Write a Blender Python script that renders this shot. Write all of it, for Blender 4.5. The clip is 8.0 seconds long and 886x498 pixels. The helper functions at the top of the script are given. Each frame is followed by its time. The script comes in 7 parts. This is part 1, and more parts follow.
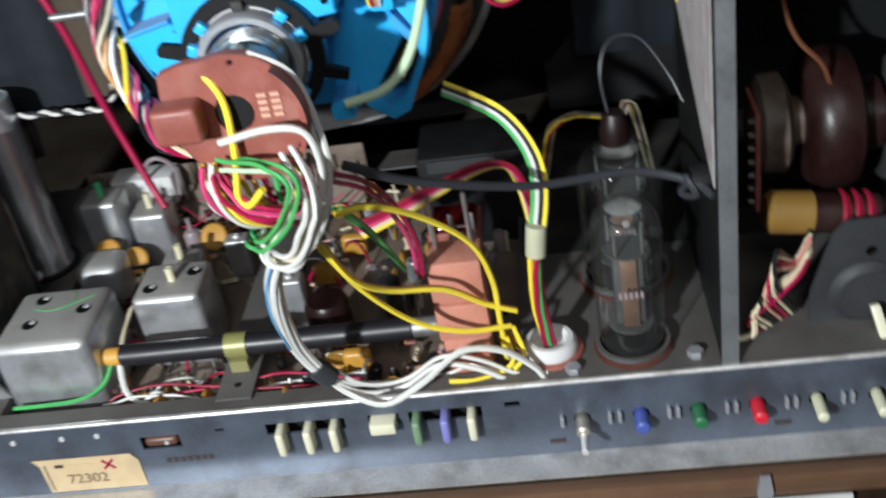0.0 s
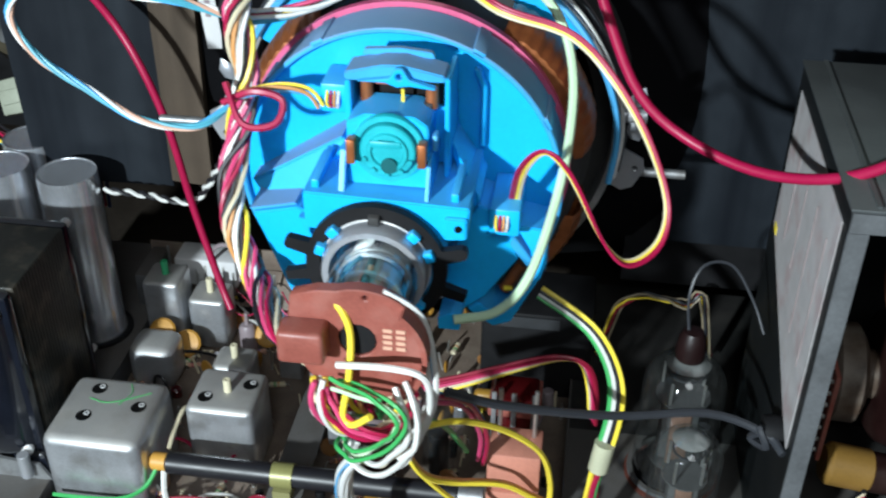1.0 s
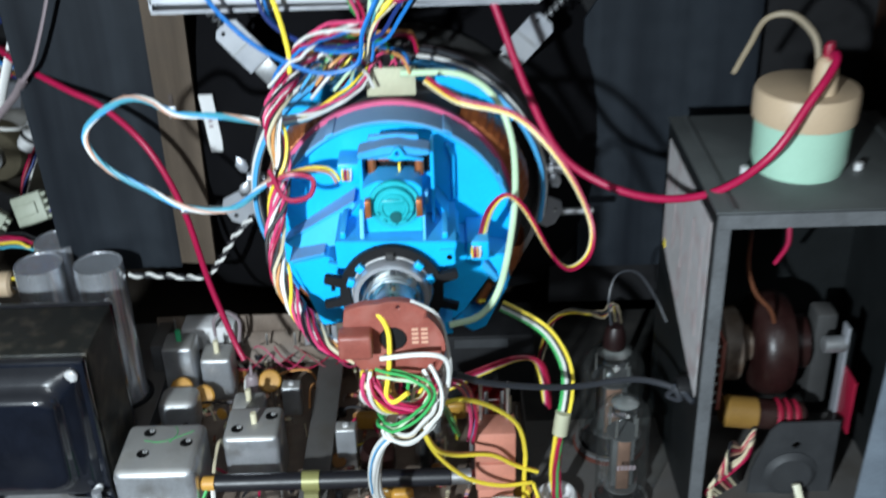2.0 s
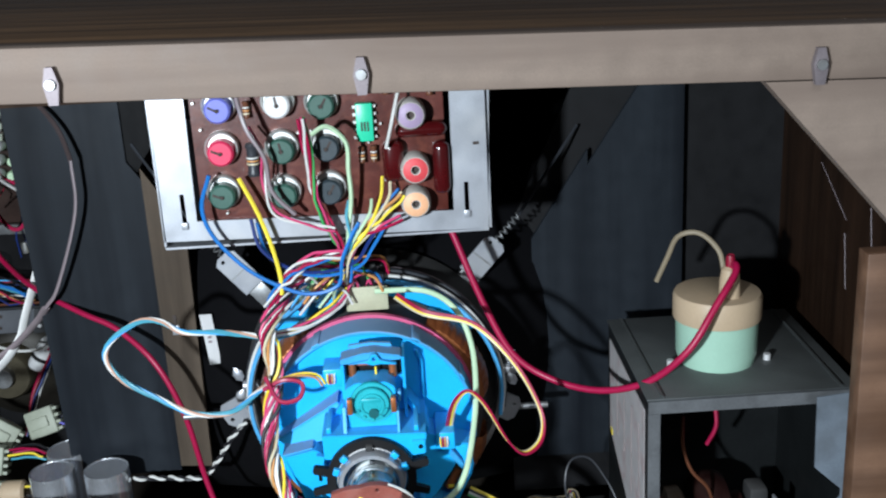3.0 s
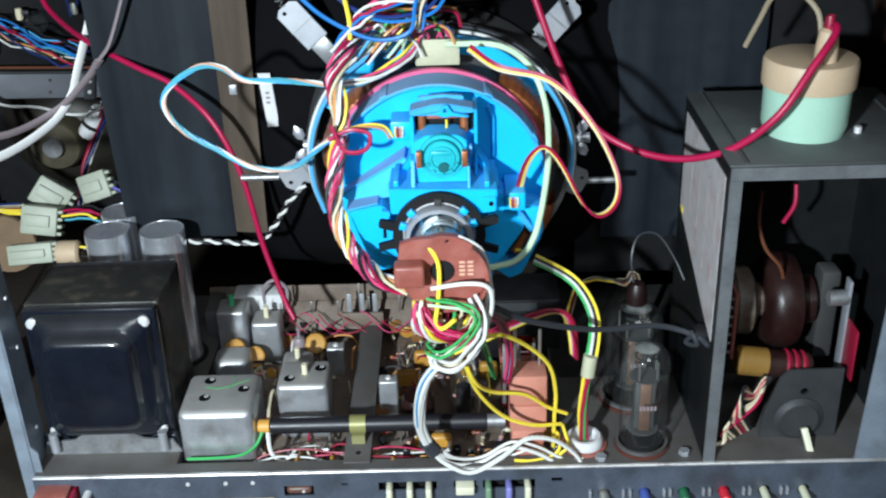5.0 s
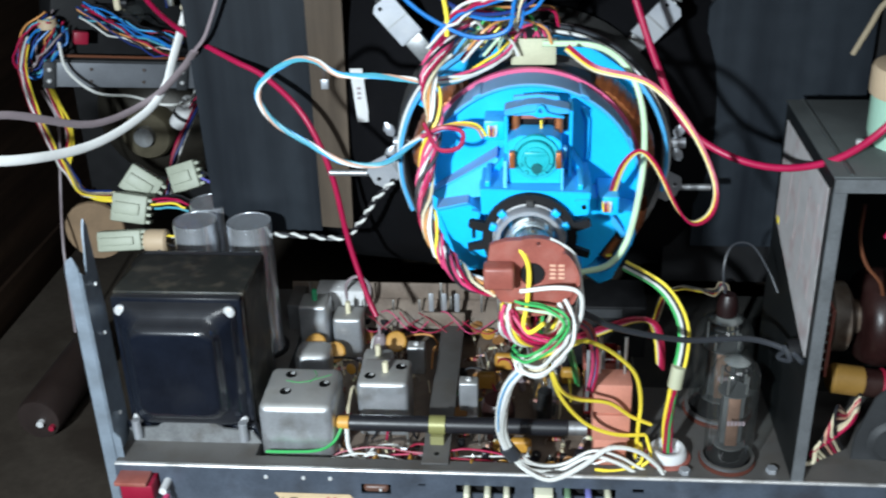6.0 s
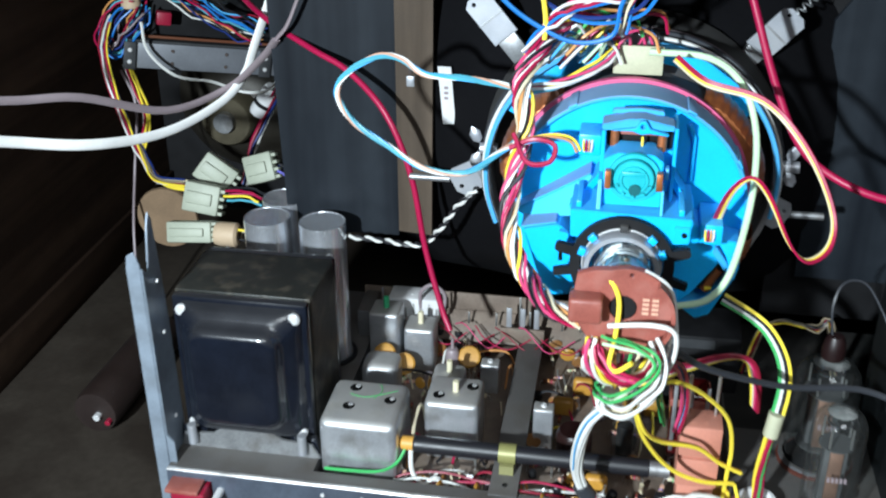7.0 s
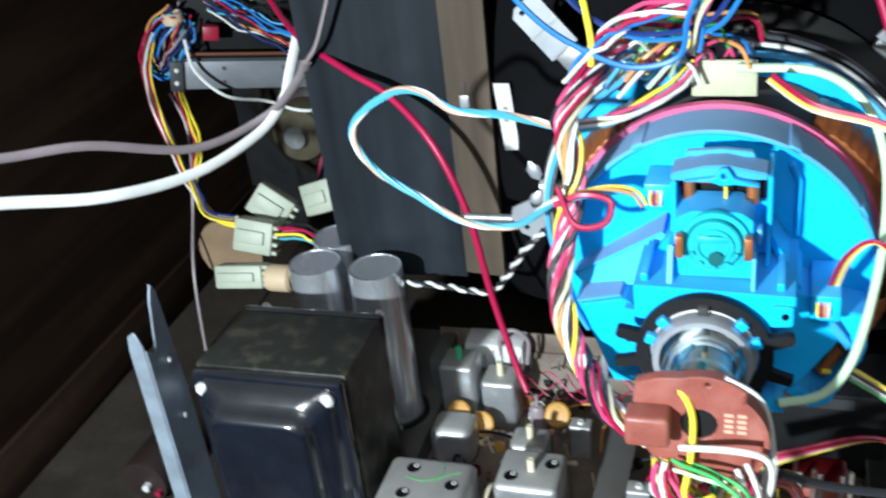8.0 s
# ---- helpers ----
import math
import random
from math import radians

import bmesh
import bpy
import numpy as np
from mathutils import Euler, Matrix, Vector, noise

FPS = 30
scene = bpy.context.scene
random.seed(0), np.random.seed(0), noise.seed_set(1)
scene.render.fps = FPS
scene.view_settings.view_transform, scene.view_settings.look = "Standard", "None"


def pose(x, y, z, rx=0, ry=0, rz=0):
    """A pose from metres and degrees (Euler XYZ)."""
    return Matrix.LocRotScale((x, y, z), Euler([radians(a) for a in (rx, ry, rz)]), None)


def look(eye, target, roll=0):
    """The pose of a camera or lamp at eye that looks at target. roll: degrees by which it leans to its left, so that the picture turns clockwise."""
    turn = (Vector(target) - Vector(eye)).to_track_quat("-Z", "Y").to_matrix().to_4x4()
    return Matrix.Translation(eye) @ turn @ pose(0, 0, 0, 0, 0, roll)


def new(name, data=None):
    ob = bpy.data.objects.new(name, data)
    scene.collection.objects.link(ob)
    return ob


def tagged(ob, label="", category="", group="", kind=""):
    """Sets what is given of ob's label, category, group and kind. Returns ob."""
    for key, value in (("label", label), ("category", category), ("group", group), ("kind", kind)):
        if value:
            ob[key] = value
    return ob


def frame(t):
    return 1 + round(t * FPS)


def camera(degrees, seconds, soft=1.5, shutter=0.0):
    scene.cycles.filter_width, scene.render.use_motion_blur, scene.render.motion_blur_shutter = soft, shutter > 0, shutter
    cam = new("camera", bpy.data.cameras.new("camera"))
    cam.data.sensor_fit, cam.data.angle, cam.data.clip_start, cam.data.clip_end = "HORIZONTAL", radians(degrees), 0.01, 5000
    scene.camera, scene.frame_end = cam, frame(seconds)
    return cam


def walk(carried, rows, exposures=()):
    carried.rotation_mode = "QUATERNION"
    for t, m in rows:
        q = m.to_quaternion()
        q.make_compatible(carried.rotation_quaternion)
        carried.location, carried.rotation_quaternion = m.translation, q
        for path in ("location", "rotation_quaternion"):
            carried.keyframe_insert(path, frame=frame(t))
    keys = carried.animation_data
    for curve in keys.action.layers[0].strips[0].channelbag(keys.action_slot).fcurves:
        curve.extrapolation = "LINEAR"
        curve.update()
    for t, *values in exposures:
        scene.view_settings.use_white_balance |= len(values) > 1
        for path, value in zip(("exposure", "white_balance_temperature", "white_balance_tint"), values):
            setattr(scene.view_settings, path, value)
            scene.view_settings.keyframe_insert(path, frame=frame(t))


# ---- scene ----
cam = camera(44.3, 8.0, soft=2.1, shutter=0.5)
PATH = [
    (0, (0.1400, -0.3960, 0.3736), (-0.1092, 1.2690, -0.7062), -10.67),
    (0.2, (0.1520, -0.3910, 0.3941), (-0.1929, 1.2490, -0.6974), -9.25),
    (0.5, (0.1316, -0.3800, 0.4300), (-0.2649, 1.2400, -0.6731), -6.85),
    (1, (0.0941, -0.3520, 0.4647), (-0.1312, 1.3010, -0.6392), 0.70),
    (1.2, (0.0842, -0.3580, 0.4662), (-0.1344, 1.2910, -0.6440), -0.91),
    (2.3, (0.0461, -0.5720, 0.5530), (0.0971, 1.2220, -0.3292), -2.59),
    (2.5, (0.0544, -0.5880, 0.5606), (0.1052, 1.2340, -0.2615), -3.95),
    (3, (0.0560, -0.6250, 0.5726), (0.1030, 1.2770, -0.0452), -3.13),
    (3.5, (0.0514, -0.6220, 0.5598), (0.0200, 1.2470, -0.1535), -2.28),
    (4, (0.0574, -0.6150, 0.5385), (0.0125, 1.2220, -0.2523), -2.73),
    (4.5, (0.0555, -0.6080, 0.5186), (0.0368, 1.1910, -0.3555), -2.79),
    (4.7, (0.0403, -0.6120, 0.5152), (0.0287, 1.1760, -0.3812), -2.21),
    (5.8, (0.0213, -0.6040, 0.5141), (-0.1059, 1.1760, -0.3901), -1.61),
    (6, (0.0181, -0.6030, 0.5102), (-0.1437, 1.1780, -0.3853), -1.60),
    (6.5, (-0.0068, -0.6010, 0.5134), (-0.2150, 1.1710, -0.3911), -0.70),
    (7, (0.0117, -0.5460, 0.5015), (-0.2970, 1.2070, -0.4104), -0.19),
    (7.5, (0.0553, -0.4300, 0.4915), (-0.4132, 1.2430, -0.4992), -3.80),
    (8, (0.0494, -0.3900, 0.4938), (-0.5522, 1.2530, -0.4749), -7.31),
]
walk(cam, [(t, look(eye, target, roll)) for t, eye, target, roll in PATH],
     exposures=[(0.0, -0.25, 6950, 17), (0.5, -0.32, 6650, 13), (1.0, -0.16, 6500, 11), (2.3, -0.38, 6400, 13), (2.6, -0.46, 6420, 14), (3.0, -0.45, 6450, 15), (3.6, -0.35, 6250, 12), (4.5, -0.13, 6350, 12), (6.0, -0.13, 6450, 12), (6.5, -0.1, 6400, 12), (7.5, 0.2, 6400, 12), (8.0, 0.26, 6450, 10)])

# ---- light: a small bright lamp behind the camera, to its left, in a dim room ----
world = bpy.data.worlds.new("room_light")
scene.world = world
world.use_nodes = True
wn = world.node_tree.nodes["Background"]
wn.inputs[0].default_value = (0.86, 0.93, 1.0, 1)
wn.inputs[1].default_value = 0.085


def lamp(name, eye, target, size, watts, colour):
    data = bpy.data.lights.new(name, "AREA")
    data.shape, data.size, data.energy, data.color = "DISK", size, watts, colour
    ob = new(name, data)
    ob.matrix_world = look(eye, target)
    return ob


lamp("work_lamp", (-0.38, -1.0, 0.56), (0.0, 0.1, 0.16), 0.05, 27.0, (0.865, 1.0, 1.055))
lamp("window_light", (0.35, -1.6, 1.7), (0.0, 0.1, 0.1), 0.9, 12.0, (0.88, 0.97, 1.0))
scene.view_settings.exposure = 0.0

# ---- materials ----


def mat(name, colour, rough=0.5, metal=0.0, var=0.25, scale=45.0, bump=0.08, dust=0.0, dust_colour=(0.2, 0.2, 0.2),
        stain=None, stain_amount=0.0, stain_scale=30.0, clear=0.0):
    m = bpy.data.materials.new(name)
    m.use_nodes = True
    nt = m.node_tree
    n, l = nt.nodes, nt.links
    b = n["Principled BSDF"]
    b.inputs["Roughness"].default_value, b.inputs["Metallic"].default_value = rough, metal
    if clear:
        b.inputs["Coat Weight"].default_value = clear
        b.inputs["Coat Roughness"].default_value = 0.15
    tc = n.new("ShaderNodeTexCoord")
    big, fine = n.new("ShaderNodeTexNoise"), n.new("ShaderNodeTexNoise")
    big.inputs["Scale"].default_value, big.inputs["Detail"].default_value = scale, 5
    fine.inputs["Scale"].default_value, fine.inputs["Detail"].default_value = scale * 14, 3
    for t in (big, fine):
        l.new(tc.outputs["Object"], t.inputs["Vector"])
    mix = n.new("ShaderNodeMix")
    mix.data_type = "RGBA"
    mix.inputs["A"].default_value = (*[c * (1 - var) for c in colour], 1)
    mix.inputs["B"].default_value = (*[min(1, c * (1 + var)) for c in colour], 1)
    add = n.new("ShaderNodeMath")
    add.operation = "MULTIPLY_ADD"
    add.inputs[1].default_value = 0.35
    l.new(fine.outputs["Fac"], add.inputs[0])
    sc = n.new("ShaderNodeMath")
    sc.operation = "MULTIPLY"
    sc.inputs[1].default_value = 0.65
    l.new(big.outputs["Fac"], sc.inputs[0])
    l.new(sc.outputs[0], add.inputs[2])
    ramp = n.new("ShaderNodeMapRange")
    ramp.inputs["From Min"].default_value, ramp.inputs["From Max"].default_value = 0.3, 0.7
    l.new(add.outputs[0], ramp.inputs["Value"])
    l.new(ramp.outputs["Result"], mix.inputs["Factor"])
    out = mix.outputs["Result"]
    if stain:
        sn = n.new("ShaderNodeTexNoise")
        sn.inputs["Scale"].default_value, sn.inputs["Detail"].default_value = stain_scale, 7
        l.new(tc.outputs["Object"], sn.inputs["Vector"])
        sr = n.new("ShaderNodeMapRange")
        sr.inputs["From Min"].default_value, sr.inputs["From Max"].default_value = 0.5, 0.68
        sr.inputs["To Max"].default_value = stain_amount
        l.new(sn.outputs["Fac"], sr.inputs["Value"])
        sm = n.new("ShaderNodeMix")
        sm.data_type = "RGBA"
        sm.inputs["B"].default_value = (*stain, 1)
        l.new(sr.outputs["Result"], sm.inputs["Factor"])
        l.new(out, sm.inputs["A"])
        out = sm.outputs["Result"]
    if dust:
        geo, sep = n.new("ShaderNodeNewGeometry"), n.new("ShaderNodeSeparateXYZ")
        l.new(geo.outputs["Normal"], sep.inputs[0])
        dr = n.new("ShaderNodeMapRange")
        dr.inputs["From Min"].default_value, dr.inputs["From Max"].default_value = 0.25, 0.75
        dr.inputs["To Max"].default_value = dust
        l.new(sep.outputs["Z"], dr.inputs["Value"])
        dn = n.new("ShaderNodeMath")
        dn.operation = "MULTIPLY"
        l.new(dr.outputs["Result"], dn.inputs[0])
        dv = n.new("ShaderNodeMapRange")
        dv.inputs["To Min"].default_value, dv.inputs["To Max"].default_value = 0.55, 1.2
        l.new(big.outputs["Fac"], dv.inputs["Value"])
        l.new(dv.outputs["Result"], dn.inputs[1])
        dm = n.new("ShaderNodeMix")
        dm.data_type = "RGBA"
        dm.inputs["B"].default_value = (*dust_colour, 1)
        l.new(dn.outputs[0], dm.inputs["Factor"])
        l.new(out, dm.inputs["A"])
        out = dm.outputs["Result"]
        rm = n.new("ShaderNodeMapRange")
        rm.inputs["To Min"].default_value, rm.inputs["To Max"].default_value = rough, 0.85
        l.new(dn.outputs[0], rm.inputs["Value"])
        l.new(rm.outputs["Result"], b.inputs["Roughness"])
    else:
        rm = n.new("ShaderNodeMapRange")
        rm.inputs["To Min"].default_value, rm.inputs["To Max"].default_value = max(0.03, rough * 0.75), min(1, rough * 1.3)
        l.new(big.outputs["Fac"], rm.inputs["Value"])
        l.new(rm.outputs["Result"], b.inputs["Roughness"])
    l.new(out, b.inputs["Base Color"])
    if bump:
        bp = n.new("ShaderNodeBump")
        bp.inputs["Strength"].default_value, bp.inputs["Distance"].default_value = bump, 0.002
        l.new(add.outputs[0], bp.inputs["Height"])
        l.new(bp.outputs["Normal"], b.inputs["Normal"])
    return m


def wood(name, dark, light, rough=0.45, axis=0, scale=14.0):
    m = mat(name, light, rough, 0, 0.15, 60, 0.1)
    nt = m.node_tree
    n, l = nt.nodes, nt.links
    b = n["Principled BSDF"]
    src = b.inputs["Base Color"].links[0].from_socket
    tc, mp = n.new("ShaderNodeTexCoord"), n.new("ShaderNodeMapping")
    s = [scale * 6] * 3
    s[axis] = scale * 0.35
    mp.inputs["Scale"].default_value = s
    l.new(tc.outputs["Object"], mp.inputs["Vector"])
    g = n.new("ShaderNodeTexNoise")
    g.inputs["Scale"].default_value, g.inputs["Detail"].default_value = 1.0, 6
    l.new(mp.outputs["Vector"], g.inputs["Vector"])
    r = n.new("ShaderNodeMapRange")
    r.inputs["From Min"].default_value, r.inputs["From Max"].default_value = 0.35, 0.65
    l.new(g.outputs["Fac"], r.inputs["Value"])
    mx = n.new("ShaderNodeMix")
    mx.data_type = "RGBA"
    mx.inputs["B"].default_value = (*dark, 1)
    l.new(r.outputs["Result"], mx.inputs["Factor"])
    l.new(src, mx.inputs["A"])
    l.new(mx.outputs["Result"], b.inputs["Base Color"])
    return m


def glass(name, colour=(0.93, 0.96, 0.96), rough=0.03):
    m = bpy.data.materials.new(name)
    m.use_nodes = True
    n, l = m.node_tree.nodes, m.node_tree.links
    n.remove(n["Principled BSDF"])
    clear, gloss = n.new("ShaderNodeBsdfTransparent"), n.new("ShaderNodeBsdfGlossy")
    clear.inputs["Color"].default_value = (*colour, 1)
    gloss.inputs["Roughness"].default_value = rough
    lw, pw_, mr, mx = n.new("ShaderNodeLayerWeight"), n.new("ShaderNodeMath"), n.new("ShaderNodeMapRange"), n.new("ShaderNodeMixShader")
    lw.inputs["Blend"].default_value = 0.5
    pw_.operation, pw_.inputs[1].default_value = "POWER", 4.0
    mr.inputs["To Min"].default_value, mr.inputs["To Max"].default_value = 0.06, 0.75
    l.new(lw.outputs["Facing"], pw_.inputs[0])
    l.new(pw_.outputs[0], mr.inputs["Value"])
    l.new(mr.outputs["Result"], mx.inputs[0])
    l.new(clear.outputs[0], mx.inputs[1])
    l.new(gloss.outputs[0], mx.inputs[2])
    film, veil = n.new("ShaderNodeBsdfDiffuse"), n.new("ShaderNodeMixShader")
    film.inputs["Color"].default_value = (0.8, 0.8, 0.78, 1)
    veil.inputs[0].default_value = 0.01
    l.new(mx.outputs[0], veil.inputs[1])
    l.new(film.outputs[0], veil.inputs[2])
    l.new(veil.outputs[0], n["Material Output"].inputs["Surface"])
    return m


ZINC = mat("zinc_steel", (0.36, 0.37, 0.38), 0.45, 0.75, 0.3, 50, 0.06, stain=(0.13, 0.11, 0.09), stain_amount=0.6, stain_scale=45)
ZINC_BRIGHT = mat("bright_zinc", (0.46, 0.48, 0.52), 0.38, 0.55, 0.12, 60, 0.03, stain=(0.4, 0.39, 0.37), stain_amount=0.35, stain_scale=30)
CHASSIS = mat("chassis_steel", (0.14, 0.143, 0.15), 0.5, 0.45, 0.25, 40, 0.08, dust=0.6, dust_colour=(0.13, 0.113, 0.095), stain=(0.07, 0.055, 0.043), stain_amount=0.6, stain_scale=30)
APRON = mat("apron_steel", (0.12, 0.145, 0.19), 0.42, 0.55, 0.22, 35, 0.05, stain=(0.05, 0.05, 0.055), stain_amount=0.5, stain_scale=28)
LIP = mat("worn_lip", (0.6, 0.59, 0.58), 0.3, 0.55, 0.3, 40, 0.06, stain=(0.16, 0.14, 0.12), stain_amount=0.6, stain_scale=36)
ALU = mat("aluminium_can", (0.78, 0.81, 0.86), 0.22, 0.8, 0.08, 60, 0.02, stain=(0.42, 0.42, 0.42), stain_amount=0.3, stain_scale=40)
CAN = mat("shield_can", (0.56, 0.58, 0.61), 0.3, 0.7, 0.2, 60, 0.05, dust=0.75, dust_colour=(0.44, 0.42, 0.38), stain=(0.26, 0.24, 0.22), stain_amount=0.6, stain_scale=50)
CHROME = mat("chrome_screw", (0.8, 0.8, 0.8), 0.3, 0.4, 0.05, 80, 0.0)
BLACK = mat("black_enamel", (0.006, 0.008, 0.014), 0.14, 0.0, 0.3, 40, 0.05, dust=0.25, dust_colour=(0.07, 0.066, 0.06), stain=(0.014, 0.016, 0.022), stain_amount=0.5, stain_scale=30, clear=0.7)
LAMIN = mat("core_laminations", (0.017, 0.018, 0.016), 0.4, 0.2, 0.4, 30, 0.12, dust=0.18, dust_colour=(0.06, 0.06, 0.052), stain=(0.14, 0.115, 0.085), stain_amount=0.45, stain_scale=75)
DARK = mat("black_plastic", (0.009, 0.009, 0.01), 0.6, 0.0, 0.3, 60, 0.06)
DAG = mat("graphite_coat", (0.004, 0.004, 0.005), 0.9, 0.0, 0.3, 20, 0.08)
SHIELD = wood("painted_shield", (0.007, 0.009, 0.0125), (0.019, 0.0235, 0.0295), 0.5, 2, 5.0)
RUST = wood("brown_edge", (0.04, 0.029, 0.021), (0.1, 0.075, 0.055), 0.7, 2, 7.0)
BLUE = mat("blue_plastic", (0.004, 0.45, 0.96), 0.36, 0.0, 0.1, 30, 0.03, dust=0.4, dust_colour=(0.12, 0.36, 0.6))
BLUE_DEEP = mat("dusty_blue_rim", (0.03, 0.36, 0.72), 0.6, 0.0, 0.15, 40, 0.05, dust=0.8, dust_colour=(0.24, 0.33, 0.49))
PINK = mat("pink_edge", (0.62, 0.1, 0.22), 0.5, 0.0, 0.15)
TEAL = mat("teal_plastic", (0.01, 0.4, 0.46), 0.4, 0.0, 0.2, 60, 0.04)
COPPER = mat("copper_winding", (0.4, 0.13, 0.045), 0.35, 0.5, 0.35, 120, 0.25)
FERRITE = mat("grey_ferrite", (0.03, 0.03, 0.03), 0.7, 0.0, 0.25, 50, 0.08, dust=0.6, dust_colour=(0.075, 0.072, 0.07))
CREAM = mat("cream_tape", (0.46, 0.46, 0.32), 0.6, 0.0, 0.15, 60, 0.05)
BROWNBOARD = mat("phenolic_socket", (0.27, 0.075, 0.056), 0.45, 0.0, 0.25, 60, 0.08, stain=(0.36, 0.17, 0.14), stain_amount=0.4, stain_scale=70)
PCB = mat("phenolic_board", (0.085, 0.012, 0.006), 0.32, 0.0, 0.4, 60, 0.1, stain=(0.17, 0.042, 0.022), stain_amount=0.6, stain_scale=130, clear=0.3)
PCB_DIM = mat("dusty_board", (0.17, 0.128, 0.1), 0.6, 0.0, 0.4, 50, 0.12, stain=(0.22, 0.18, 0.14), stain_amount=0.6, stain_scale=70)
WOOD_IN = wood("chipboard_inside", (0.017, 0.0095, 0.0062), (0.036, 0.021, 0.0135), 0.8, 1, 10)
WOOD_SIDE = wood("veneer_side", (0.012, 0.006, 0.0035), (0.028, 0.014, 0.008), 0.5, 2, 10)
WOOD_RAIL = wood("brown_rail", (0.09, 0.045, 0.025), (0.16, 0.085, 0.05), 0.5, 0, 10)
WOOD_EDGE = wood("raw_edge", (0.17, 0.125, 0.1), (0.23, 0.175, 0.14), 0.7, 0, 8)
WOOD_TOP = wood("walnut_top", (0.05, 0.026, 0.011), (0.13, 0.072, 0.034), 0.4, 0, 8)
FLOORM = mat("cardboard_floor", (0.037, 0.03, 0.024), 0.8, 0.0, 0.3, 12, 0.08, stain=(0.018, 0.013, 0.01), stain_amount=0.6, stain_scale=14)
GLASS = glass("clear_glass")
# one cage steel in three tones: the inside's shade is painted into the first
CAGE_SHADED = mat("shaded_cage_steel", (0.014, 0.016, 0.017), 0.45, 0.4, 0.3, 30, 0.06, dust=0.5, dust_colour=(0.03, 0.032, 0.032), stain=(0.03, 0.03, 0.03), stain_amount=0.4, stain_scale=22)
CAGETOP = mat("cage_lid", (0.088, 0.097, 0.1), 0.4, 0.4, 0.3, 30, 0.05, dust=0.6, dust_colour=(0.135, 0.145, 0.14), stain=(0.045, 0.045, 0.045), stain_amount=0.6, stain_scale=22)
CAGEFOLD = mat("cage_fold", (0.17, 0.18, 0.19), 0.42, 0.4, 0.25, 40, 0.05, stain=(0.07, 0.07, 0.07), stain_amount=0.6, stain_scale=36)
FLASH = mat("getter_silver", (0.55, 0.55, 0.53), 0.22, 0.7, 0.2, 60, 0.02)
CARD = mat("printed_card", (0.42, 0.4, 0.4), 0.75, 0.0, 0.15, 70, 0.05, stain=(0.36, 0.26, 0.26), stain_amount=0.7, stain_scale=60)
PAPER = mat("paper", (0.62, 0.62, 0.62), 0.8, 0.0, 0.08, 60, 0.03)
TAN = mat("tan_label", (0.56, 0.42, 0.25), 0.75, 0.0, 0.12, 70, 0.05, stain=(0.4, 0.3, 0.2), stain_amount=0.5, stain_scale=60)
HOLE = mat("dark_recess", (0.004, 0.004, 0.004), 0.9, 0, 0.1, 50, 0)
BRK = mat("bluish_zinc", (0.26, 0.31, 0.37), 0.42, 0.35, 0.2, 40, 0.05, stain=(0.16, 0.18, 0.2), stain_amount=0.6, stain_scale=35)
INK = mat("dark_ink", (0.05, 0.035, 0.03), 0.7, 0, 0.1, 50, 0)
NYLON = mat("nylon_plug", (0.33, 0.355, 0.28), 0.5, 0.0, 0.15, 60, 0.05)
MINT = mat("mint_ceramic", (0.35, 0.56, 0.44), 0.35, 0.0, 0.06, 30, 0.03)
BEIGE = mat("beige_cap", (0.48, 0.36, 0.24), 0.5, 0.0, 0.08, 30, 0.03)
PINKBLOCK = mat("pink_phenolic", (0.5, 0.2, 0.14), 0.6, 0.0, 0.15, 60, 0.06)
MAROON = mat("maroon_dip", (0.065, 0.004, 0.005), 0.14, 0.0, 0.2, 60, 0.02, clear=0.8)
MICA = mat("dark_plate", (0.032, 0.034, 0.037), 0.6, 0.1, 0.25, 40, 0.05)
FLY = mat("varnished_winding", (0.017, 0.006, 0.0055), 0.35, 0.0, 0.5, 50, 0.2, stain=(0.04, 0.024, 0.02), stain_amount=0.5, stain_scale=32)
LEAD = mat("tinned_lead", (0.6, 0.6, 0.58), 0.35, 0.9, 0.1, 80, 0)
PHOSPHOR = mat("plate_metal", (0.3, 0.17, 0.12), 0.5, 0.6, 0.3, 60, 0.05)

# matt, dusty surfaces hardly shine
for m_, v_ in ((SHIELD, 0.12), (DAG, 0.1), (DARK, 0.2), (WOOD_IN, 0.1), (WOOD_SIDE, 0.15), (FLOORM, 0.1), (CAGE_SHADED, 0.3), (HOLE, 0.1), (RUST, 0.2), (FLY, 0.3)):
    m_.node_tree.nodes["Principled BSDF"].inputs["Specular IOR Level"].default_value = v_
WIRE = {}
for key, c in dict(red=(0.38, 0.006, 0.055), white=(0.68, 0.68, 0.65), yellow=(0.92, 0.71, 0.06), green=(0.05, 0.4, 0.11), blue=(0.012, 0.17, 0.52),
                   teal=(0.08, 0.36, 0.47), black=(0.012, 0.012, 0.015), orange=(0.65, 0.3, 0.1), brown=(0.14, 0.05, 0.025), pink=(0.62, 0.06, 0.17),
                   pale=(0.55, 0.75, 0.5), grey=(0.27, 0.22, 0.235), cream=(0.68, 0.6, 0.42), sky=(0.08, 0.4, 0.75), navy=(0.01, 0.03, 0.16),
                   violet=(0.16, 0.15, 0.55), darkred=(0.26, 0.008, 0.03), dkgrey=(0.035, 0.038, 0.045), peach=(0.62, 0.36, 0.26), tan=(0.27, 0.22, 0.15), cordshaded=(0.06, 0.043, 0.043), bright=(0.84, 0.84, 0.82)).items():
    WIRE[key] = mat("insulation_" + key, c, 0.4, 0.0, 0.1, 60, 0.02)
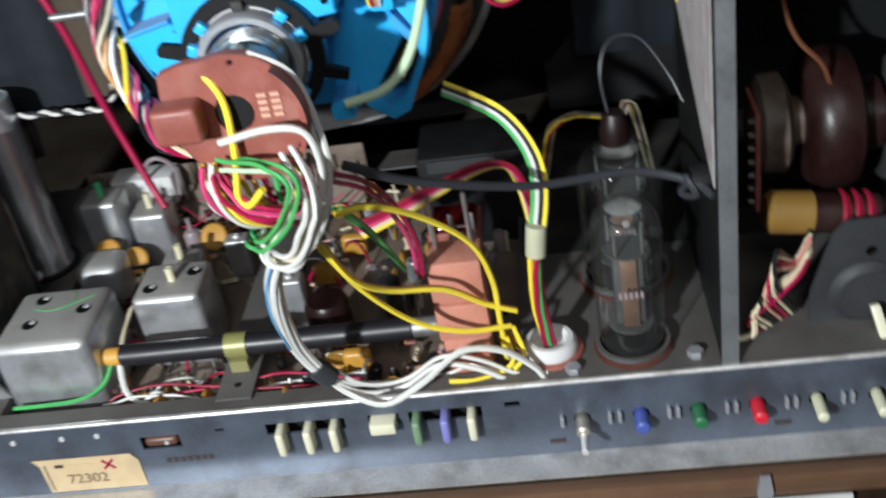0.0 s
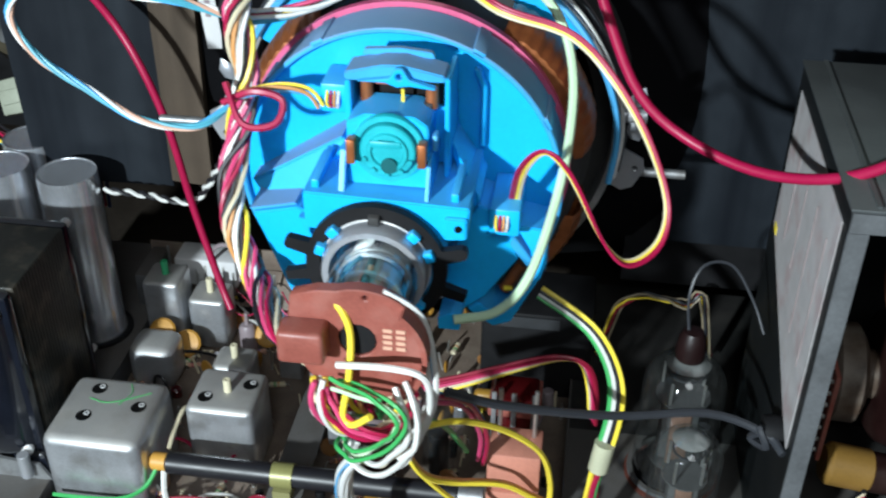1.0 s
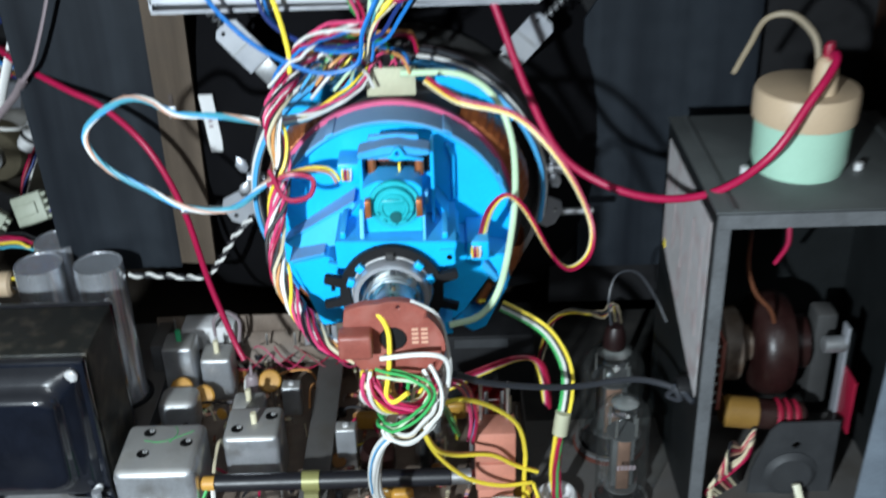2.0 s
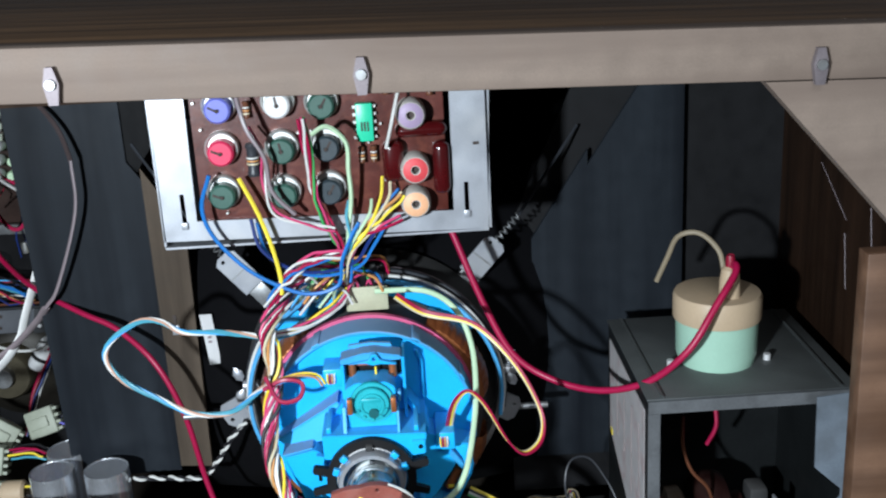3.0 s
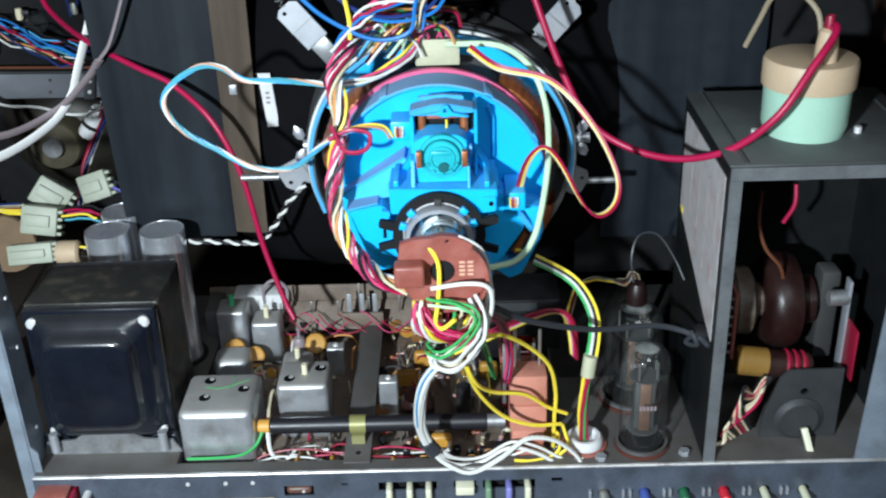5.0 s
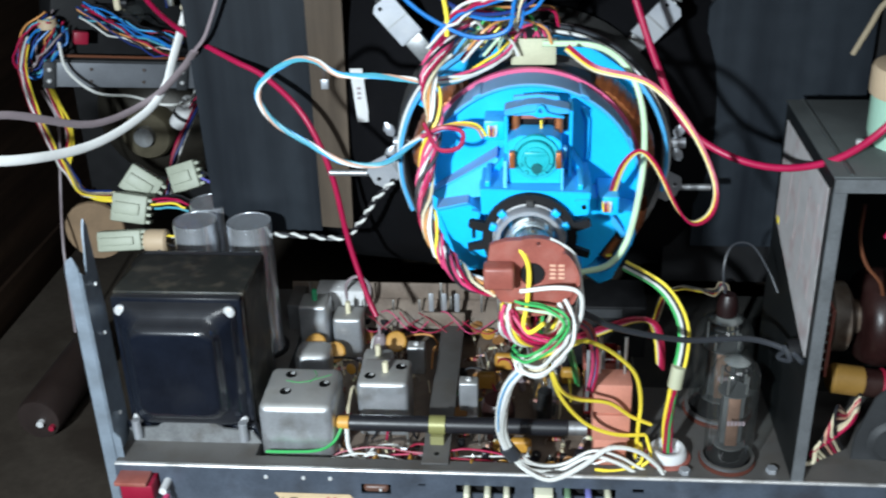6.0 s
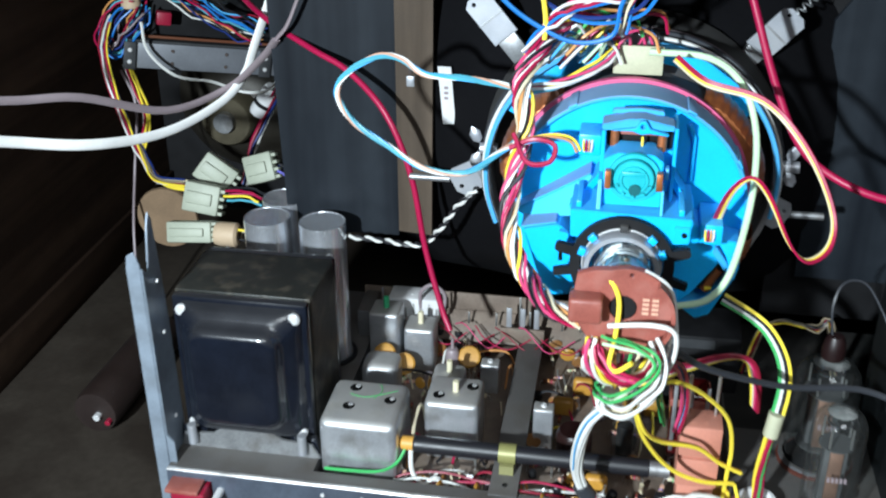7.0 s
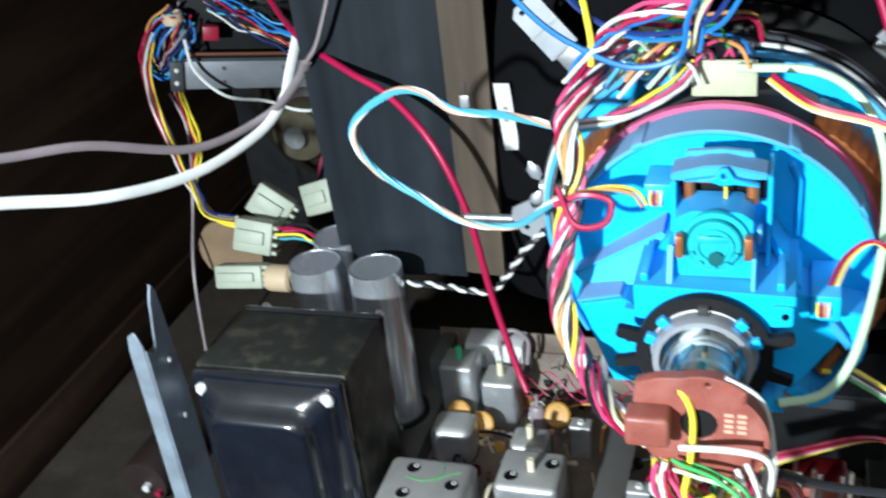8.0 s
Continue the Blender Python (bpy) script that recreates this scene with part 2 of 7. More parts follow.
POT = {k: mat("knob_" + k, c, 0.4, 0, 0.12, 60, 0.03) for k, c in dict(green=(0.03, 0.1, 0.075), dark=(0.03, 0.045, 0.055), blue=(0.15, 0.17, 0.6), red=(0.75, 0.025, 0.1), white=(0.75, 0.75, 0.75)).items()}

# ---- builders ----


def thing(name, loc, label, category, group="", kind=""):
    ob = new(name)
    ob.empty_display_size = 0.01
    ob.location = loc
    return tagged(ob, label, category, group, kind)


def origin_of(parent):
    v = Vector((0, 0, 0))
    while parent is not None:
        v += parent.location
        parent = parent.parent
    return v


def mesh_of(name, bm, material, smooth=True):
    me = bpy.data.meshes.new(name)
    bmesh.ops.recalc_face_normals(bm, faces=bm.faces[:])
    bm.to_mesh(me)
    bm.free()
    for m in material if isinstance(material, (list, tuple)) else (material,):
        me.materials.append(m)
    if smooth:
        me.polygons.foreach_set("use_smooth", [True] * len(me.polygons))
        me.set_sharp_from_angle(angle=radians(38))
    return me


def part(name, bm, material, parent, label="", smooth=True):
    """One mesh, built in world places, under a thing or a part."""
    o = origin_of(parent)
    bm.transform(Matrix.Translation(-o))
    ob = new(name, mesh_of(name, bm, material, smooth))
    ob.parent = parent
    return tagged(ob, label)


def single(name, bm, material, label, category, group="", kind="", smooth=True, at=None):
    if at is not None:
        bm.transform(Matrix.Translation(-Vector(at)))
    ob = new(name, mesh_of(name, bm, material, smooth))
    if at is not None:
        ob.location = at
    return tagged(ob, label, category, group, kind)


def B(x0, x1, y0, y1, z0, z1, bevel=0.0, seg=2, m=None, bm=None, mi=0):
    """A box from its bounds, with rounded edges."""
    t = bmesh.new()
    bmesh.ops.create_cube(t, size=1)
    bmesh.ops.transform(t, matrix=Matrix.LocRotScale(((x0 + x1) / 2, (y0 + y1) / 2, (z0 + z1) / 2), None, (abs(x1 - x0), abs(y1 - y0), abs(z1 - z0))), verts=t.verts[:])
    if bevel:
        bmesh.ops.bevel(t, geom=t.edges[:], offset=bevel, segments=seg, affect="EDGES", profile=0.5)
    return join(bm, t, m, mi)


def join(bm, t, m=None, mi=0):
    if m is not None:
        t.transform(m)
    for f in t.faces:
        f.material_index = mi
    if bm is None:
        return t
    me = bpy.data.meshes.new("tmp")
    t.to_mesh(me)
    t.free()
    bm.from_mesh(me)
    bpy.data.meshes.remove(me)
    return bm


AXES = {"z": Matrix.Identity(4), "y": Matrix.Rotation(radians(-90), 4, "X"), "x": Matrix.Rotation(radians(90), 4, "Y")}


def L(profile, at=(0, 0, 0), axis="z", n=24, m=None, bm=None, mi=0):
    """A turned body: (radius, height) pairs along an axis; a radius of 0 closes it."""
    t = bmesh.new()
    rings = []
    for r, h in profile:
        if r <= 1e-6:
            rings.append([t.verts.new((0, 0, h))])
        else:
            rings.append([t.verts.new((r * math.cos(2 * math.pi * i / n), r * math.sin(2 * math.pi * i / n), h)) for i in range(n)])
    for a, b in zip(rings, rings[1:]):
        for i in range(n):
            j = (i + 1) % n
            if len(a) == 1 and len(b) == 1:
                continue
            if len(a) == 1:
                t.faces.new((a[0], b[i], b[j]))
            elif len(b) == 1:
                t.faces.new((a[i], a[j], b[0]))
            else:
                t.faces.new((a[i], a[j], b[j], b[i]))
    t.transform(Matrix.Translation(at) @ AXES[axis])
    return join(bm, t, m, mi)


def C(r, h, at, axis="z", n=20, bev=0.0, m=None, bm=None, mi=0):
    b = bev or min(r, h) * 0.06
    return L([(0, 0), (r - b, 0), (r, b), (r, h - b), (r - b, h), (0, h)], at, axis, n, m, bm, mi)


def T(points, r, n=6, steps=5, bm=None, mi=0, flat=None, m=None):
    """A round wire through control points; flat: (width ratio) squashes it to a ribbon."""
    p = [Vector(q) for q in points]
    p = [p[0] * 2 - p[1]] + p + [p[-1] * 2 - p[-2]]
    path = []
    for i in range(1, len(p) - 2):
        for k in range(steps):
            s = k / steps
            a, b, c, d = p[i - 1], p[i], p[i + 1], p[i + 2]
            path.append(0.5 * (2 * b + (c - a) * s + (2 * a - 5 * b + 4 * c - d) * s * s + (3 * b - a - 3 * c + d) * s ** 3))
    path.append(p[-2])
    t = bmesh.new()
    rings, side = [], None
    for i, q in enumerate(path):
        tan = (path[min(i + 1, len(path) - 1)] - path[max(i - 1, 0)]).normalized()
        if side is None:
            side = tan.cross(Vector((0.3, 0.2, 1))).normalized()
        side = (side - tan * side.dot(tan)).normalized()
        up = tan.cross(side)
        rings.append([t.verts.new(q + (side * math.cos(2 * math.pi * k / n) * (flat or 1) + up * math.sin(2 * math.pi * k / n)) * r) for k in range(n)])
    for a, b in zip(rings, rings[1:]):
        for k in range(n):
            t.faces.new((a[k], a[(k + 1) % n], b[(k + 1) % n], b[k]))
    t.faces.new(rings[0][::-1])
    t.faces.new(rings[-1])
    return join(bm, t, m, mi)


def X(outline, y0, y1, m=None, bm=None, mi=0, bevel=0.0, holes=()):
    """A plate: an outline in x and z, from y0 to y1, with round or boxed holes through it."""
    t = bmesh.new()
    loops = [outline] + [list(h) for h in holes]
    edges = []
    for lp in loops:
        vs = [t.verts.new((x, y0, z)) for x, z in lp]
        edges += [t.edges.new((vs[i], vs[(i + 1) % len(vs)])) for i in range(len(vs))]
    if holes:
        bmesh.ops.triangle_fill(t, edges=edges, use_beauty=True)
    else:
        t.faces.new(t.verts[:])
    r = bmesh.ops.extrude_face_region(t, geom=t.faces[:])
    bmesh.ops.translate(t, verts=[v for v in r["geom"] if isinstance(v, bmesh.types.BMVert)], vec=(0, y1 - y0, 0))
    if bevel:
        bmesh.ops.recalc_face_normals(t, faces=t.faces[:])
        sharp = [e for e in t.edges if e.is_manifold and e.calc_face_angle(0) > 0.7]
        bmesh.ops.bevel(t, geom=sharp, offset=bevel, segments=1, affect="EDGES")
    return join(bm, t, m, mi)


def ring_pts(cx, cz, r, n=16, a0=0.0, a1=360.0):
    full = abs(a1 - a0) >= 360
    return [(cx + r * math.cos(radians(a0 + (a1 - a0) * i / (n if full else n - 1))), cz + r * math.sin(radians(a0 + (a1 - a0) * i / (n if full else n - 1)))) for i in range(n)]


def wire(name, points, r, colour, parent=None, label="", category="wire", n=6, steps=5, flat=None):
    r *= 0.78 if parent else 1.0
    bm = T(points, r, n, steps, flat=flat)
    if parent is None:
        return single(name, bm, WIRE[colour], label, category)
    return part(name, bm, WIRE[colour], parent)


def smooth_line(points, k):
    """A curve through the points, k steps between each two."""
    p = [Vector(q) for q in points]
    out = []
    for i in range(len(p) - 1):
        a, b, c, d = p[max(i - 1, 0)], p[i], p[i + 1], p[min(i + 2, len(p) - 1)]
        for j in range(k):
            t = j / k
            out.append(0.5 * (2 * b + (c - a) * t + (2 * a - 5 * b + 4 * c - d) * t * t + (3 * b - a - 3 * c + d) * t ** 3))
    return out + [p[-1]]


def bundle(parent, points, colours, r, spread, twist=1.0, seed=0, jitter=0.0, name="wire"):
    """Several wires along one line, laid round one another."""
    rnd = random.Random(seed)
    k = len(colours)
    r *= 0.72
    p = smooth_line(points, 3)
    twist *= 0.5
    jitter *= 0.7
    for i, c in enumerate(colours):
        pts = []
        for j, q in enumerate(p):
            tan = (p[min(j + 1, len(p) - 1)] - p[max(j - 1, 0)]).normalized()
            s = tan.cross(Vector((0, 1, 0.15))).normalized()
            u = tan.cross(s)
            a = 2 * math.pi * (i / k) + twist * j
            rr = spread * (0.45 + 0.55 * ((i * 7) % 5) / 4) if k > 4 else spread
            pts.append(q + (s * math.cos(a) + u * math.sin(a)) * rr + Vector([rnd.uniform(-jitter, jitter) for _ in range(3)]))
        part(name, T(pts, r, 6, 2), WIRE[c], parent)


def twisted(parent, points, colours, r, spread, pitch, name="wire"):
    """Wires wound round one another at an even pitch."""
    p = smooth_line(points, 16)
    k = len(colours)
    for i, c in enumerate(colours):
        pts, run = [], 0.0
        for j, q in enumerate(p):
            run += (q - p[j - 1]).length if j else 0.0
            tan = (p[min(j + 1, len(p) - 1)] - p[max(j - 1, 0)]).normalized()
            u = tan.cross(Vector((0, 1, 0.15))).normalized()
            v = tan.cross(u)
            a = 2 * math.pi * (i / k + run / pitch)
            pts.append(q + (u * math.cos(a) + v * math.sin(a)) * spread)
        part(name, T(pts, r, 6, 1), WIRE[c], parent)


def ribbon(parent, points, colours, r, twist=0.0, name="wire", gap=1.8):
    """Wires side by side, as a flat cable."""
    k = len(colours)
    p = smooth_line(points, 3)
    twist /= 3
    for i, c in enumerate(colours):
        pts = []
        for j, q in enumerate(p):
            tan = (p[min(j + 1, len(p) - 1)] - p[max(j - 1, 0)]).normalized()
            s = tan.cross(Vector((0, 1, 0.15))).normalized()
            u = tan.cross(s)
            a = twist * j
            pts.append(q + (s * math.cos(a) + u * math.sin(a)) * (i - (k - 1) / 2) * r * gap)
        part(name, T(pts, r, 6, 2), WIRE[c], parent)


ZC = 0.011   # the chassis's upper face
NX, NZ = 0.018, 0.21   # the picture tube's axis

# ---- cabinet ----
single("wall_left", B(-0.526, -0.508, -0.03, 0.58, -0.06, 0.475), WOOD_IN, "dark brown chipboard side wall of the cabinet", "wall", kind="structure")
single("wall_right", B(0.36, 0.378, -0.03, 0.58, -0.06, 0.475), WOOD_SIDE, "reddish brown veneered side wall of the cabinet", "wall", kind="structure")
single("wall_front", B(-0.508, 0.36, 0.56, 0.58, -0.06, 0.475), DARK, "black front baffle of the cabinet", "wall", kind="structure")
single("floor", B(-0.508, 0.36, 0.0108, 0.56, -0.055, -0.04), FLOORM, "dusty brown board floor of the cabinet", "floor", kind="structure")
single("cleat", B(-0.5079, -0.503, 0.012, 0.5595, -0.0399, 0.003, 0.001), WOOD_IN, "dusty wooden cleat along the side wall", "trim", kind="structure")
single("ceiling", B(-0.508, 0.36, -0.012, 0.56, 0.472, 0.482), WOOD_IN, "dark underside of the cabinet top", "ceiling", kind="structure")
top = thing("cabinet_top", (-0.08, 0.2, 0.482), "glossy walnut cabinet top with a raw beige rear rail", "cabinet top", kind="structure")
part("top_panel", B(-0.55, 0.39, -0.02, 0.59, 0.483, 0.503, 0.002), WOOD_TOP, top, "glossy dark walnut veneer")
part("rear_rail", B(-0.55, 0.39, -0.045, -0.021, 0.477, 0.5065, 0.001), WOOD_EDGE, top, "raw beige edge")
part("corner_gusset", X([(0.25, 0.4765), (0.39, 0.4765), (0.39, 0.37), (0.345, 0.375)], -0.045, -0.031), WOOD_EDGE, top, "beige corner piece")
single("side_edge", B(0.313, 0.385, -0.045, -0.031, -0.06, 0.365, 0.001), WOOD_RAIL, "reddish brown rear edge of the side wall", "trim", kind="structure")
single("bottom_rail", B(-0.508, 0.36, 0.0015, 0.0105, -0.054, -0.0398, 0.001), WOOD_RAIL, "brown wooden rear edge of the cabinet floor", "trim", kind="structure")
single("ground", B(-3, 3, -3, 3, -0.42, -0.4), FLOORM, "plain floor below the cabinet", "ground", kind="structure")

CLIPM = mat("dull_clip", (0.2, 0.17, 0.18), 0.5, 0.4, 0.25, 60, 0.06)
for x, dz in ((-0.13, 0.007), (0.032, 0.003), (0.278, -0.006)):
    clip = thing("turn_clip", (x, -0.047, 0.482), "dull metal turn clip screwed to the rear rail", "clip", "turn clips on the rail")
    part("plate", X([(x - 0.0025, 0.471), (x + 0.0025, 0.471), (x + 0.0042, 0.482), (x + 0.002, 0.491), (x - 0.002, 0.491), (x - 0.0042, 0.482)], -0.0495, -0.0455, m=Matrix.Translation((0, 0, dz))), CLIPM, clip)
    part("screw", C(0.003, 0.002, (x, -0.0515, 0.482 + dz), "y", 10), ZINC, clip)

# ---- the shield round the picture tube ----
SY = 0.225
tshield = thing("magnetic_shield", (0.0, SY, 0.11), "dark grey painted magnetic shield around the picture tube", "shield")
part("panel", X([(-0.252, 0.108), (-0.262, 0.47), (-0.17, 0.47), (-0.17, 0.385), (-0.16, 0.37), (-0.16, 0.11)], SY, SY + 0.004), SHIELD, tshield, "dark grey painted panel")
part("edge_strip", X([(-0.1595, 0.115), (-0.1595, 0.38), (-0.13, 0.33), (-0.133, 0.113)], SY - 0.002, SY + 0.004), RUST, tshield, "worn brown edge strip")
part("panel", X([(0.15, 0.10), (0.15, 0.30), (0.197, 0.373), (0.197, 0.36), (0.25, 0.44), (0.275, 0.47), (0.275, 0.1)], SY, SY + 0.004), SHIELD, tshield, "dark grey panel with a slanted corner")
part("inner_plate", X([(0.13, 0.06), (0.13, 0.3), (0.19, 0.43), (0.21, 0.47), (0.36, 0.47), (0.36, 0.06)], SY + 0.012, SY + 0.016), DARK, tshield, "black inner plate")
# picture tube
crt = thing("picture_tube", (NX, 0.3, NZ), "black coated picture tube with a clear glass neck", "picture tube")
prof = [(0.0178, -0.028), (0.018, 0.06), (0.02, 0.10), (0.035, 0.13), (0.07, 0.16), (0.12, 0.21), (0.17, 0.27), (0.2, 0.33), (0.205, 0.36)]
bell = L([(r, h) for r, h in prof[2:]], (NX, 0, NZ), "y", 40)
for v in bell.verts:
    k = max(0.0, min(1.0, (v.co.y - 0.13) / 0.18))
    dx, dz = v.co.x - NX, v.co.z - NZ
    a = math.atan2(dz, dx)
    sq = 1 / max(abs(math.cos(a)) / 1.2, abs(math.sin(a)) / 0.92)
    f = 1 + k * (min(sq, 1.3) - 1) * 0.8
    v.co.x, v.co.z = NX + dx * f, NZ + dz * f
part("bell", bell, DAG, crt, "black graphite coated bell")
part("neck", L([(0.0, -0.029), (0.012, -0.0285), (0.0178, -0.026), (0.018, 0.06), (0.02, 0.1), (0.0185, 0.1), (0.0165, 0.06), (0.0163, -0.025), (0.011, -0.027), (0.0, -0.0275)], (NX, 0, NZ), "y", 32), GLASS, crt, "clear glass neck")
gun = L([(0, -0.02), (0.008, -0.02), (0.008, -0.008), (0.011, -0.008), (0.011, 0.006), (0.009, 0.008), (0.009, 0.014), (0.0125, 0.015), (0.0125, 0.03), (0.011, 0.032), (0.011, 0.06), (0, 0.06)], (NX, 0, NZ), "y", 20)
part("electron_gun", gun, mat("gun_metal", (0.7, 0.69, 0.67), 0.35, 0.1, 0.3, 60, 0.03), crt, "dark metal electron gun")
for y, r, m_ in ((-0.014, 0.0135, CHROME), (-0.002, 0.0142, ZINC_BRIGHT), (0.002, 0.0138, CHROME)):
    part("gun_ring", L([(r, y), (r + 0.0012, y + 0.0004), (r + 0.0012, y + 0.0022), (r, y + 0.0026), (r, y)], (NX, 0, NZ), "y", 28), m_, crt, "bright metal ring")
part("gun_lead", T([(NX - 0.012, -0.02, NZ + 0.004), (NX - 0.009, -0.012, NZ + 0.012), (NX - 0.004, 0.0, NZ + 0.0135)], 0.0012, 6, 4), WIRE["teal"], crt, "teal lead in the neck")
part("gun_bead", C(0.0014, 0.004, (NX + 0.001, -0.012, NZ + 0.0135), "y", 8), WIRE["orange"], crt, "orange glass bead")
for a in (90, 210, 330):
    part("support_rod", C(0.0018, 0.055, (NX + 0.0125 * math.cos(radians(a)), -0.018, NZ + 0.0125 * math.sin(radians(a))), "y", 8), WIRE["dkgrey"], crt)

# ---- deflection yoke ----
yoke = thing("deflection_yoke", (NX, 0.09, NZ), "bright blue plastic deflection yoke with copper windings on the tube neck", "deflection yoke")
DX, DZ = NX - 0.0015, NZ + 0.0082   # the plate sits a little high on the neck


def rel(pts):
    return [(NX + a, NZ + b) for a, b in pts]


def slab(pts, back, bevel=0.0006):
    """A moulded piece: a front outline (x and z from the axis, own depth each) drawn back to one depth."""
    t = bmesh.new()
    f = [t.verts.new((NX + a, y, NZ + b)) for a, y, b in pts]
    g = [t.verts.new((NX + a, back, NZ + b)) for a, y, b in pts]
    t.faces.new(f)
    t.faces.new(g[::-1])
    for i in range(len(f)):
        j = (i + 1) % len(f)
        t.faces.new((f[i], f[j], g[j], g[i]))
    bmesh.ops.recalc_face_normals(t, faces=t.faces[:])
    if bevel:
        bmesh.ops.bevel(t, geom=[e for e in t.edges if e.calc_face_angle(0) > 0.5], offset=bevel, segments=2, affect="EDGES")
    return t


face = ring_pts(DX, DZ, 0.0715, 56, -34, 214) + rel([(-0.05, -0.046), (-0.03, -0.05), (0.03, -0.05), (0.05, -0.046)])
part("plate", X(face, 0.071, 0.075, holes=[ring_pts(NX, NZ, 0.02, 24)]), BLUE, yoke, "round bright blue plate")
arc_out, arc_in = ring_pts(DX, DZ, 0.0738, 56, -32, 212), ring_pts(DX, DZ, 0.0714, 56, 212, -32)
part("rim", X(arc_out + arc_in, 0.0675, 0.0925, bevel=0.0006), BLUE_DEEP, yoke, "blue rim under grey dust")
part("edge_band", X(ring_pts(DX, DZ, 0.076, 56, -30, 210) + ring_pts(DX, DZ, 0.0714, 56, 210, -30), 0.0927, 0.097), PINK, yoke, "pink edge band")
for a in (28, 62, 118, 146):
    part("rim_notch", B(-0.003, 0.003, 0.0675, 0.0925, 0.072, 0.0747, 0.0006, m=Matrix.Translation((DX, 0, DZ)) @ Matrix.Rotation(radians(90 - a), 4, "Y")), BLUE_DEEP, yoke)
# raised rib that follows the plate on one side
part("plate_rib", X(rel([(0.031, 0.066), (0.0335, 0.0665), (0.037, 0.058), (0.037, 0.03), (0.0345, 0.03), (0.0345, 0.057)]), 0.067, 0.0712, bevel=0.0006), BLUE, yoke)
core = L([(0.05, 0.092), (0.076, 0.0955), (0.079, 0.105), (0.08, 0.128), (0.084, 0.132), (0.06, 0.134)], (NX, 0, NZ), "y", 48)
part("core", core, FERRITE, yoke, "dark grey ferrite core")
for a0, a1 in ((8, 60), (122, 172), (195, 240), (300, 345)):
    w = bmesh.new()
    rows_ = []
    for i in range(49):
        a = radians(a0 + (a1 - a0) * i / 48)
        edge = min(1.0, 6 * min(i, 48 - i) / 48)
        k = 1 + 0.012 * abs(math.sin(i * 0.8)) + 0.03 * edge
        rows_.append([w.verts.new((NX + r * k * math.cos(a), y, NZ + r * k * math.sin(a))) for r, y in ((0.074, 0.0965), (0.08, 0.099), (0.083, 0.106), (0.0845, 0.115), (0.0845, 0.125), (0.083, 0.132), (0.076, 0.1345))])
    for ra, rb_ in zip(rows_, rows_[1:]):
        for j in range(6):
            w.faces.new((ra[j], ra[j + 1], rb_[j + 1], rb_[j]))
    part("winding", w, COPPER, yoke, "copper winding")
for a0, a1 in ((34, 80), (104, 152)):
    part("rear_liner", X(ring_pts(NX, NZ, 0.0945, 24, a0, a1) + ring_pts(NX, NZ, 0.066, 24, a1, a0), 0.136, 0.146, bevel=0.0006), BLUE, yoke, "blue rear liner")
part("clamp_band", L([(0.094, 0.142), (0.0975, 0.142), (0.0975, 0.158), (0.094, 0.158), (0.094, 0.142)], (NX, 0, NZ), "y", 64), ZINC, yoke, "grey metal clamp band")
part("throat", L([(0.085, 0.158), (0.099, 0.16), (0.104, 0.185), (0.09, 0.19)], (NX, 0, NZ), "y", 48), FERRITE, yoke, "dark grey rear cone")
part("tape_tab", B(NX - 0.015, NX + 0.015, 0.104, 0.1065, NZ + 0.083, NZ + 0.101, 0.0008), CREAM, yoke, "cream tape tab")

# the convergence tower above the neck
tower = part("convergence_tower", slab([(-0.0165, 0.05, 0.03), (0.0245, 0.05, 0.03), (0.0245, 0.05, 0.056), (-0.0165, 0.05, 0.056)], 0.0708), BLUE, yoke, "blue tower of the convergence coil")
part("tower_wall", slab([(-0.0178, 0.0195, 0.029), (-0.0155, 0.0195, 0.029), (-0.0155, 0.0265, 0.0455), (-0.0178, 0.0265, 0.0455)], 0.0708, 0.0004), BLUE, tower)
part("tower_wall", slab([(-0.0178, 0.0385, 0.0455), (-0.0155, 0.0385, 0.0455), (-0.0155, 0.0385, 0.0705), (-0.0178, 0.0385, 0.0705)], 0.055, 0.0004), BLUE, tower)
part("tower_wall", slab([(0.0228, 0.0395, 0.029), (0.0248, 0.0395, 0.029), (0.0248, 0.0395, 0.0735), (0.0228, 0.0395, 0.0735)], 0.064, 0.0004), BLUE, tower)
part("front_fin", slab([(0.0178, 0.0185, 0.0285), (0.0193, 0.0185, 0.0285), (0.0193, 0.0265, 0.044), (0.0178, 0.0265, 0.044)], 0.05, 0.0003), BLUE, tower)
part("front_block", slab([(-0.0155, 0.0275, 0.03), (0.0178, 0.0275, 0.03), (0.0178, 0.029, 0.057), (0.012, 0.029, 0.061), (-0.008, 0.029, 0.061), (-0.0155, 0.029, 0.057)], 0.05), BLUE, tower)
part("tower_roof", slab([(-0.0178, 0.0385, 0.0707), (0.0228, 0.0395, 0.0717), (0.0228, 0.0395, 0.0745), (0.0055, 0.0385, 0.0785), (-0.003, 0.0385, 0.078), (-0.0178, 0.0385, 0.0742)], 0.0535), BLUE_DEEP, tower, "roof of the tower grey with dust")
part("roof_edge", slab([(-0.013, 0.0515, 0.0765), (0.017, 0.0515, 0.0765), (0.016, 0.0515, 0.079), (0.003, 0.0515, 0.0802), (-0.012, 0.0515, 0.079)], 0.0545, 0.0003), BLUE_DEEP, tower)
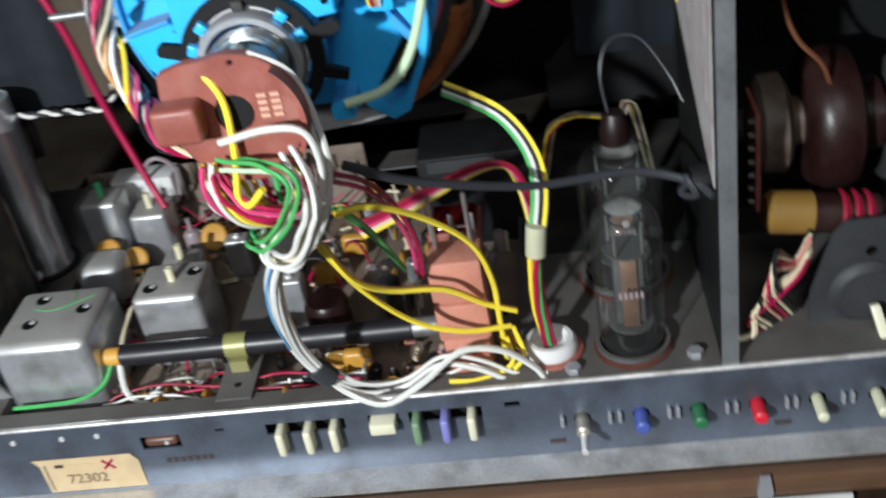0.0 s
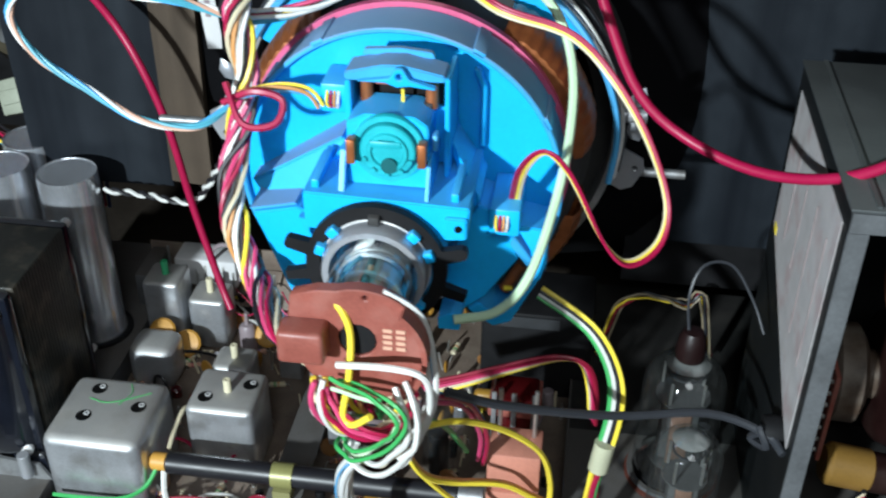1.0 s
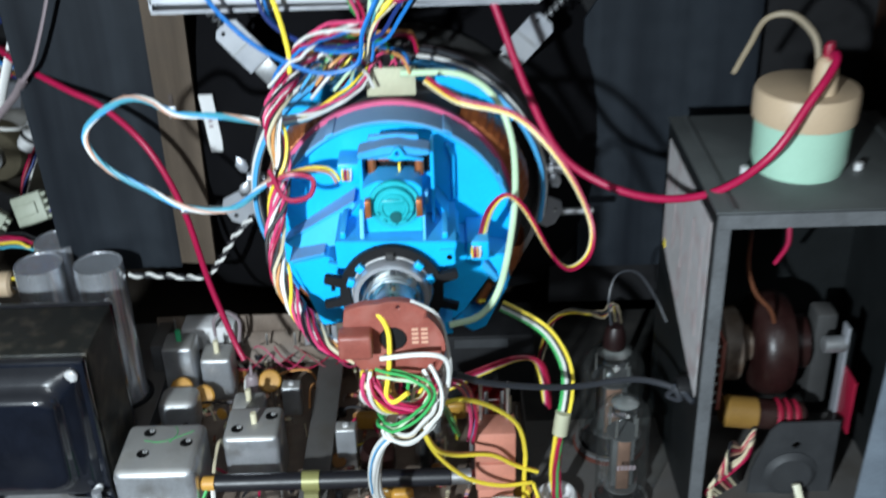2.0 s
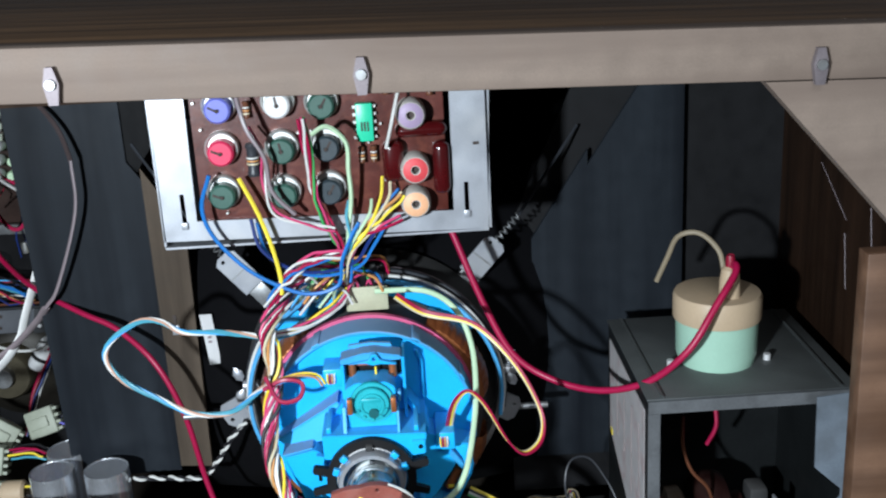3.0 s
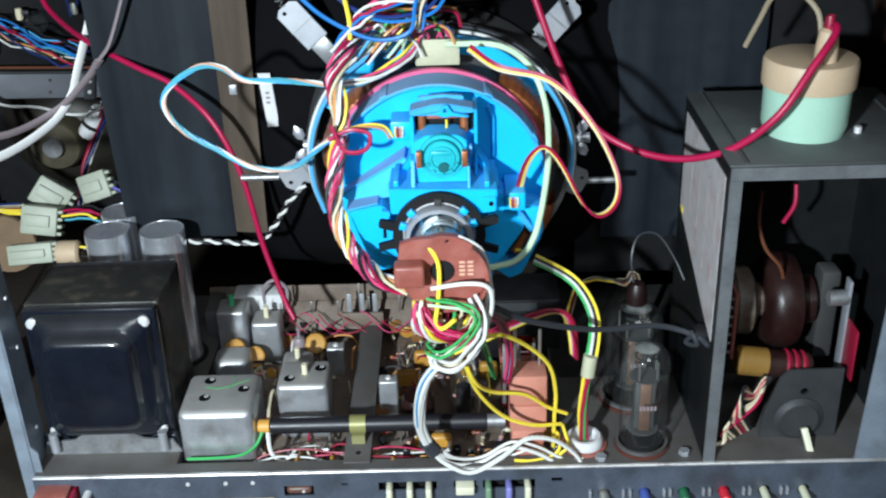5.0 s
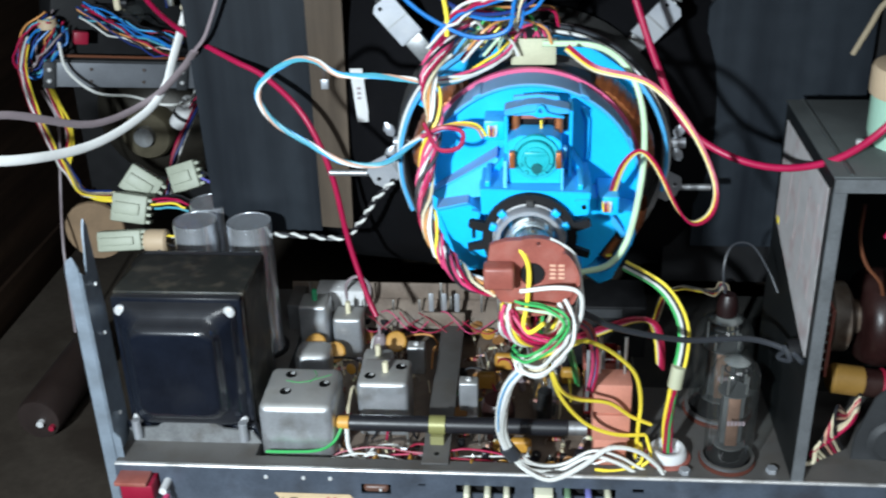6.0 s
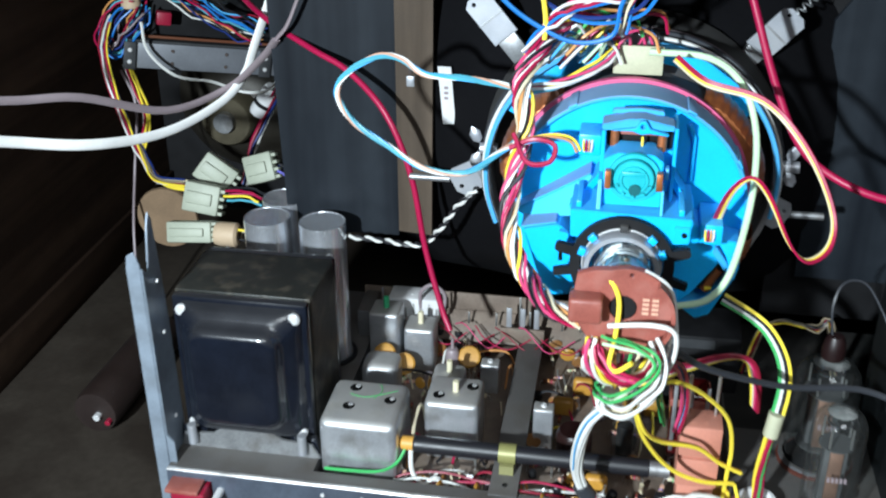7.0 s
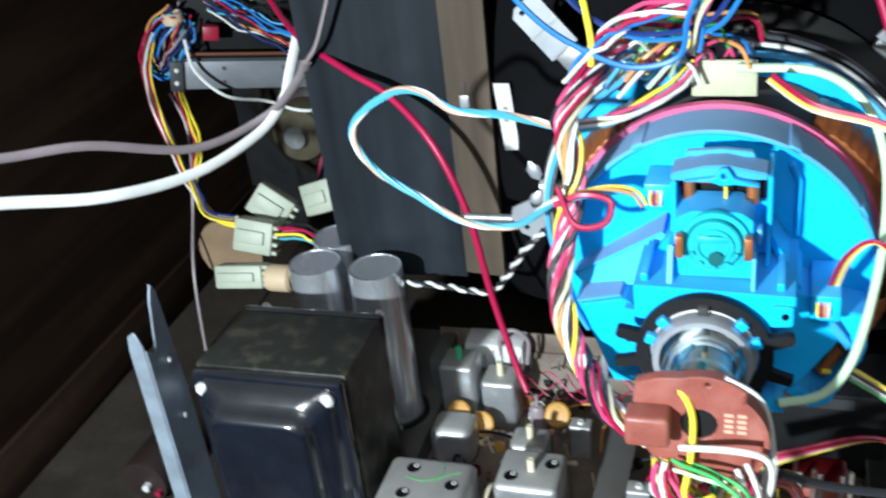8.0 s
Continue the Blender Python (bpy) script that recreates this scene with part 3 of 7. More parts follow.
part("latch", X(rel([(-0.0125, 0.0718), (0.001, 0.074), (0.0035, 0.0782), (0.0065, 0.0785), (0.009, 0.0738), (0.0195, 0.0712), (0.0195, 0.0699), (0.009, 0.071), (0.004, 0.0702), (-0.001, 0.072)]), 0.0352, 0.0384, bevel=0.0005, holes=[ring_pts(NX + 0.005, NZ + 0.0748, 0.0014, 10)]), BLUE, tower, "blue arrow latch")
part("slot_core", B(NX - 0.015, NX + 0.0225, 0.052, 0.06, NZ + 0.0565, NZ + 0.0705, 0.001), DARK, tower, "black coil former")
part("slot_shelf", B(NX - 0.009, NX + 0.017, 0.044, 0.052, NZ + 0.0565, NZ + 0.06, 0.0006), FERRITE, tower, "grey coil former ledge")
for a in (-0.0105, 0.0165):
    part("slot_winding", C(0.0027, 0.0125, (NX + a, 0.0475, NZ + 0.057), "z", 14), COPPER, tower, "copper winding")
part("slot_bridge", B(NX - 0.0075, NX + 0.0135, 0.0485, 0.0518, NZ + 0.065, NZ + 0.0685, 0.0006), BROWNBOARD, tower, "brown bridge between the windings")
part("mark", B(NX + 0.0046, NX + 0.0058, 0.0425, 0.0435, NZ + 0.0585, NZ + 0.0665), WIRE["yellow"], tower, "yellow index mark")
AX, AZ = NX + 0.002, NZ + 0.0475
knob = L([(0, 0.0238), (0.0062, 0.0238), (0.0066, 0.0225), (0.0082, 0.0225), (0.0086, 0.0238), (0.0108, 0.0238), (0.0114, 0.0244), (0.0116, 0.029), (0, 0.029)], (AX, 0, AZ), "y", 30)
part("adjuster", knob, TEAL, tower, "translucent teal adjuster disc")
part("adjuster_rim", L([(0.0122, 0.0265), (0.0145, 0.0265), (0.0148, 0.0275), (0.0148, 0.029), (0.0122, 0.029)], (AX, 0, AZ), "y", 30), TEAL, tower)
part("adjuster_bridge", B(AX - 0.007, AX + 0.006, 0.0218, 0.0236, AZ + 0.0025, AZ + 0.0055, 0.0008), TEAL, tower)
part("adjuster_hole", C(0.0034, 0.001, (AX + 0.0008, 0.022, AZ - 0.0055), "y", 12), mat("deep_teal", (0.004, 0.1, 0.11), 0.4, 0, 0.2), tower, "dark screwdriver hole")
for k in range(5):
    c, d = math.cos(radians(200 + k * 35)), math.sin(radians(200 + k * 35))
    part("adjuster_stud", C(0.0011, 0.002, (AX + 0.0098 * c, 0.0222, AZ + 0.0098 * d), "y", 8), TEAL, tower)
for a in (-0.0125, 0.0162):
    part("copper_clip", B(NX + a - 0.0017, NX + a + 0.0017, 0.021, 0.0262, NZ + 0.0425, NZ + 0.053, 0.0004), COPPER, tower, "copper clip")
part("clip_pad", B(NX + 0.0192, NX + 0.0212, 0.03, 0.036, NZ + 0.046, NZ + 0.053, 0.0005), WIRE["sky"], tower, "pale plastic pad")
part("foot_bar", slab([(-0.0315, 0.0165, 0.0135), (-0.022, 0.0165, 0.0125), (0.026, 0.0165, 0.0125), (0.0355, 0.0165, 0.0135), (0.0365, 0.0165, 0.0285), (-0.032, 0.0165, 0.0305)], 0.068), BLUE, tower)
part("foot_lug", slab([(0.0265, 0.0145, 0.0155), (0.0355, 0.0145, 0.0155), (0.0355, 0.0145, 0.0245), (0.0265, 0.0145, 0.0245)], 0.0166), BLUE, tower)
part("foot_hole", C(0.0016, 0.0008, (NX + 0.0322, 0.0139, NZ + 0.02), "y", 10), HOLE, tower)
part("brace", slab([(0.0248, 0.051, 0.0335), (0.0248, 0.05, 0.0405), (0.0385, 0.0375, 0.0205), (0.036, 0.0375, 0.0165)], 0.069, 0.0003), BLUE, tower)
part("brace", slab([(-0.0178, 0.05, 0.0335), (-0.0178, 0.049, 0.0405), (-0.034, 0.04, 0.0215), (-0.031, 0.04, 0.018)], 0.069, 0.0003), BLUE, tower)
for a, b in ((-0.0275, 0.0305), (0.03, 0.0288)):
    part("foot_post", B(NX + a - 0.0016, NX + a + 0.0016, 0.02, 0.05, NZ + b, NZ + b + 0.004, 0.0006), BLUE, tower)
# the two lower coil boxes, seen as wings of the plate
wing = part("coil_wing", slab([(-0.06, 0.0345, 0.007), (-0.0395, 0.0345, 0.0115), (-0.031, 0.0345, 0.006), (-0.027, 0.0345, -0.014), (-0.031, 0.0365, -0.036), (-0.046, 0.0385, -0.0385)], 0.07), BLUE, yoke, "blue coil box wing with a dusty ledge")
part("wing_shoulder", slab([(-0.067, 0.06, 0.0075), (-0.023, 0.053, 0.037), (-0.0185, 0.051, 0.03), (-0.03, 0.046, 0.0125), (-0.06, 0.05, 0.0072)], 0.0709), BLUE, wing)
part("wing_seam", slab([(-0.0665, 0.0595, 0.0083), (-0.0235, 0.0525, 0.0373), (-0.023, 0.0525, 0.0382), (-0.067, 0.0595, 0.0092)], 0.0709, 0), BLUE_DEEP, wing)
part("wing_ledge", slab([(-0.0605, 0.036, 0.0072), (-0.0405, 0.036, 0.0118), (-0.041, 0.036, 0.0128), (-0.062, 0.036, 0.0082)], 0.058, 0.0003), BLUE_DEEP, wing, "ledge grey with dust")
part("wing_slot", B(NX - 0.0385, NX - 0.0365, 0.034, 0.0346, NZ - 0.012, NZ - 0.004, 0.0003), HOLE, wing)
part("wing_clip", slab([(-0.0385, 0.03, 0.0095), (-0.033, 0.03, 0.0085), (-0.032, 0.03, -0.002), (-0.0345, 0.03, -0.001)], 0.0346, 0.0003), BLUE, wing)
wing = part("coil_wing", slab([(0.037, 0.045, 0.0135), (0.0505, 0.045, 0.0085), (0.0555, 0.045, -0.012), (0.041, 0.045, -0.034), (0.031, 0.042, -0.041), (0.0235, 0.04, -0.03), (0.026, 0.04, -0.01)], 0.07), BLUE, yoke, "blue coil box wing with an open slot")
part("wing_arm", slab([(0.053, 0.047, 0.0035), (0.0672, 0.05, 0.0005), (0.068, 0.046, -0.014), (0.0655, 0.044, -0.022), (0.0615, 0.044, -0.0215), (0.0605, 0.047, -0.009)], 0.0706), BLUE, wing)
part("wing_arm", slab([(0.0655, 0.0435, -0.0205), (0.0615, 0.0435, -0.0215), (0.0535, 0.0435, -0.0375), (0.0455, 0.0435, -0.0425), (0.0385, 0.0435, -0.0365), (0.0335, 0.0435, -0.041), (0.0455, 0.0435, -0.0495), (0.0535, 0.0435, -0.046), (0.0555, 0.0435, -0.0415)], 0.068), BLUE, wing)
part("slot_core", slab([(0.056, 0.057, -0.011), (0.0625, 0.057, -0.019), (0.053, 0.057, -0.038), (0.042, 0.057, -0.034)], 0.069, 0), FERRITE, wing, "dark coil former")
part("slot_winding", T([(NX + 0.0495, 0.051, NZ - 0.033), (NX + 0.0575, 0.051, NZ - 0.0185)], 0.0028, 10, 3), COPPER, wing, "copper winding")
part("mark", B(NX + 0.0495, NX + 0.0535, 0.0462, 0.0476, NZ - 0.0305, NZ - 0.0288), WIRE["yellow"], wing, "yellow index mark")
part("wing_bar", slab([(0.0535, 0.043, 0.0), (0.0615, 0.045, -0.0125), (0.0595, 0.045, -0.0165), (0.0515, 0.043, -0.004)], 0.06, 0.0004), BLUE_DEEP, wing)
part("wing_finger", slab([(0.0235, 0.02, -0.0355), (0.033, 0.02, -0.0355), (0.033, 0.02, -0.029), (0.029, 0.02, -0.0265), (0.0235, 0.02, -0.0295)], 0.045, 0.0004), BLUE, wing)
# wire terminals on the plate
for cx, cy, cz in ((NX - 0.0245, 0.05, NZ + 0.056), (NX + 0.049, 0.038, NZ + 0.0095)):
    tb = part("terminal_block", B(cx - 0.0065, cx + 0.0065, cy, 0.0705, cz - 0.006, cz + 0.007, 0.001), BLUE, yoke)
    for i, c in enumerate(("yellow", "red", "orange", "white")):
        part("lead", T([(cx - 0.0035 + i * 0.0016, cy + 0.0005, cz + 0.004), (cx - 0.0035 + i * 0.0016, cy - 0.002, cz), (cx - 0.003 + i * 0.0013, cy - 0.001, cz - 0.003)], 0.0006), WIRE[c], tb)
RX = NX - 0.0012
lugs, ring_out = (166, 191, 16, -17), []
for i in range(180):
    a = i * 2.0
    r = 0.0295
    for g in lugs:
        off = abs((a - g + 180) % 360 - 180)
        if off <= 4.5:
            r = 0.0392 if off <= 3.5 else 0.038
    ring_out.append((RX + r * math.cos(radians(a)), NZ + r * math.sin(radians(a))))
part("lock_ring", X(ring_out, 0.0105, 0.0145, holes=[ring_pts(RX, NZ, 0.0238, 40)]), DARK, yoke, "black lock ring with lugs")
part("ring_collar", L([(0.0238, 0.0145), (0.028, 0.0145), (0.028, 0.026), (0.0238, 0.026), (0.0238, 0.0145)], (RX, 0, NZ), "y", 40), BLUE, yoke, "blue collar behind the ring")
part("neck_clamp", L([(0.0186, 0.004), (0.0212, 0.0038), (0.0218, 0.0055), (0.0221, 0.009), (0.0218, 0.024), (0.0206, 0.0242), (0.0206, 0.006), (0.0186, 0.006), (0.0186, 0.004)], (RX, 0, NZ), "y", 44), ZINC_BRIGHT, yoke, "bright metal neck clamp")
part("clamp_wire", L([(0.0222, 0.0115), (0.0228, 0.012), (0.0228, 0.0135), (0.0222, 0.014), (0.0222, 0.0115)], (RX, 0, NZ), "y", 44), CHROME, yoke)
for a in (22, 48, 90, 135, 160, 222, 318):
    rot = Matrix.Translation((RX, 0, NZ)) @ Matrix.Rotation(radians(-a), 4, "Y")
    part("clamp_finger", B(0.0222, 0.0262, 0.0075, 0.014, -0.0024, 0.0024, 0.0006, m=rot), FERRITE if a == 90 else BLUE, yoke)
part("clamp_screw", C(0.003, 0.006, (NX - 0.026, 0.004, NZ - 0.021), "y", 10), ZINC_BRIGHT, yoke, "bright clamp screw")
# mounting clips of the tube with springs
for i, (hx, hy, hz, ang) in enumerate(((-0.087, 0.168, 0.314, 130), (0.113, 0.185, 0.307, 48), (-0.098, 0.172, 0.187, 208), (0.12, 0.17, 0.178, -28))):
    c, s = math.cos(radians(ang)), math.sin(radians(ang))
    rot = Matrix.Translation((hx, hy, hz)) @ Matrix.Rotation(radians(-ang), 4, "Y")
    if i < 2:
        rot = rot @ Matrix.Diagonal((0.88, 1, 0.86, 1))
    clip = thing("tube_clip", (hx, hy, hz), "bright zinc plated tube mounting clip with a spring", "clip", "tube clips round the yoke")
    part("tab_bend", X([(-0.012, -0.0112), (-0.0105, -0.0112), (-0.0105, 0.0112), (-0.012, 0.0112)], -0.0016, 0.0008, m=rot), ZINC, clip)
    part("tab", X([(-0.03, -0.011), (0.006, -0.011), (0.01, -0.006), (0.01, 0.006), (0.006, 0.011), (-0.03, 0.011)], -0.001, 0.001, m=rot, holes=[ring_pts(0.005, 0.004, 0.0018, 8)]), ZINC_BRIGHT, clip)
    part("shank", B(-0.05, -0.029, -0.001, 0.004, -0.008, 0.008, 0.0005, m=rot), ZINC, clip)
    if i < 2:
        pts = [rot @ Vector((0.006 + 0.0014 * k, 0.003 * math.sin(k * 1.57) + 0.002, 0.003 * math.cos(k * 1.57))) for k in range(0, 26)]
        part("spring", T(pts, 0.0007, 5, 3), ZINC, clip, "dull grey coil spring")
        part("hook", T([rot @ Vector((0.04, 0.002, 0)), rot @ Vector((0.1, 0.03, 0.0)), rot @ Vector((0.13, 0.045, 0.0))], 0.0012), WIRE["dkgrey"], clip)
    else:
        part("bolt", C(0.0026, 0.03, rot @ Vector((0.004, 0.002, 0)), "x", 12, m=None if s > 9 else Matrix.Translation((-0.038 if i == 2 else 0.0, 0, 0))), ZINC, clip, "bright threaded bolt")
for sx, zz in ((-1, 0.222), (1, 0.222)):
    wg = thing("wing_nut", (NX + sx * 0.1, 0.15, zz), "bright metal wing nut on the clamp band", "wing nut", "wing nuts")
    part("hub", C(0.004, 0.012, (NX + sx * 0.1 - 0.002, 0.146, zz), "x", 12), ZINC_BRIGHT, wg)
    for k in (-1, 1):
        part("wing", L([(0, -0.006), (0.0035, -0.003), (0.004, 0.002), (0, 0.007)], (0, 0, 0), "z", 10, m=Matrix.Translation((NX + sx * 0.105, 0.146, zz + k * 0.009)) @ Matrix.Rotation(radians(k * sx * 25), 4, "Y") @ Matrix.Diagonal((1, 0.4, 1, 1))), ZINC_BRIGHT, wg)

# ---- socket board on the neck ----
sock = thing("tube_socket", (0.019, -0.035, 0.207), "round reddish brown tube socket board on the neck end", "tube socket")
out = ring_pts(0.0205, 0.207, 0.026, 30, -150, 110) + [(0.004, 0.231), (-0.006, 0.228), (-0.009, 0.206)]
part("board", X(out, -0.037, -0.031, holes=[ring_pts(0.019, 0.2095, 0.0075, 14), ring_pts(0.0225, 0.2295, 0.0012, 8), ring_pts(0.021, 0.185, 0.0012, 8)], bevel=0.0005), BROWNBOARD, sock, "reddish brown moulded board")
part("spark_box", B(-0.0095, 0.0085, -0.048, -0.036, 0.204, 0.2185, 0.002, 3), BROWNBOARD, sock, "raised brown box")
part("rim", X(ring_pts(0.0205, 0.207, 0.0261, 24, -60, 50) + ring_pts(0.0205, 0.207, 0.024, 24, 50, -60), -0.043, -0.0372), BROWNBOARD, sock)
part("core_plug", C(0.0074, 0.012, (0.019, -0.036, 0.2095), "y", 14), DARK, sock, "black centre plug")
for i in range(2):
    for j in range(4):
        part("print_bar", B(0.029 + i * 0.005, 0.0325 + i * 0.005, -0.0376, -0.0371, 0.207 + j * 0.0027, 0.2085 + j * 0.0027), WIRE["peach"], sock)

# ---- chassis ----
chassis = thing("chassis", (0.02, 0.03, ZC), "dusty zinc plated steel television chassis with a bluish grey apron", "chassis")
TH = 0.0016
for x0, x1, y0, y1 in ((-0.289, -0.187, 0.031, 0.30), (0.105, 0.355, 0.031, 0.145), (-0.187, 0.105, 0.031, 0.042), (-0.187, 0.105, 0.275, 0.30)):
    part("deck", B(x0, x1, y0, y1, ZC - TH, ZC), CHASSIS, chassis, "dusty steel deck")
# same deck: the gloom behind the valves is put into its colour
part("rear_deck", B(0.105, 0.355, 0.145, 0.30, ZC - TH, ZC), mat("deck_in_gloom", (0.022, 0.021, 0.02), 0.7, 0.2, 0.4, 40, 0.1, stain=(0.045, 0.04, 0.035), stain_amount=0.5, stain_scale=40), chassis, "rear deck coloured dark for the gloom behind the valves")
for x in (-0.1862, 0.1042):
    part("cutout_fold", B(x - 0.0007, x + 0.0007, 0.0421, 0.2749, ZC - 0.018, ZC + 0.0006), CHASSIS, chassis)


def slot(x0, x1, z0, z1):
    return [(x0, z0), (x1, z0), (x1, z1), (x0, z1)]


holes = [slot(-0.1045, -0.0825, -0.0095, -0.0005), slot(-0.0345, 0.0085, -0.0065, 0.001), slot(0.021, 0.0375, -0.006, 0.001), slot(0.0425, 0.081, -0.0065, 0.001),
         slot(0.093, 0.101, -0.0015, 0.002), slot(-0.062, -0.057, -0.001, 0.001), slot(-0.284, -0.256, -0.016, 0.004)]
holes += [ring_pts(x, -0.0135, 0.0045, 12) for x in (0.132, 0.162, 0.191, 0.2205, 0.25, 0.279)]
part("apron", X([(-0.289, -0.037), (0.355, -0.037), (0.355, ZC - 0.001), (-0.289, ZC - 0.001)], 0.027, 0.0285, holes=holes), APRON, chassis, "bluish grey apron with slots")
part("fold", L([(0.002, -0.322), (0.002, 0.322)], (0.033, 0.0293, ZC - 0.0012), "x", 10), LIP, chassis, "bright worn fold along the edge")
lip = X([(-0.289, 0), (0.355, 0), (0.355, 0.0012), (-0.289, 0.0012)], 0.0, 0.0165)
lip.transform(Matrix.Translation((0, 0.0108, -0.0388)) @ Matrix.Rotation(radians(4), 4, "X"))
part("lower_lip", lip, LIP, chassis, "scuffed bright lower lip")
for x in (-0.175, -0.147, -0.127):
    part("dimple", C(0.0016, 0.0012, (x, 0.0262, 0.0035), "y", 10), CHROME, chassis)
for x in (0.1215, 0.146, 0.151, 0.176, 0.1805, 0.205, 0.2095, 0.2345, 0.239, 0.262, 0.2665):
    part("tang", B(x - 0.001, x + 0.001, 0.0235, 0.0272, -0.016, -0.0095, 0.0006), ZINC_BRIGHT, chassis)
for x in (0.118, 0.233):
    part("vent_slot", B(x - 0.004, x + 0.004, 0.0262, 0.0272, -0.0285, -0.0265), INK, chassis)
# what stands behind the apron's slots
part("fuse_clip", B(-0.103, -0.084, 0.0265, 0.033, -0.0085, -0.0018, 0.003, 3), mat("brown_capsule", (0.1, 0.045, 0.03), 0.4, 0, 0.25), chassis, "brown fuse holder")
part("fuse_rivet", C(0.0012, 0.001, (-0.09, 0.0258, -0.005), "y", 8), CHROME, chassis)
# added black sheet: makes the slots look into a shaded interior
part("shade_backing", B(-0.287, 0.35, 0.036, 0.0375, -0.036, 0.006), DARK, chassis, "black sheet standing in for the shade inside the chassis")


def slide(x, colour, w=0.0046, bottom=-0.0165):
    k = thing("slider_control", (x, 0.027, -0.003), f"{colour} plastic slider lever in the apron slot", "slider", "slider levers")
    part("lever", B(x - w / 2, x + w / 2, 0.019, 0.0345, bottom, bottom + 0.0155, 0.0018, 3), KN[colour], k)


KN = dict(cream=mat("knob_cream", (0.66, 0.64, 0.48), 0.4, 0, 0.08), green=mat("knob_leaf", (0.16, 0.27, 0.16), 0.4, 0, 0.1), violet=mat("knob_violet", (0.2, 0.2, 0.5), 0.4, 0, 0.1))
for x, c in ((-0.0265, "cream"), (-0.0115, "cream"), (0.0025, "cream"), (0.0465, "green"), (0.0615, "violet"), (0.0755, "cream")):
    slide(x, c)
sw = thing("slide_switch", (0.029, 0.027, -0.003), "cream slide switch block in the apron", "switch")
part("button", B(0.0225, 0.036, 0.019, 0.034, -0.0065, 0.0005, 0.001), KN["cream"], sw)
for x, c, col in ((0.132, "bare metal", (0.5, 0.47, 0.4)), (0.162, "blue", (0.06, 0.1, 0.36)), (0.191, "green", (0.02, 0.14, 0.06)), (0.2205, "red", (0.62, 0.02, 0.04)), (0.25, "cream", (0.62, 0.62, 0.45)), (0.279, "cream", (0.62, 0.62, 0.45))):
    k = thing("control_shaft", (x, 0.027, -0.0135), f"{c} control shaft poking out of the apron", "control shaft", "control shafts")
    part("shaft", C(0.0038 if c != "cream" else 0.003, 0.014 if c != "cream" else 0.017, (x, 0.016 if c != "cream" else 0.013, -0.0145), "y", 14, 0.001, m=None), mat("shaft_" + c.replace(" ", "_"), col, 0.4, 0.7 if c == "bare metal" else 0.0, 0.1), k)
    if c == "bare metal":
        part("tip", C(0.0019, 0.013, (x, 0.004, -0.0155), "y", 10), CHROME, k)
lab = thing("paper_label", (-0.14, 0.0265, -0.022), "tan paper label with worn print on the apron", "label")
part("sheet", X([(-0.17, -0.0105), (-0.113, -0.0105), (-0.1095, -0.0155), (-0.1095, -0.0345), (-0.166, -0.0345), (-0.1665, -0.015)], 0.0262, 0.0266), TAN, lab)
part("rule_line", B(-0.164, -0.1634, 0.0258, 0.0261, -0.033, -0.014), INK, lab)
part("print_bar", B(-0.158, -0.153, 0.0258, 0.0261, -0.0165, -0.0143), INK, lab)
part("print_bar", B(-0.151, -0.136, 0.0258, 0.0261, -0.0163, -0.0147), TAN, lab)
for k in (-1, 1):
    part("red_cross", B(-0.0045, 0.0045, 0.0257, 0.0261, -0.0007, 0.0007, m=Matrix.Translation((-0.127, 0, -0.0165)) @ Matrix.Rotation(radians(45 * k), 4, "Y")), WIRE["red"], lab)


def text_part(body, size, place, mat_, parent, turn=(90, 0, 0)):
    cu = bpy.data.curves.new("writing", "FONT")
    cu.body, cu.size, cu.extrude = body, size, 0.0001
    tmp = new("writing_tmp", cu)
    me = bpy.data.meshes.new_from_object(tmp.evaluated_get(bpy.context.evaluated_depsgraph_get()))
    bpy.data.objects.remove(tmp)
    me.transform(Matrix.Translation(Vector(place) - origin_of(parent)) @ Euler([radians(a) for a in turn]).to_matrix().to_4x4())
    me.materials.append(mat_)
    ob = new("writing", me)
    ob.parent = parent
    return ob


text_part("72302", 0.0095, (-0.1535, 0.0257, -0.0285), mat("faded_ink", (0.22, 0.155, 0.1), 0.7, 0, 0.3), lab)
stamp = thing("ink_stamp", (-0.082, 0.0267, -0.018), "faint ink stamp on the apron", "stamp")
for i in range(7):
    part("print_bar", B(-0.094 + i * 0.004, -0.0915 + i * 0.004, 0.0264, 0.0268, -0.0195, -0.0165), INK, stamp)
ms = thing("mains_socket", (-0.272, 0.027, -0.004), "dark red plastic socket in the apron corner", "socket")
part("body", B(-0.2825, -0.2575, 0.014, 0.036, -0.014, 0.002, 0.002), WIRE["darkred"], ms)
part("cover", B(-0.2855, -0.261, 0.012, 0.03, 0.002, 0.0055, 0.001), BROWNBOARD, ms)
jack = thing("lamp_jack", (-0.25, 0.027, -0.004), "small pink and white terminal at the apron", "terminal")
part("pin", C(0.003, 0.016, (-0.25, 0.014, -0.003), "y", 10), PAPER, jack)
part("tip", C(0.0025, 0.01, (-0.249, 0.008, -0.01), "y", 10), WIRE["pink"], jack)
top.rotation_euler[1] = radians(1.6)

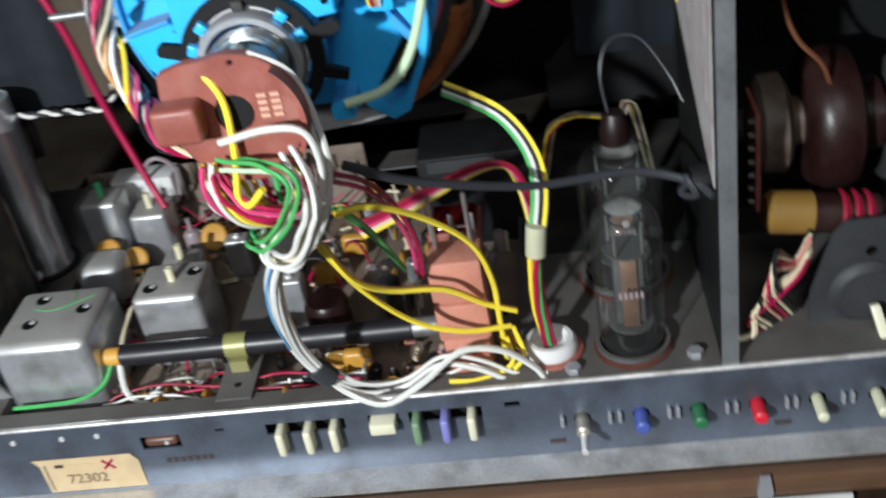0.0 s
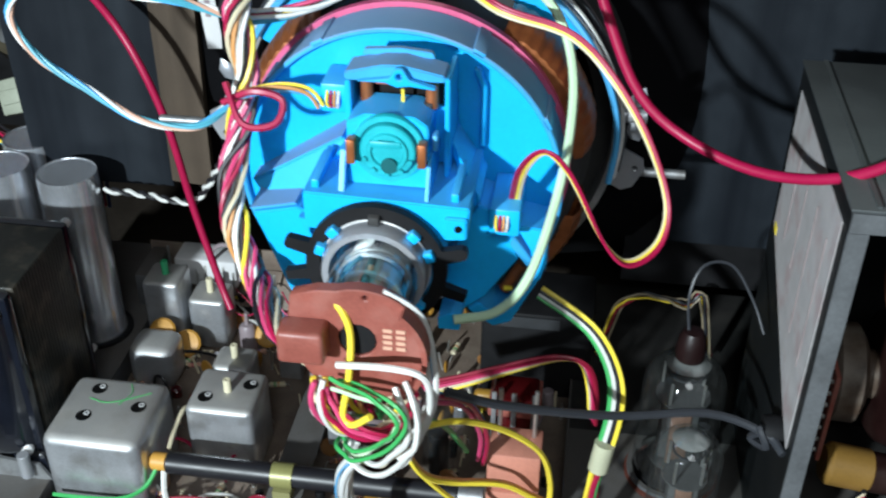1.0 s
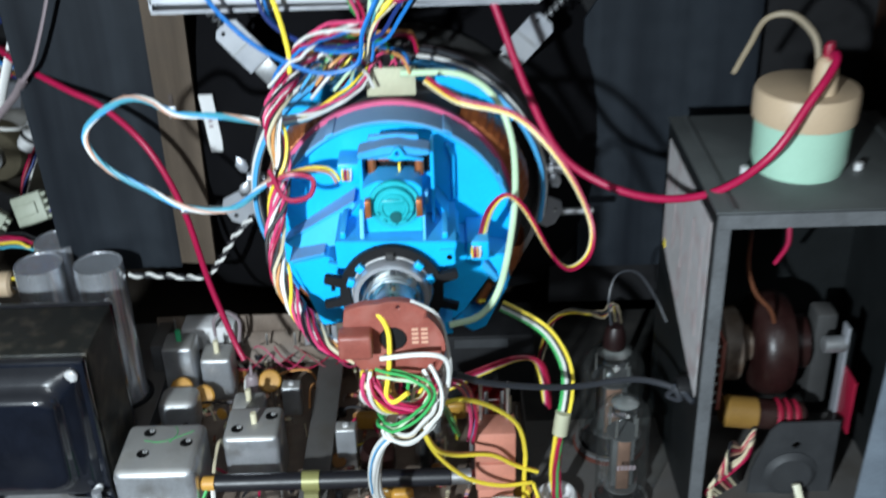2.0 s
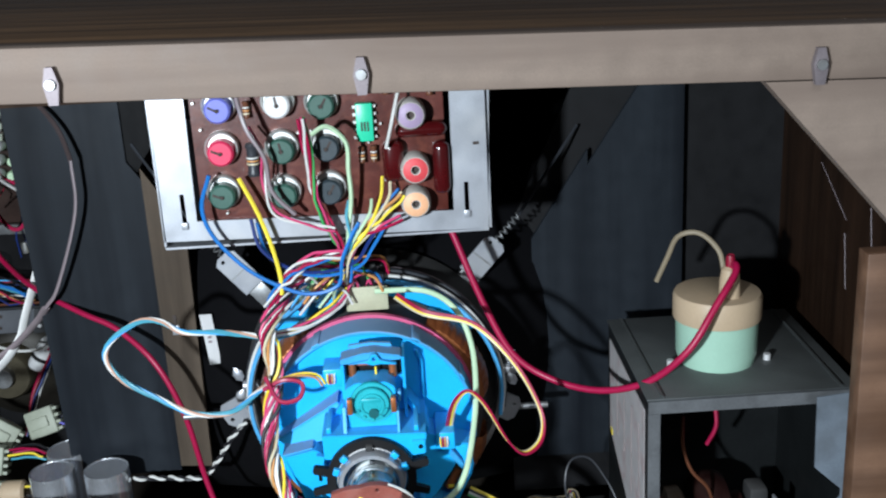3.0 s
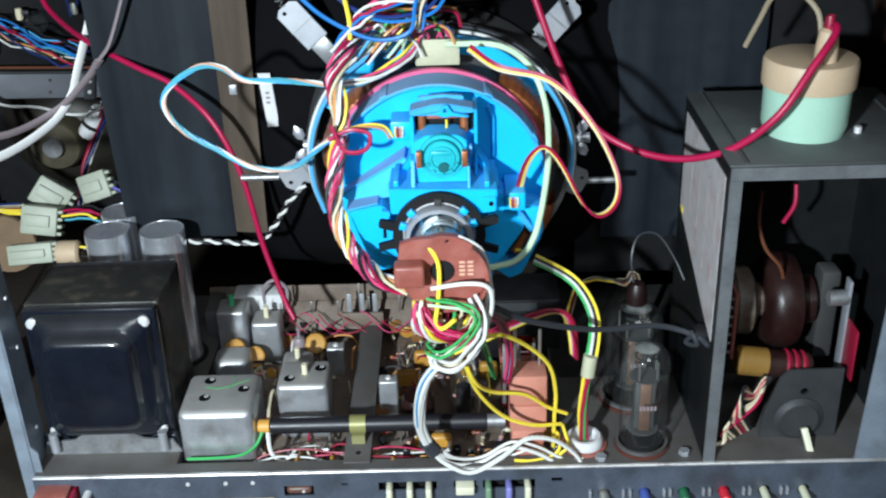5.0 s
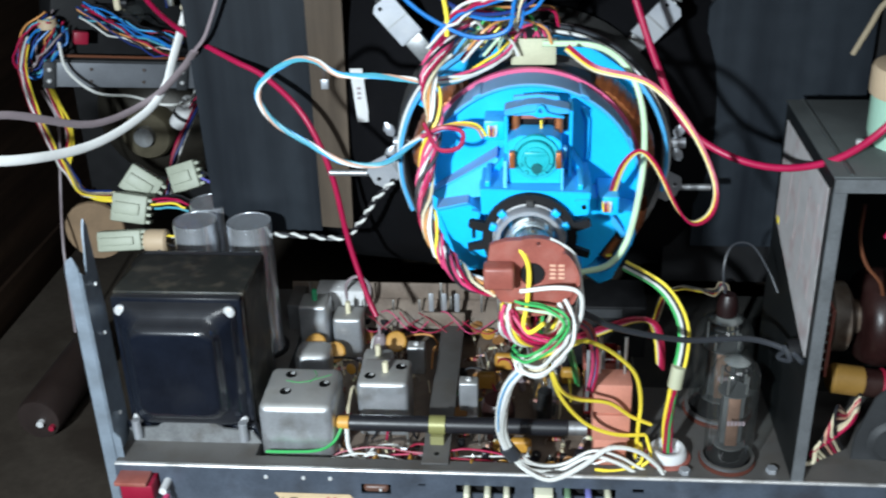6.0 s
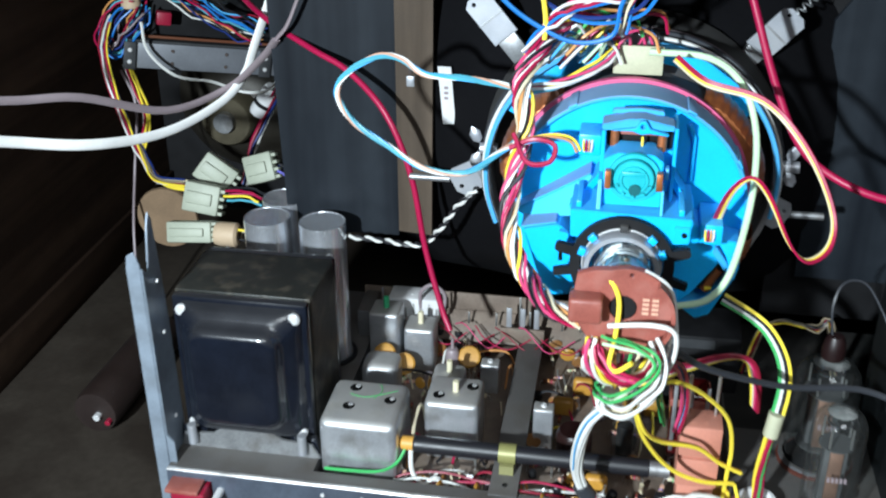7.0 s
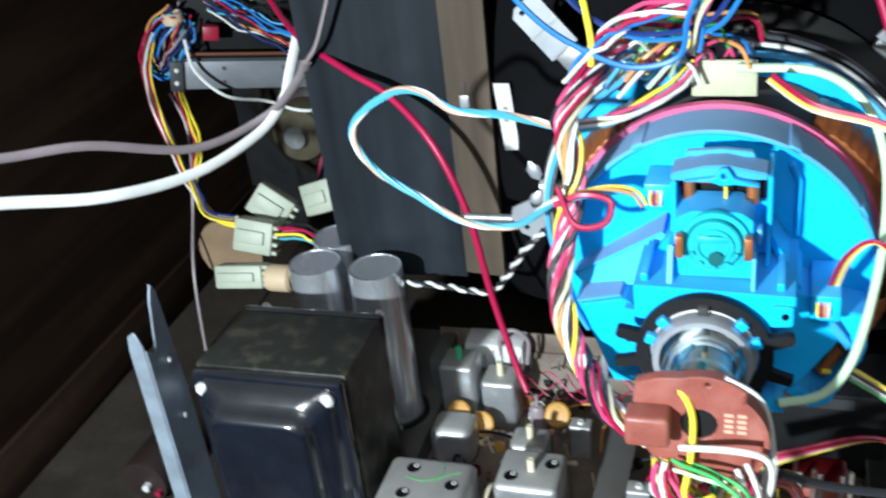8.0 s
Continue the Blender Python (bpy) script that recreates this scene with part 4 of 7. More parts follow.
# ---- power transformer ----
tr = thing("power_transformer", (-0.238, 0.1, ZC), "large black enamelled power transformer with a dusty laminated core", "transformer")
part("core", B(-0.287, -0.189, 0.072, 0.132, 0.018, 0.1335, 0.0015), LAMIN, tr, "dusty laminated iron core with rust smears")
lam = bmesh.new()
for i in range(19):
    y = 0.075 + i * 0.003
    B(-0.2873, -0.1887, y, y + 0.0012, 0.019, 0.1325, bm=lam)
tagged(part("lamination", lam, LAMIN, tr, smooth=False), kind="stuff")
for y0, y1, sgn in ((0.0635, 0.0715, -1), (0.1325, 0.1405, 1)):
    part("end_flange", B(-0.2865, -0.1895, y0, y1, 0.0185, 0.133, 0.003, 2), BLACK, tr, "glossy black flange")


def pressed(steps, cx, cz):
    """A pressed cover: rounded rectangles (half width, half height, corner, depth) one after another."""
    t = bmesh.new()
    loops = []
    for hw, hh, r, y in steps:
        loops.append([t.verts.new((cx + sx * (hw - r) + r * math.cos(radians(q)), y, cz + sz * (hh - r) + r * math.sin(radians(q))))
                      for sx, sz, q0 in ((1, 1, 0), (-1, 1, 90), (-1, -1, 180), (1, -1, 270)) for q in range(q0, q0 + 91, 15)])
    for p_, q_ in zip(loops, loops[1:]):
        for i in range(len(p_)):
            j = (i + 1) % len(p_)
            t.faces.new((p_[i], p_[j], q_[j], q_[i]))
    t.faces.new(loops[-1])
    t.faces.new(loops[0][::-1])
    return t


end = pressed([(0.0445, 0.0535, 0.007, 0.0636), (0.0437, 0.0527, 0.009, 0.0615), (0.042, 0.0508, 0.0125, 0.0585), (0.0395, 0.0478, 0.014, 0.0555), (0.0362, 0.044, 0.014, 0.0535), (0.0338, 0.0412, 0.0135, 0.0515), (0.0322, 0.0392, 0.0125, 0.0478), (0.031, 0.0378, 0.0115, 0.0445), (0.029, 0.0356, 0.0105, 0.0427), (0.0265, 0.033, 0.0095, 0.0422)], -0.238, 0.076)
for v in end.verts:
    v.co.z += 0.0035 * max(0.0, min(1.0, (0.06 - v.co.y) / 0.01))
part("end_bell", end, BLACK, tr, "glossy black pressed end bell")
part("rear_bell", B(-0.272, -0.204, 0.1405, 0.158, 0.04, 0.118, 0.01, 3), BLACK, tr)
for x in (-0.278, -0.198):
    for z in (0.03, 0.1235):
        b = part("bolt", C(0.0046, 0.005, (x, 0.0582, z), "y", 12, 0.0015), CHROME, tr, "bright bolt head")
        part("bolt_end", C(0.0027, 0.013, (x, 0.1405, z), "y", 10), CHROME, tr)
for x in (-0.279, -0.197):
    part("foot", X([(x - 0.011, ZC), (x + 0.011, ZC), (x + 0.009, 0.026), (x - 0.009, 0.026)], 0.06, 0.0632), BLACK, tr)
    part("foot_screw", C(0.0034, 0.016, (x + 0.001, 0.053, 0.0165), "z", 10, m=Matrix.Translation((0, 0, 0))), ZINC_BRIGHT, tr, "bright mounting stud")
part("saddle", X([(-0.2885, ZC), (-0.184, ZC), (-0.19, 0.022), (-0.212, 0.024), (-0.226, 0.034), (-0.25, 0.034), (-0.264, 0.024), (-0.286, 0.022)], 0.0565, 0.0585), ZINC, tr, "grey mounting saddle")

# chassis end bracket beside the transformer
post = thing("end_bracket", (-0.289, 0.045, -0.02), "upright bluish zinc plated end bracket of the chassis", "bracket")
tilt = Matrix.Translation((-0.289, 0.045, -0.02)) @ Matrix.Rotation(radians(-0.4), 4, "Y") @ Matrix.Translation((0.289, -0.045, 0.02))
web = X([(0.036, -0.03), (0.066, -0.03), (0.064, 0.12), (0.059, 0.193), (0.0555, 0.199), (0.051, 0.19), (0.047, 0.172), (0.044, 0.16), (0.04, 0.163), (0.036, 0.167)], -0.0007, 0.0007, bevel=0.0003)
web.transform(tilt @ Matrix.Translation((-0.2895, 0, 0)) @ Matrix.Rotation(radians(90), 4, "Z"))
part("web", web, BRK, post)
part("flange", X([(-0.3, -0.03), (-0.2902, -0.03), (-0.2902, 0.17), (-0.2935, 0.179), (-0.2985, 0.176), (-0.3, 0.166)], 0.0355, 0.037, m=tilt, bevel=0.0003), BRK, post, "bright worn flange")
part("step", X([(-0.2888, -0.03), (-0.284, -0.03), (-0.284, 0.028), (-0.2888, 0.034)], 0.0355, 0.037, m=tilt), BRK, post)
for z in (0.04, 0.11, 0.15):
    part("rivet", C(0.0016, 0.0015, (-0.2892, 0.052, z), "x", 8), CHROME, post)

# ---- electrolytic can capacitors ----


def can_cap(x, y, zt, r, label):
    c = thing("can_capacitor", (x, y, ZC), label, "capacitor", "can capacitors")
    part("can", L([(0, zt - 0.0006), (r * 0.93, zt - 0.0006), (r * 0.95, zt), (r * 0.98, zt), (r, zt - 0.002), (r, ZC + 0.006), (r * 1.06, ZC + 0.004), (r * 1.06, ZC + 0.0005), (0, ZC + 0.0005)], (x, y, 0), "z", 36), ALU, c)
    part("base_ring", L([(r * 0.9, ZC + 0.0001), (r * 1.25, ZC + 0.0001), (r * 1.25, ZC + 0.002), (r * 1.04, ZC + 0.0022)], (x, y, 0), "z", 24), DARK, c)


can_cap(-0.2615, 0.199, 0.131, 0.0185, "bright aluminium can capacitor behind the transformer")
can_cap(-0.2145, 0.194, 0.133, 0.0185, "tall bright aluminium can capacitor beside the transformer")
can_cap(-0.2585, 0.237, 0.131, 0.0185, "dull aluminium can capacitor behind the others")

# ---- circuit board in the chassis cut-out ----
board = thing("signal_board", (-0.04, 0.15, -0.006), "dusty brown circuit board crowded with small components", "circuit board")
part("sheet", B(-0.186, 0.104, 0.04, 0.274, -0.0075, -0.006), PCB_DIM, board, "dusty brown phenolic sheet")
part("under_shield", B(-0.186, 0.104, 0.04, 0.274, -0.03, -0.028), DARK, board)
rnd = random.Random(4)


def small(bm, material):
    me = mesh_of("component", bm, material)
    return me


RES = []
for cols in (("brown", "orange", "red"), ("cream", "brown", "black"), ("peach", "red", "violet"), ("cream", "green", "orange")):
    b = L([(0, -0.0045), (0.0012, -0.0044), (0.0016, -0.0035), (0.0013, -0.0024), (0.0013, 0.0024), (0.0016, 0.0035), (0.0012, 0.0044), (0, 0.0045)], (0, 0, 0.0045), "x", 8)
    for i in range(2):
        L([(0.0014, -0.0015 + i * 0.002), (0.00145, -0.0015 + i * 0.002), (0.00145, -0.0008 + i * 0.002), (0.0014, -0.0008 + i * 0.002)], (0, 0, 0.0045), "x", 8, bm=b, mi=1 + i)
    T([(-0.0065, 0, 0), (-0.006, 0, 0.004), (-0.004, 0, 0.0045)], 0.0003, 4, 2, bm=b, mi=3)
    T([(0.0065, 0, 0), (0.006, 0, 0.004), (0.004, 0, 0.0045)], 0.0003, 4, 2, bm=b, mi=3)
    RES.append(small(b, [WIRE[cols[0]], WIRE[cols[1]], WIRE[cols[2]], LEAD]))
DISC = [small(L([(0, -0.0012), (0.0045, -0.0009), (0.0055, 0), (0.0045, 0.0009), (0, 0.0012)], (0, 0, 0.008), "y", 14), m) for m in (mat("ochre_dip", (0.5, 0.25, 0.04), 0.4, 0, 0.2), mat("brown_dip", (0.24, 0.11, 0.035), 0.4, 0, 0.2))]
TUBC = [small(L([(0, 0), (0.0028, 0), (0.0031, 0.0006), (0.0031, 0.011), (0.0026, 0.0116), (0, 0.0114)], (0, 0, 0.001), "z", 12), m) for m in (WIRE["black"], ALU, WIRE["grey"])]
TRAN = [small(L([(0, 0), (0.0026, 0), (0.0026, 0.0045), (0.002, 0.005), (0, 0.005)], (0, 0, 0.006), "z", 12), m) for m in (DARK, MAROON)]
POST_ = [small(C(0.0007, 0.012, (0, 0, 0), "z", 6), m) for m in (LEAD, WIRE["cream"])]
taken = [(-0.155, 0.085, 0.032), (-0.093, 0.11, 0.028), (-0.17, 0.213, 0.015), (-0.141, 0.217, 0.015), (-0.164, 0.173, 0.016), (-0.108, 0.162, 0.014), (-0.079, 0.189, 0.008), (0.077, 0.06, 0.02), (-0.03, 0.12, 0.009), (0.02, 0.12, 0.013)]
count = 0
while count < 290:
    x, y = rnd.uniform(-0.18, 0.1), rnd.uniform(0.045, 0.27)
    if count > 220:
        x, y = rnd.uniform(-0.125, 0.09), rnd.uniform(0.042, 0.06)
    if any(math.hypot(x - a, y - b) < c for a, b, c in taken) or abs(x + 0.05) < 0.012:
        continue
    kind = rnd.choices(("resistor", "disc_capacitor", "small_capacitor", "transistor", "post"), (10, 4, 3, 3, 4))[0]
    me = rnd.choice(dict(resistor=RES, disc_capacitor=DISC, small_capacitor=TUBC, transistor=TRAN, post=POST_)[kind])
    ob = new(kind, me)
    ob.parent = board
    ob.location = Vector((x, y, -0.006)) - board.location
    ob.rotation_euler = (rnd.gauss(0, 0.12), rnd.gauss(0, 0.12), rnd.choice((0, 1.57)) + rnd.gauss(0, 0.15))
    s = rnd.uniform(0.8, 1.35)
    ob.scale = (s, s, s)
    count += 1
for i in range(26):
    x, y = rnd.uniform(-0.17, 0.06), rnd.uniform(0.05, 0.25)
    dx, dy = rnd.uniform(-0.05, 0.05), rnd.uniform(-0.02, 0.02)
    part("jumper_wire", T([(x, y, -0.005), (x + dx * 0.2, y + dy * 0.2, 0.004 + rnd.random() * 0.006), (x + dx * 0.7, y + dy * 0.8, 0.004 + rnd.random() * 0.008), (x + dx, y + dy, -0.005)], 0.001, 5, 4), WIRE[rnd.choice(("red", "red", "white", "green", "darkred", "orange", "yellow", "cream", "black"))], board)


def shield_can(x0, x1, y0, y1, zt, label, holes=(), nub=None, nubh=0.008, bev=0.004):
    c = thing("shield_can", ((x0 + x1) / 2, (y0 + y1) / 2, -0.006), label, "shield can", "shield cans on the board")
    part("can", B(x0, x1, y0, y1, -0.006, zt, bev, 3), CAN, c)
    for hx, hy in holes:
        part("hole", L([(0, zt + 0.0002), (0.0036, zt + 0.0002), (0.0042, zt + 0.0004), (0.0046, zt - 0.0002)], (hx, hy, 0), "z", 16), HOLE, c, "dark tuning hole")
        part("core_rim", L([(0.0008, zt + 0.0004), (0.0016, zt + 0.0006), (0.0018, zt + 0.0003)], (hx + 0.0012, hy + 0.0018, 0), "z", 8), CHROME, c)
    if nub:
        part("adjuster", L([(0.0024, zt), (0.0024, zt + nubh), (0.0021, zt + nubh + 0.0006), (0.0009, zt + nubh + 0.0006), (0.0009, zt + nubh - 0.001), (0, zt + nubh - 0.001)], (*nub[:2], 0), "z", 12), nub[2], c, "plastic adjuster stem")
    return c


IVORY = mat("ivory_stem", (0.62, 0.57, 0.4), 0.5, 0, 0.1)
GREENN = mat("green_stem", (0.05, 0.5, 0.22), 0.4, 0, 0.1)
big = shield_can(-0.1835, -0.1275, 0.052, 0.108, 0.0485, "large square metal shield can with three tuning holes", ((-0.166, 0.0955), (-0.138, 0.0835), (-0.166, 0.0725)), bev=0.006)
for pts in ([(-0.149, 0.102, 0.0486), (-0.146, 0.094, 0.0487), (-0.15, 0.084, 0.0486)], [(-0.168, 0.087, 0.0486), (-0.158, 0.0845, 0.0487), (-0.148, 0.088, 0.0487), (-0.135, 0.096, 0.0486)]):
    part("scribble", T(pts, 0.0003, 4, 5), WIRE["green"], big, "green pencil scribble")
part("round_dent", L([(0, 0.0517), (0.0068, 0.0517), (0.0078, 0.0519)], (-0.155, 0, 0.018), "y", 20), CAN, big)
shield_can(-0.1155, -0.0755, 0.092, 0.13, 0.044, "square metal shield can with an ivory stem", ((-0.106, 0.103), (-0.083, 0.117)), (-0.0945, 0.11, IVORY))
shield_can(-0.182, -0.157, 0.2, 0.226, 0.049, "small tall shield can with a green stem", (), (-0.1695, 0.213, GREENN), 0.009, 0.003)
shield_can(-0.154, -0.129, 0.205, 0.23, 0.034, "small tall shield can with an ivory stem", (), (-0.1415, 0.2175, IVORY), 0.01, 0.003)
shield_can(-0.18, -0.15, 0.158, 0.186, 0.026, "low rounded metal shield can", (), None, 0, 0.007)
shield_can(-0.121, -0.096, 0.15, 0.174, 0.026, "small shield can with an ivory stem behind the square one", (), (-0.108, 0.162, IVORY), 0.009, 0.004)
shield_can(-0.0865, -0.0715, 0.182, 0.194, 0.021, "narrow bright metal shield can", (), (-0.079, 0.188, CHROME), 0.001, 0.0015)
shield_can(-0.0375, -0.0225, 0.114, 0.126, 0.031, "narrow metal shield can with a slotted top", (), (-0.03, 0.12, CHROME), 0.001, 0.0015)
for x, y, z in ((-0.166, 0.187, 0.02), (-0.098, 0.2, 0.016), (-0.15, 0.187, 0.012)):
    dc = thing("disc_capacitor", (x, y, -0.006), "ochre dipped disc capacitor on the board", "capacitor", "disc capacitors")
    part("disc", L([(0, -0.002), (0.008, -0.0014), (0.0093, 0), (0.008, 0.0014), (0, 0.002)], (x, y, z), "y", 20, m=Matrix.Translation((x, y, z)) @ Matrix.Rotation(radians(-40), 4, "X") @ Matrix.Translation((-x, -y, -z))), DISC[0].materials[0], dc)
    part("lead", C(0.0004, z + 0.004, (x, y, -0.006), "z", 6), LEAD, dc)
tc_ = thing("tubular_capacitor", (-0.112, 0.2, -0.006), "grey tubular capacitor standing on the board", "capacitor")
part("body", L([(0, -0.004), (0.0052, -0.004), (0.0056, -0.002), (0.0056, 0.02), (0.004, 0.0225), (0.0015, 0.023), (0.0012, 0.032), (0, 0.032)], (-0.112, 0.2, 0), "z", 16), WIRE["grey"], tc_)
od = thing("disc_capacitor", (0.0, 0.078, -0.006), "round orange disc capacitor near the apron", "capacitor", "disc capacitors")
part("disc", L([(0, 0), (0.007, 0), (0.0082, 0.0012), (0.007, 0.0026), (0, 0.003)], (-0.002, 0.078, -0.002), "z", 20), DISC[0].materials[0], od)
# strap across the cut-out and delay line along the apron
strap = thing("cross_strap", (-0.05, 0.15, ZC), "dusty grey steel strap across the chassis cut-out", "strap")
part("bar", B(-0.0605, -0.0405, 0.036, 0.278, ZC + 0.0005, ZC + 0.0022, 0.0004), CHASSIS, strap)
for y in (0.047, 0.268):
    part("hole", C(0.002, 0.0006, (-0.05, y, ZC + 0.002), "z", 10), DARK, strap)
rod = thing("delay_line", (-0.03, 0.062, 0.028), "long black tubular delay line with an orange end plug", "delay line")
part("tube", C(0.0063, 0.166, (-0.118, 0.0655, 0.0265), "x", 18, 0.0015), WIRE["black"], rod, "black tube")
part("end_plug", C(0.0052, 0.012, (-0.1275, 0.0655, 0.0265), "x", 14, 0.002), mat("orange_plug", (0.62, 0.32, 0.06), 0.5, 0, 0.15), rod, "orange end plug")
part("clamp", L([(0.0067, -0.006), (0.0072, -0.006), (0.0072, 0.006), (0.0067, 0.006)], (-0.0505, 0.0655, 0.0265), "x", 18), mat("olive_clamp", (0.28, 0.27, 0.1), 0.4, 0.2, 0.15), rod, "olive plastic clamp")
part("clamp_foot", B(-0.0555, -0.0455, 0.058, 0.073, ZC + 0.0022, 0.0205), mat("olive_foot", (0.24, 0.23, 0.1), 0.5, 0.1, 0.15), rod)
part("metal_end", C(0.0056, 0.014, (0.047, 0.0655, 0.0265), "x", 14), ZINC, rod)
wire("green_lead", [(-0.122, 0.064, 0.026), (-0.128, 0.055, 0.016), (-0.139, 0.047, 0.0135), (-0.16, 0.045, 0.013), (-0.178, 0.045, 0.0128)], 0.0012, "green", None, "green lead from the delay line along the can", "wire")
wire("white_lead", [(-0.12, 0.066, 0.024), (-0.117, 0.055, 0.01), (-0.108, 0.05, 0.004), (-0.1, 0.053, 0.008), (-0.092, 0.056, 0.0)], 0.0017, "white", None, "white lead curling from the delay line", "wire")
wire("white_lead", [(-0.118, 0.12, 0.0), (-0.12, 0.108, 0.03), (-0.121, 0.09, 0.03), (-0.12, 0.075, 0.027)], 0.0013, "cream", None, "cream lead beside the square can", "wire")
# terminal strip along the far edge of the board
strip = thing("terminal_strip", (-0.1, 0.262, 0.02), "brown terminal strip with solder lugs and leads", "terminal strip")
part("sheet", B(-0.18, -0.002, 0.242, 0.245, 0.003, 0.03, 0.0004, m=Matrix.Translation((0, 0.244, 0.003)) @ Matrix.Rotation(radians(-40), 4, "X") @ Matrix.Translation((0, -0.244, -0.003))), PCB_DIM, strip)
part("rear_plate", B(-0.2, 0.0, 0.262, 0.264, ZC, 0.04, 0.0005), PCB_DIM, strip)
part("corner_post", B(-0.198, -0.186, 0.225, 0.262, ZC, 0.036, 0.001), CHASSIS, strip)
part("coil_block", B(-0.174, -0.13, 0.238, 0.26, 0.022, 0.044, 0.002), PAPER, strip, "dusty white coil block")
for i in range(7):
    part("comb_pin", B(-0.172 + i * 0.0065, -0.1705 + i * 0.0065, 0.2372, 0.2379, 0.018, 0.036 + 0.004 * (i % 2), 0.0002), LEAD, strip, "tinned pin")
part("white_loop", T([(-0.146, 0.24, 0.03), (-0.145, 0.236, 0.052), (-0.135, 0.236, 0.06), (-0.125, 0.238, 0.05), (-0.127, 0.238, 0.03)], 0.0016, 8, 6), WIRE["grey"], strip, "grey wire loop")
for i in range(10):
    x = -0.176 + i * 0.018 + rnd.uniform(-0.007, 0.007)
    part("lug", B(x - 0.0009, x + 0.0009, 0.2455, 0.2465, 0.02, 0.042 + rnd.uniform(-0.012, 0.008), 0.0003), LEAD, strip)
for i in range(3):
    x = -0.07 + i * 0.0115
    part("solder_tab", B(x - 0.0022, x + 0.0022, 0.236, 0.237, 0.02, 0.044, 0.0006), ZINC_BRIGHT, strip)
part("pink_strip", B(-0.077, -0.04, 0.233, 0.236, 0.012, 0.026, 0.0005), PCB_DIM, strip)
for i in range(7):
    x = -0.15 + i * 0.017
    wire("red_jumper", [(x, 0.24, 0.022), (x + 0.01, 0.23, 0.016 + 0.006 * (i % 3)), (x + 0.03, 0.222, 0.012), (x + 0.045 + 0.006 * (i % 2), 0.235, 0.018)], 0.0007, ("red", "darkred", "pink")[i % 3], strip)

# dark metal boxes and parts behind the yoke, over the far half of the chassis
hs = thing("focus_block", (0.08, 0.2, ZC), "dark metal block with a grey plate behind the sockets", "block")
part("body", B(0.045, 0.115, 0.19, 0.24, -0.006, 0.06, 0.003), DARK, hs)
part("label", B(0.052, 0.094, 0.1885, 0.1898, 0.05, 0.058), MICA, hs, "grey plate")
pb = thing("ceramic_block", (0.077, 0.05, -0.006), "pink phenolic block on the chassis", "block")
for z0, z1, w, d in ((-0.006, 0.03, 0.0, 0), (0.03, 0.052, 0.0015, 0.001), (0.052, 0.0545, -0.001, -0.001), (0.0545, 0.078, 0.0015, 0.001)):
    part("layer", B(0.065 - w, 0.089 + w, 0.047 - d, 0.068, z0, z1, 0.0012), PINKBLOCK, pb)
part("pale_foot", B(0.066, 0.088, 0.0445, 0.047, 0.008, 0.02, 0.001), PINKBLOCK, pb)
for x in (0.068, 0.086):
    part("pin", C(0.0012, 0.03, (x, 0.062, 0.078), "z", 8), LEAD, pb)
mbx = thing("maroon_block", (0.073, 0.11, -0.006), "dark maroon component block with metal clips behind the pink one", "block")
part("body", B(0.06, 0.086, 0.1, 0.125, -0.006, 0.066, 0.003, 3), MAROON, mbx)
part("body_cap", B(0.0585, 0.0875, 0.0985, 0.1265, 0.056, 0.062, 0.001), BROWNBOARD, mbx, "brown collar")
for x in (0.062, 0.073, 0.084):
    part("clip", B(x - 0.0014, x + 0.0014, 0.0965, 0.098, 0.02, 0.075, 0.0004), ZINC, mbx, "metal clip")
dk = thing("dark_coil_can", (0.02, 0.125, -0.006), "small dark glass valve on the board", "valve", "valves")
part("envelope", L([(0, 0.046), (0.004, 0.045), (0.008, 0.041), (0.0095, 0.034), (0.0095, -0.002), (0, -0.002)], (0.03, 0.11, 0), "z", 20), GLASS, dk, "clear glass envelope")
part("inner", C(0.006, 0.03, (0.03, 0.11, -0.001), "z", 14), DARK, dk, "dark electrode")
for x, y in ((0.052, 0.17), (-0.004, 0.19), (0.012, 0.07), (-0.018, 0.16)):
    fc = thing("film_capacitor", (x, y, -0.006), "ochre dipped film capacitor on the board", "capacitor", "disc capacitors")
    part("body", B(x - 0.008, x + 0.008, y - 0.004, y + 0.004, -0.003, 0.012, 0.003, 3), DISC[0].materials[0], fc)
bc = thing("brown_coil", (-0.006, 0.09, -0.006), "brown varnished coil standing on the board", "coil")
part("body", L([(0, 0), (0.011, 0), (0.013, 0.003), (0.013, 0.03), (0.011, 0.033), (0, 0.033)], (-0.006, 0.1, -0.006), "z", 20), FLY, bc)

# ---- glass valves ----


PLATE = mat("anode_metal", (0.12, 0.12, 0.12), 0.4, 0.4, 0.25)
SOCK = mat("dark_socket", (0.1, 0.03, 0.02), 0.5, 0, 0.25)


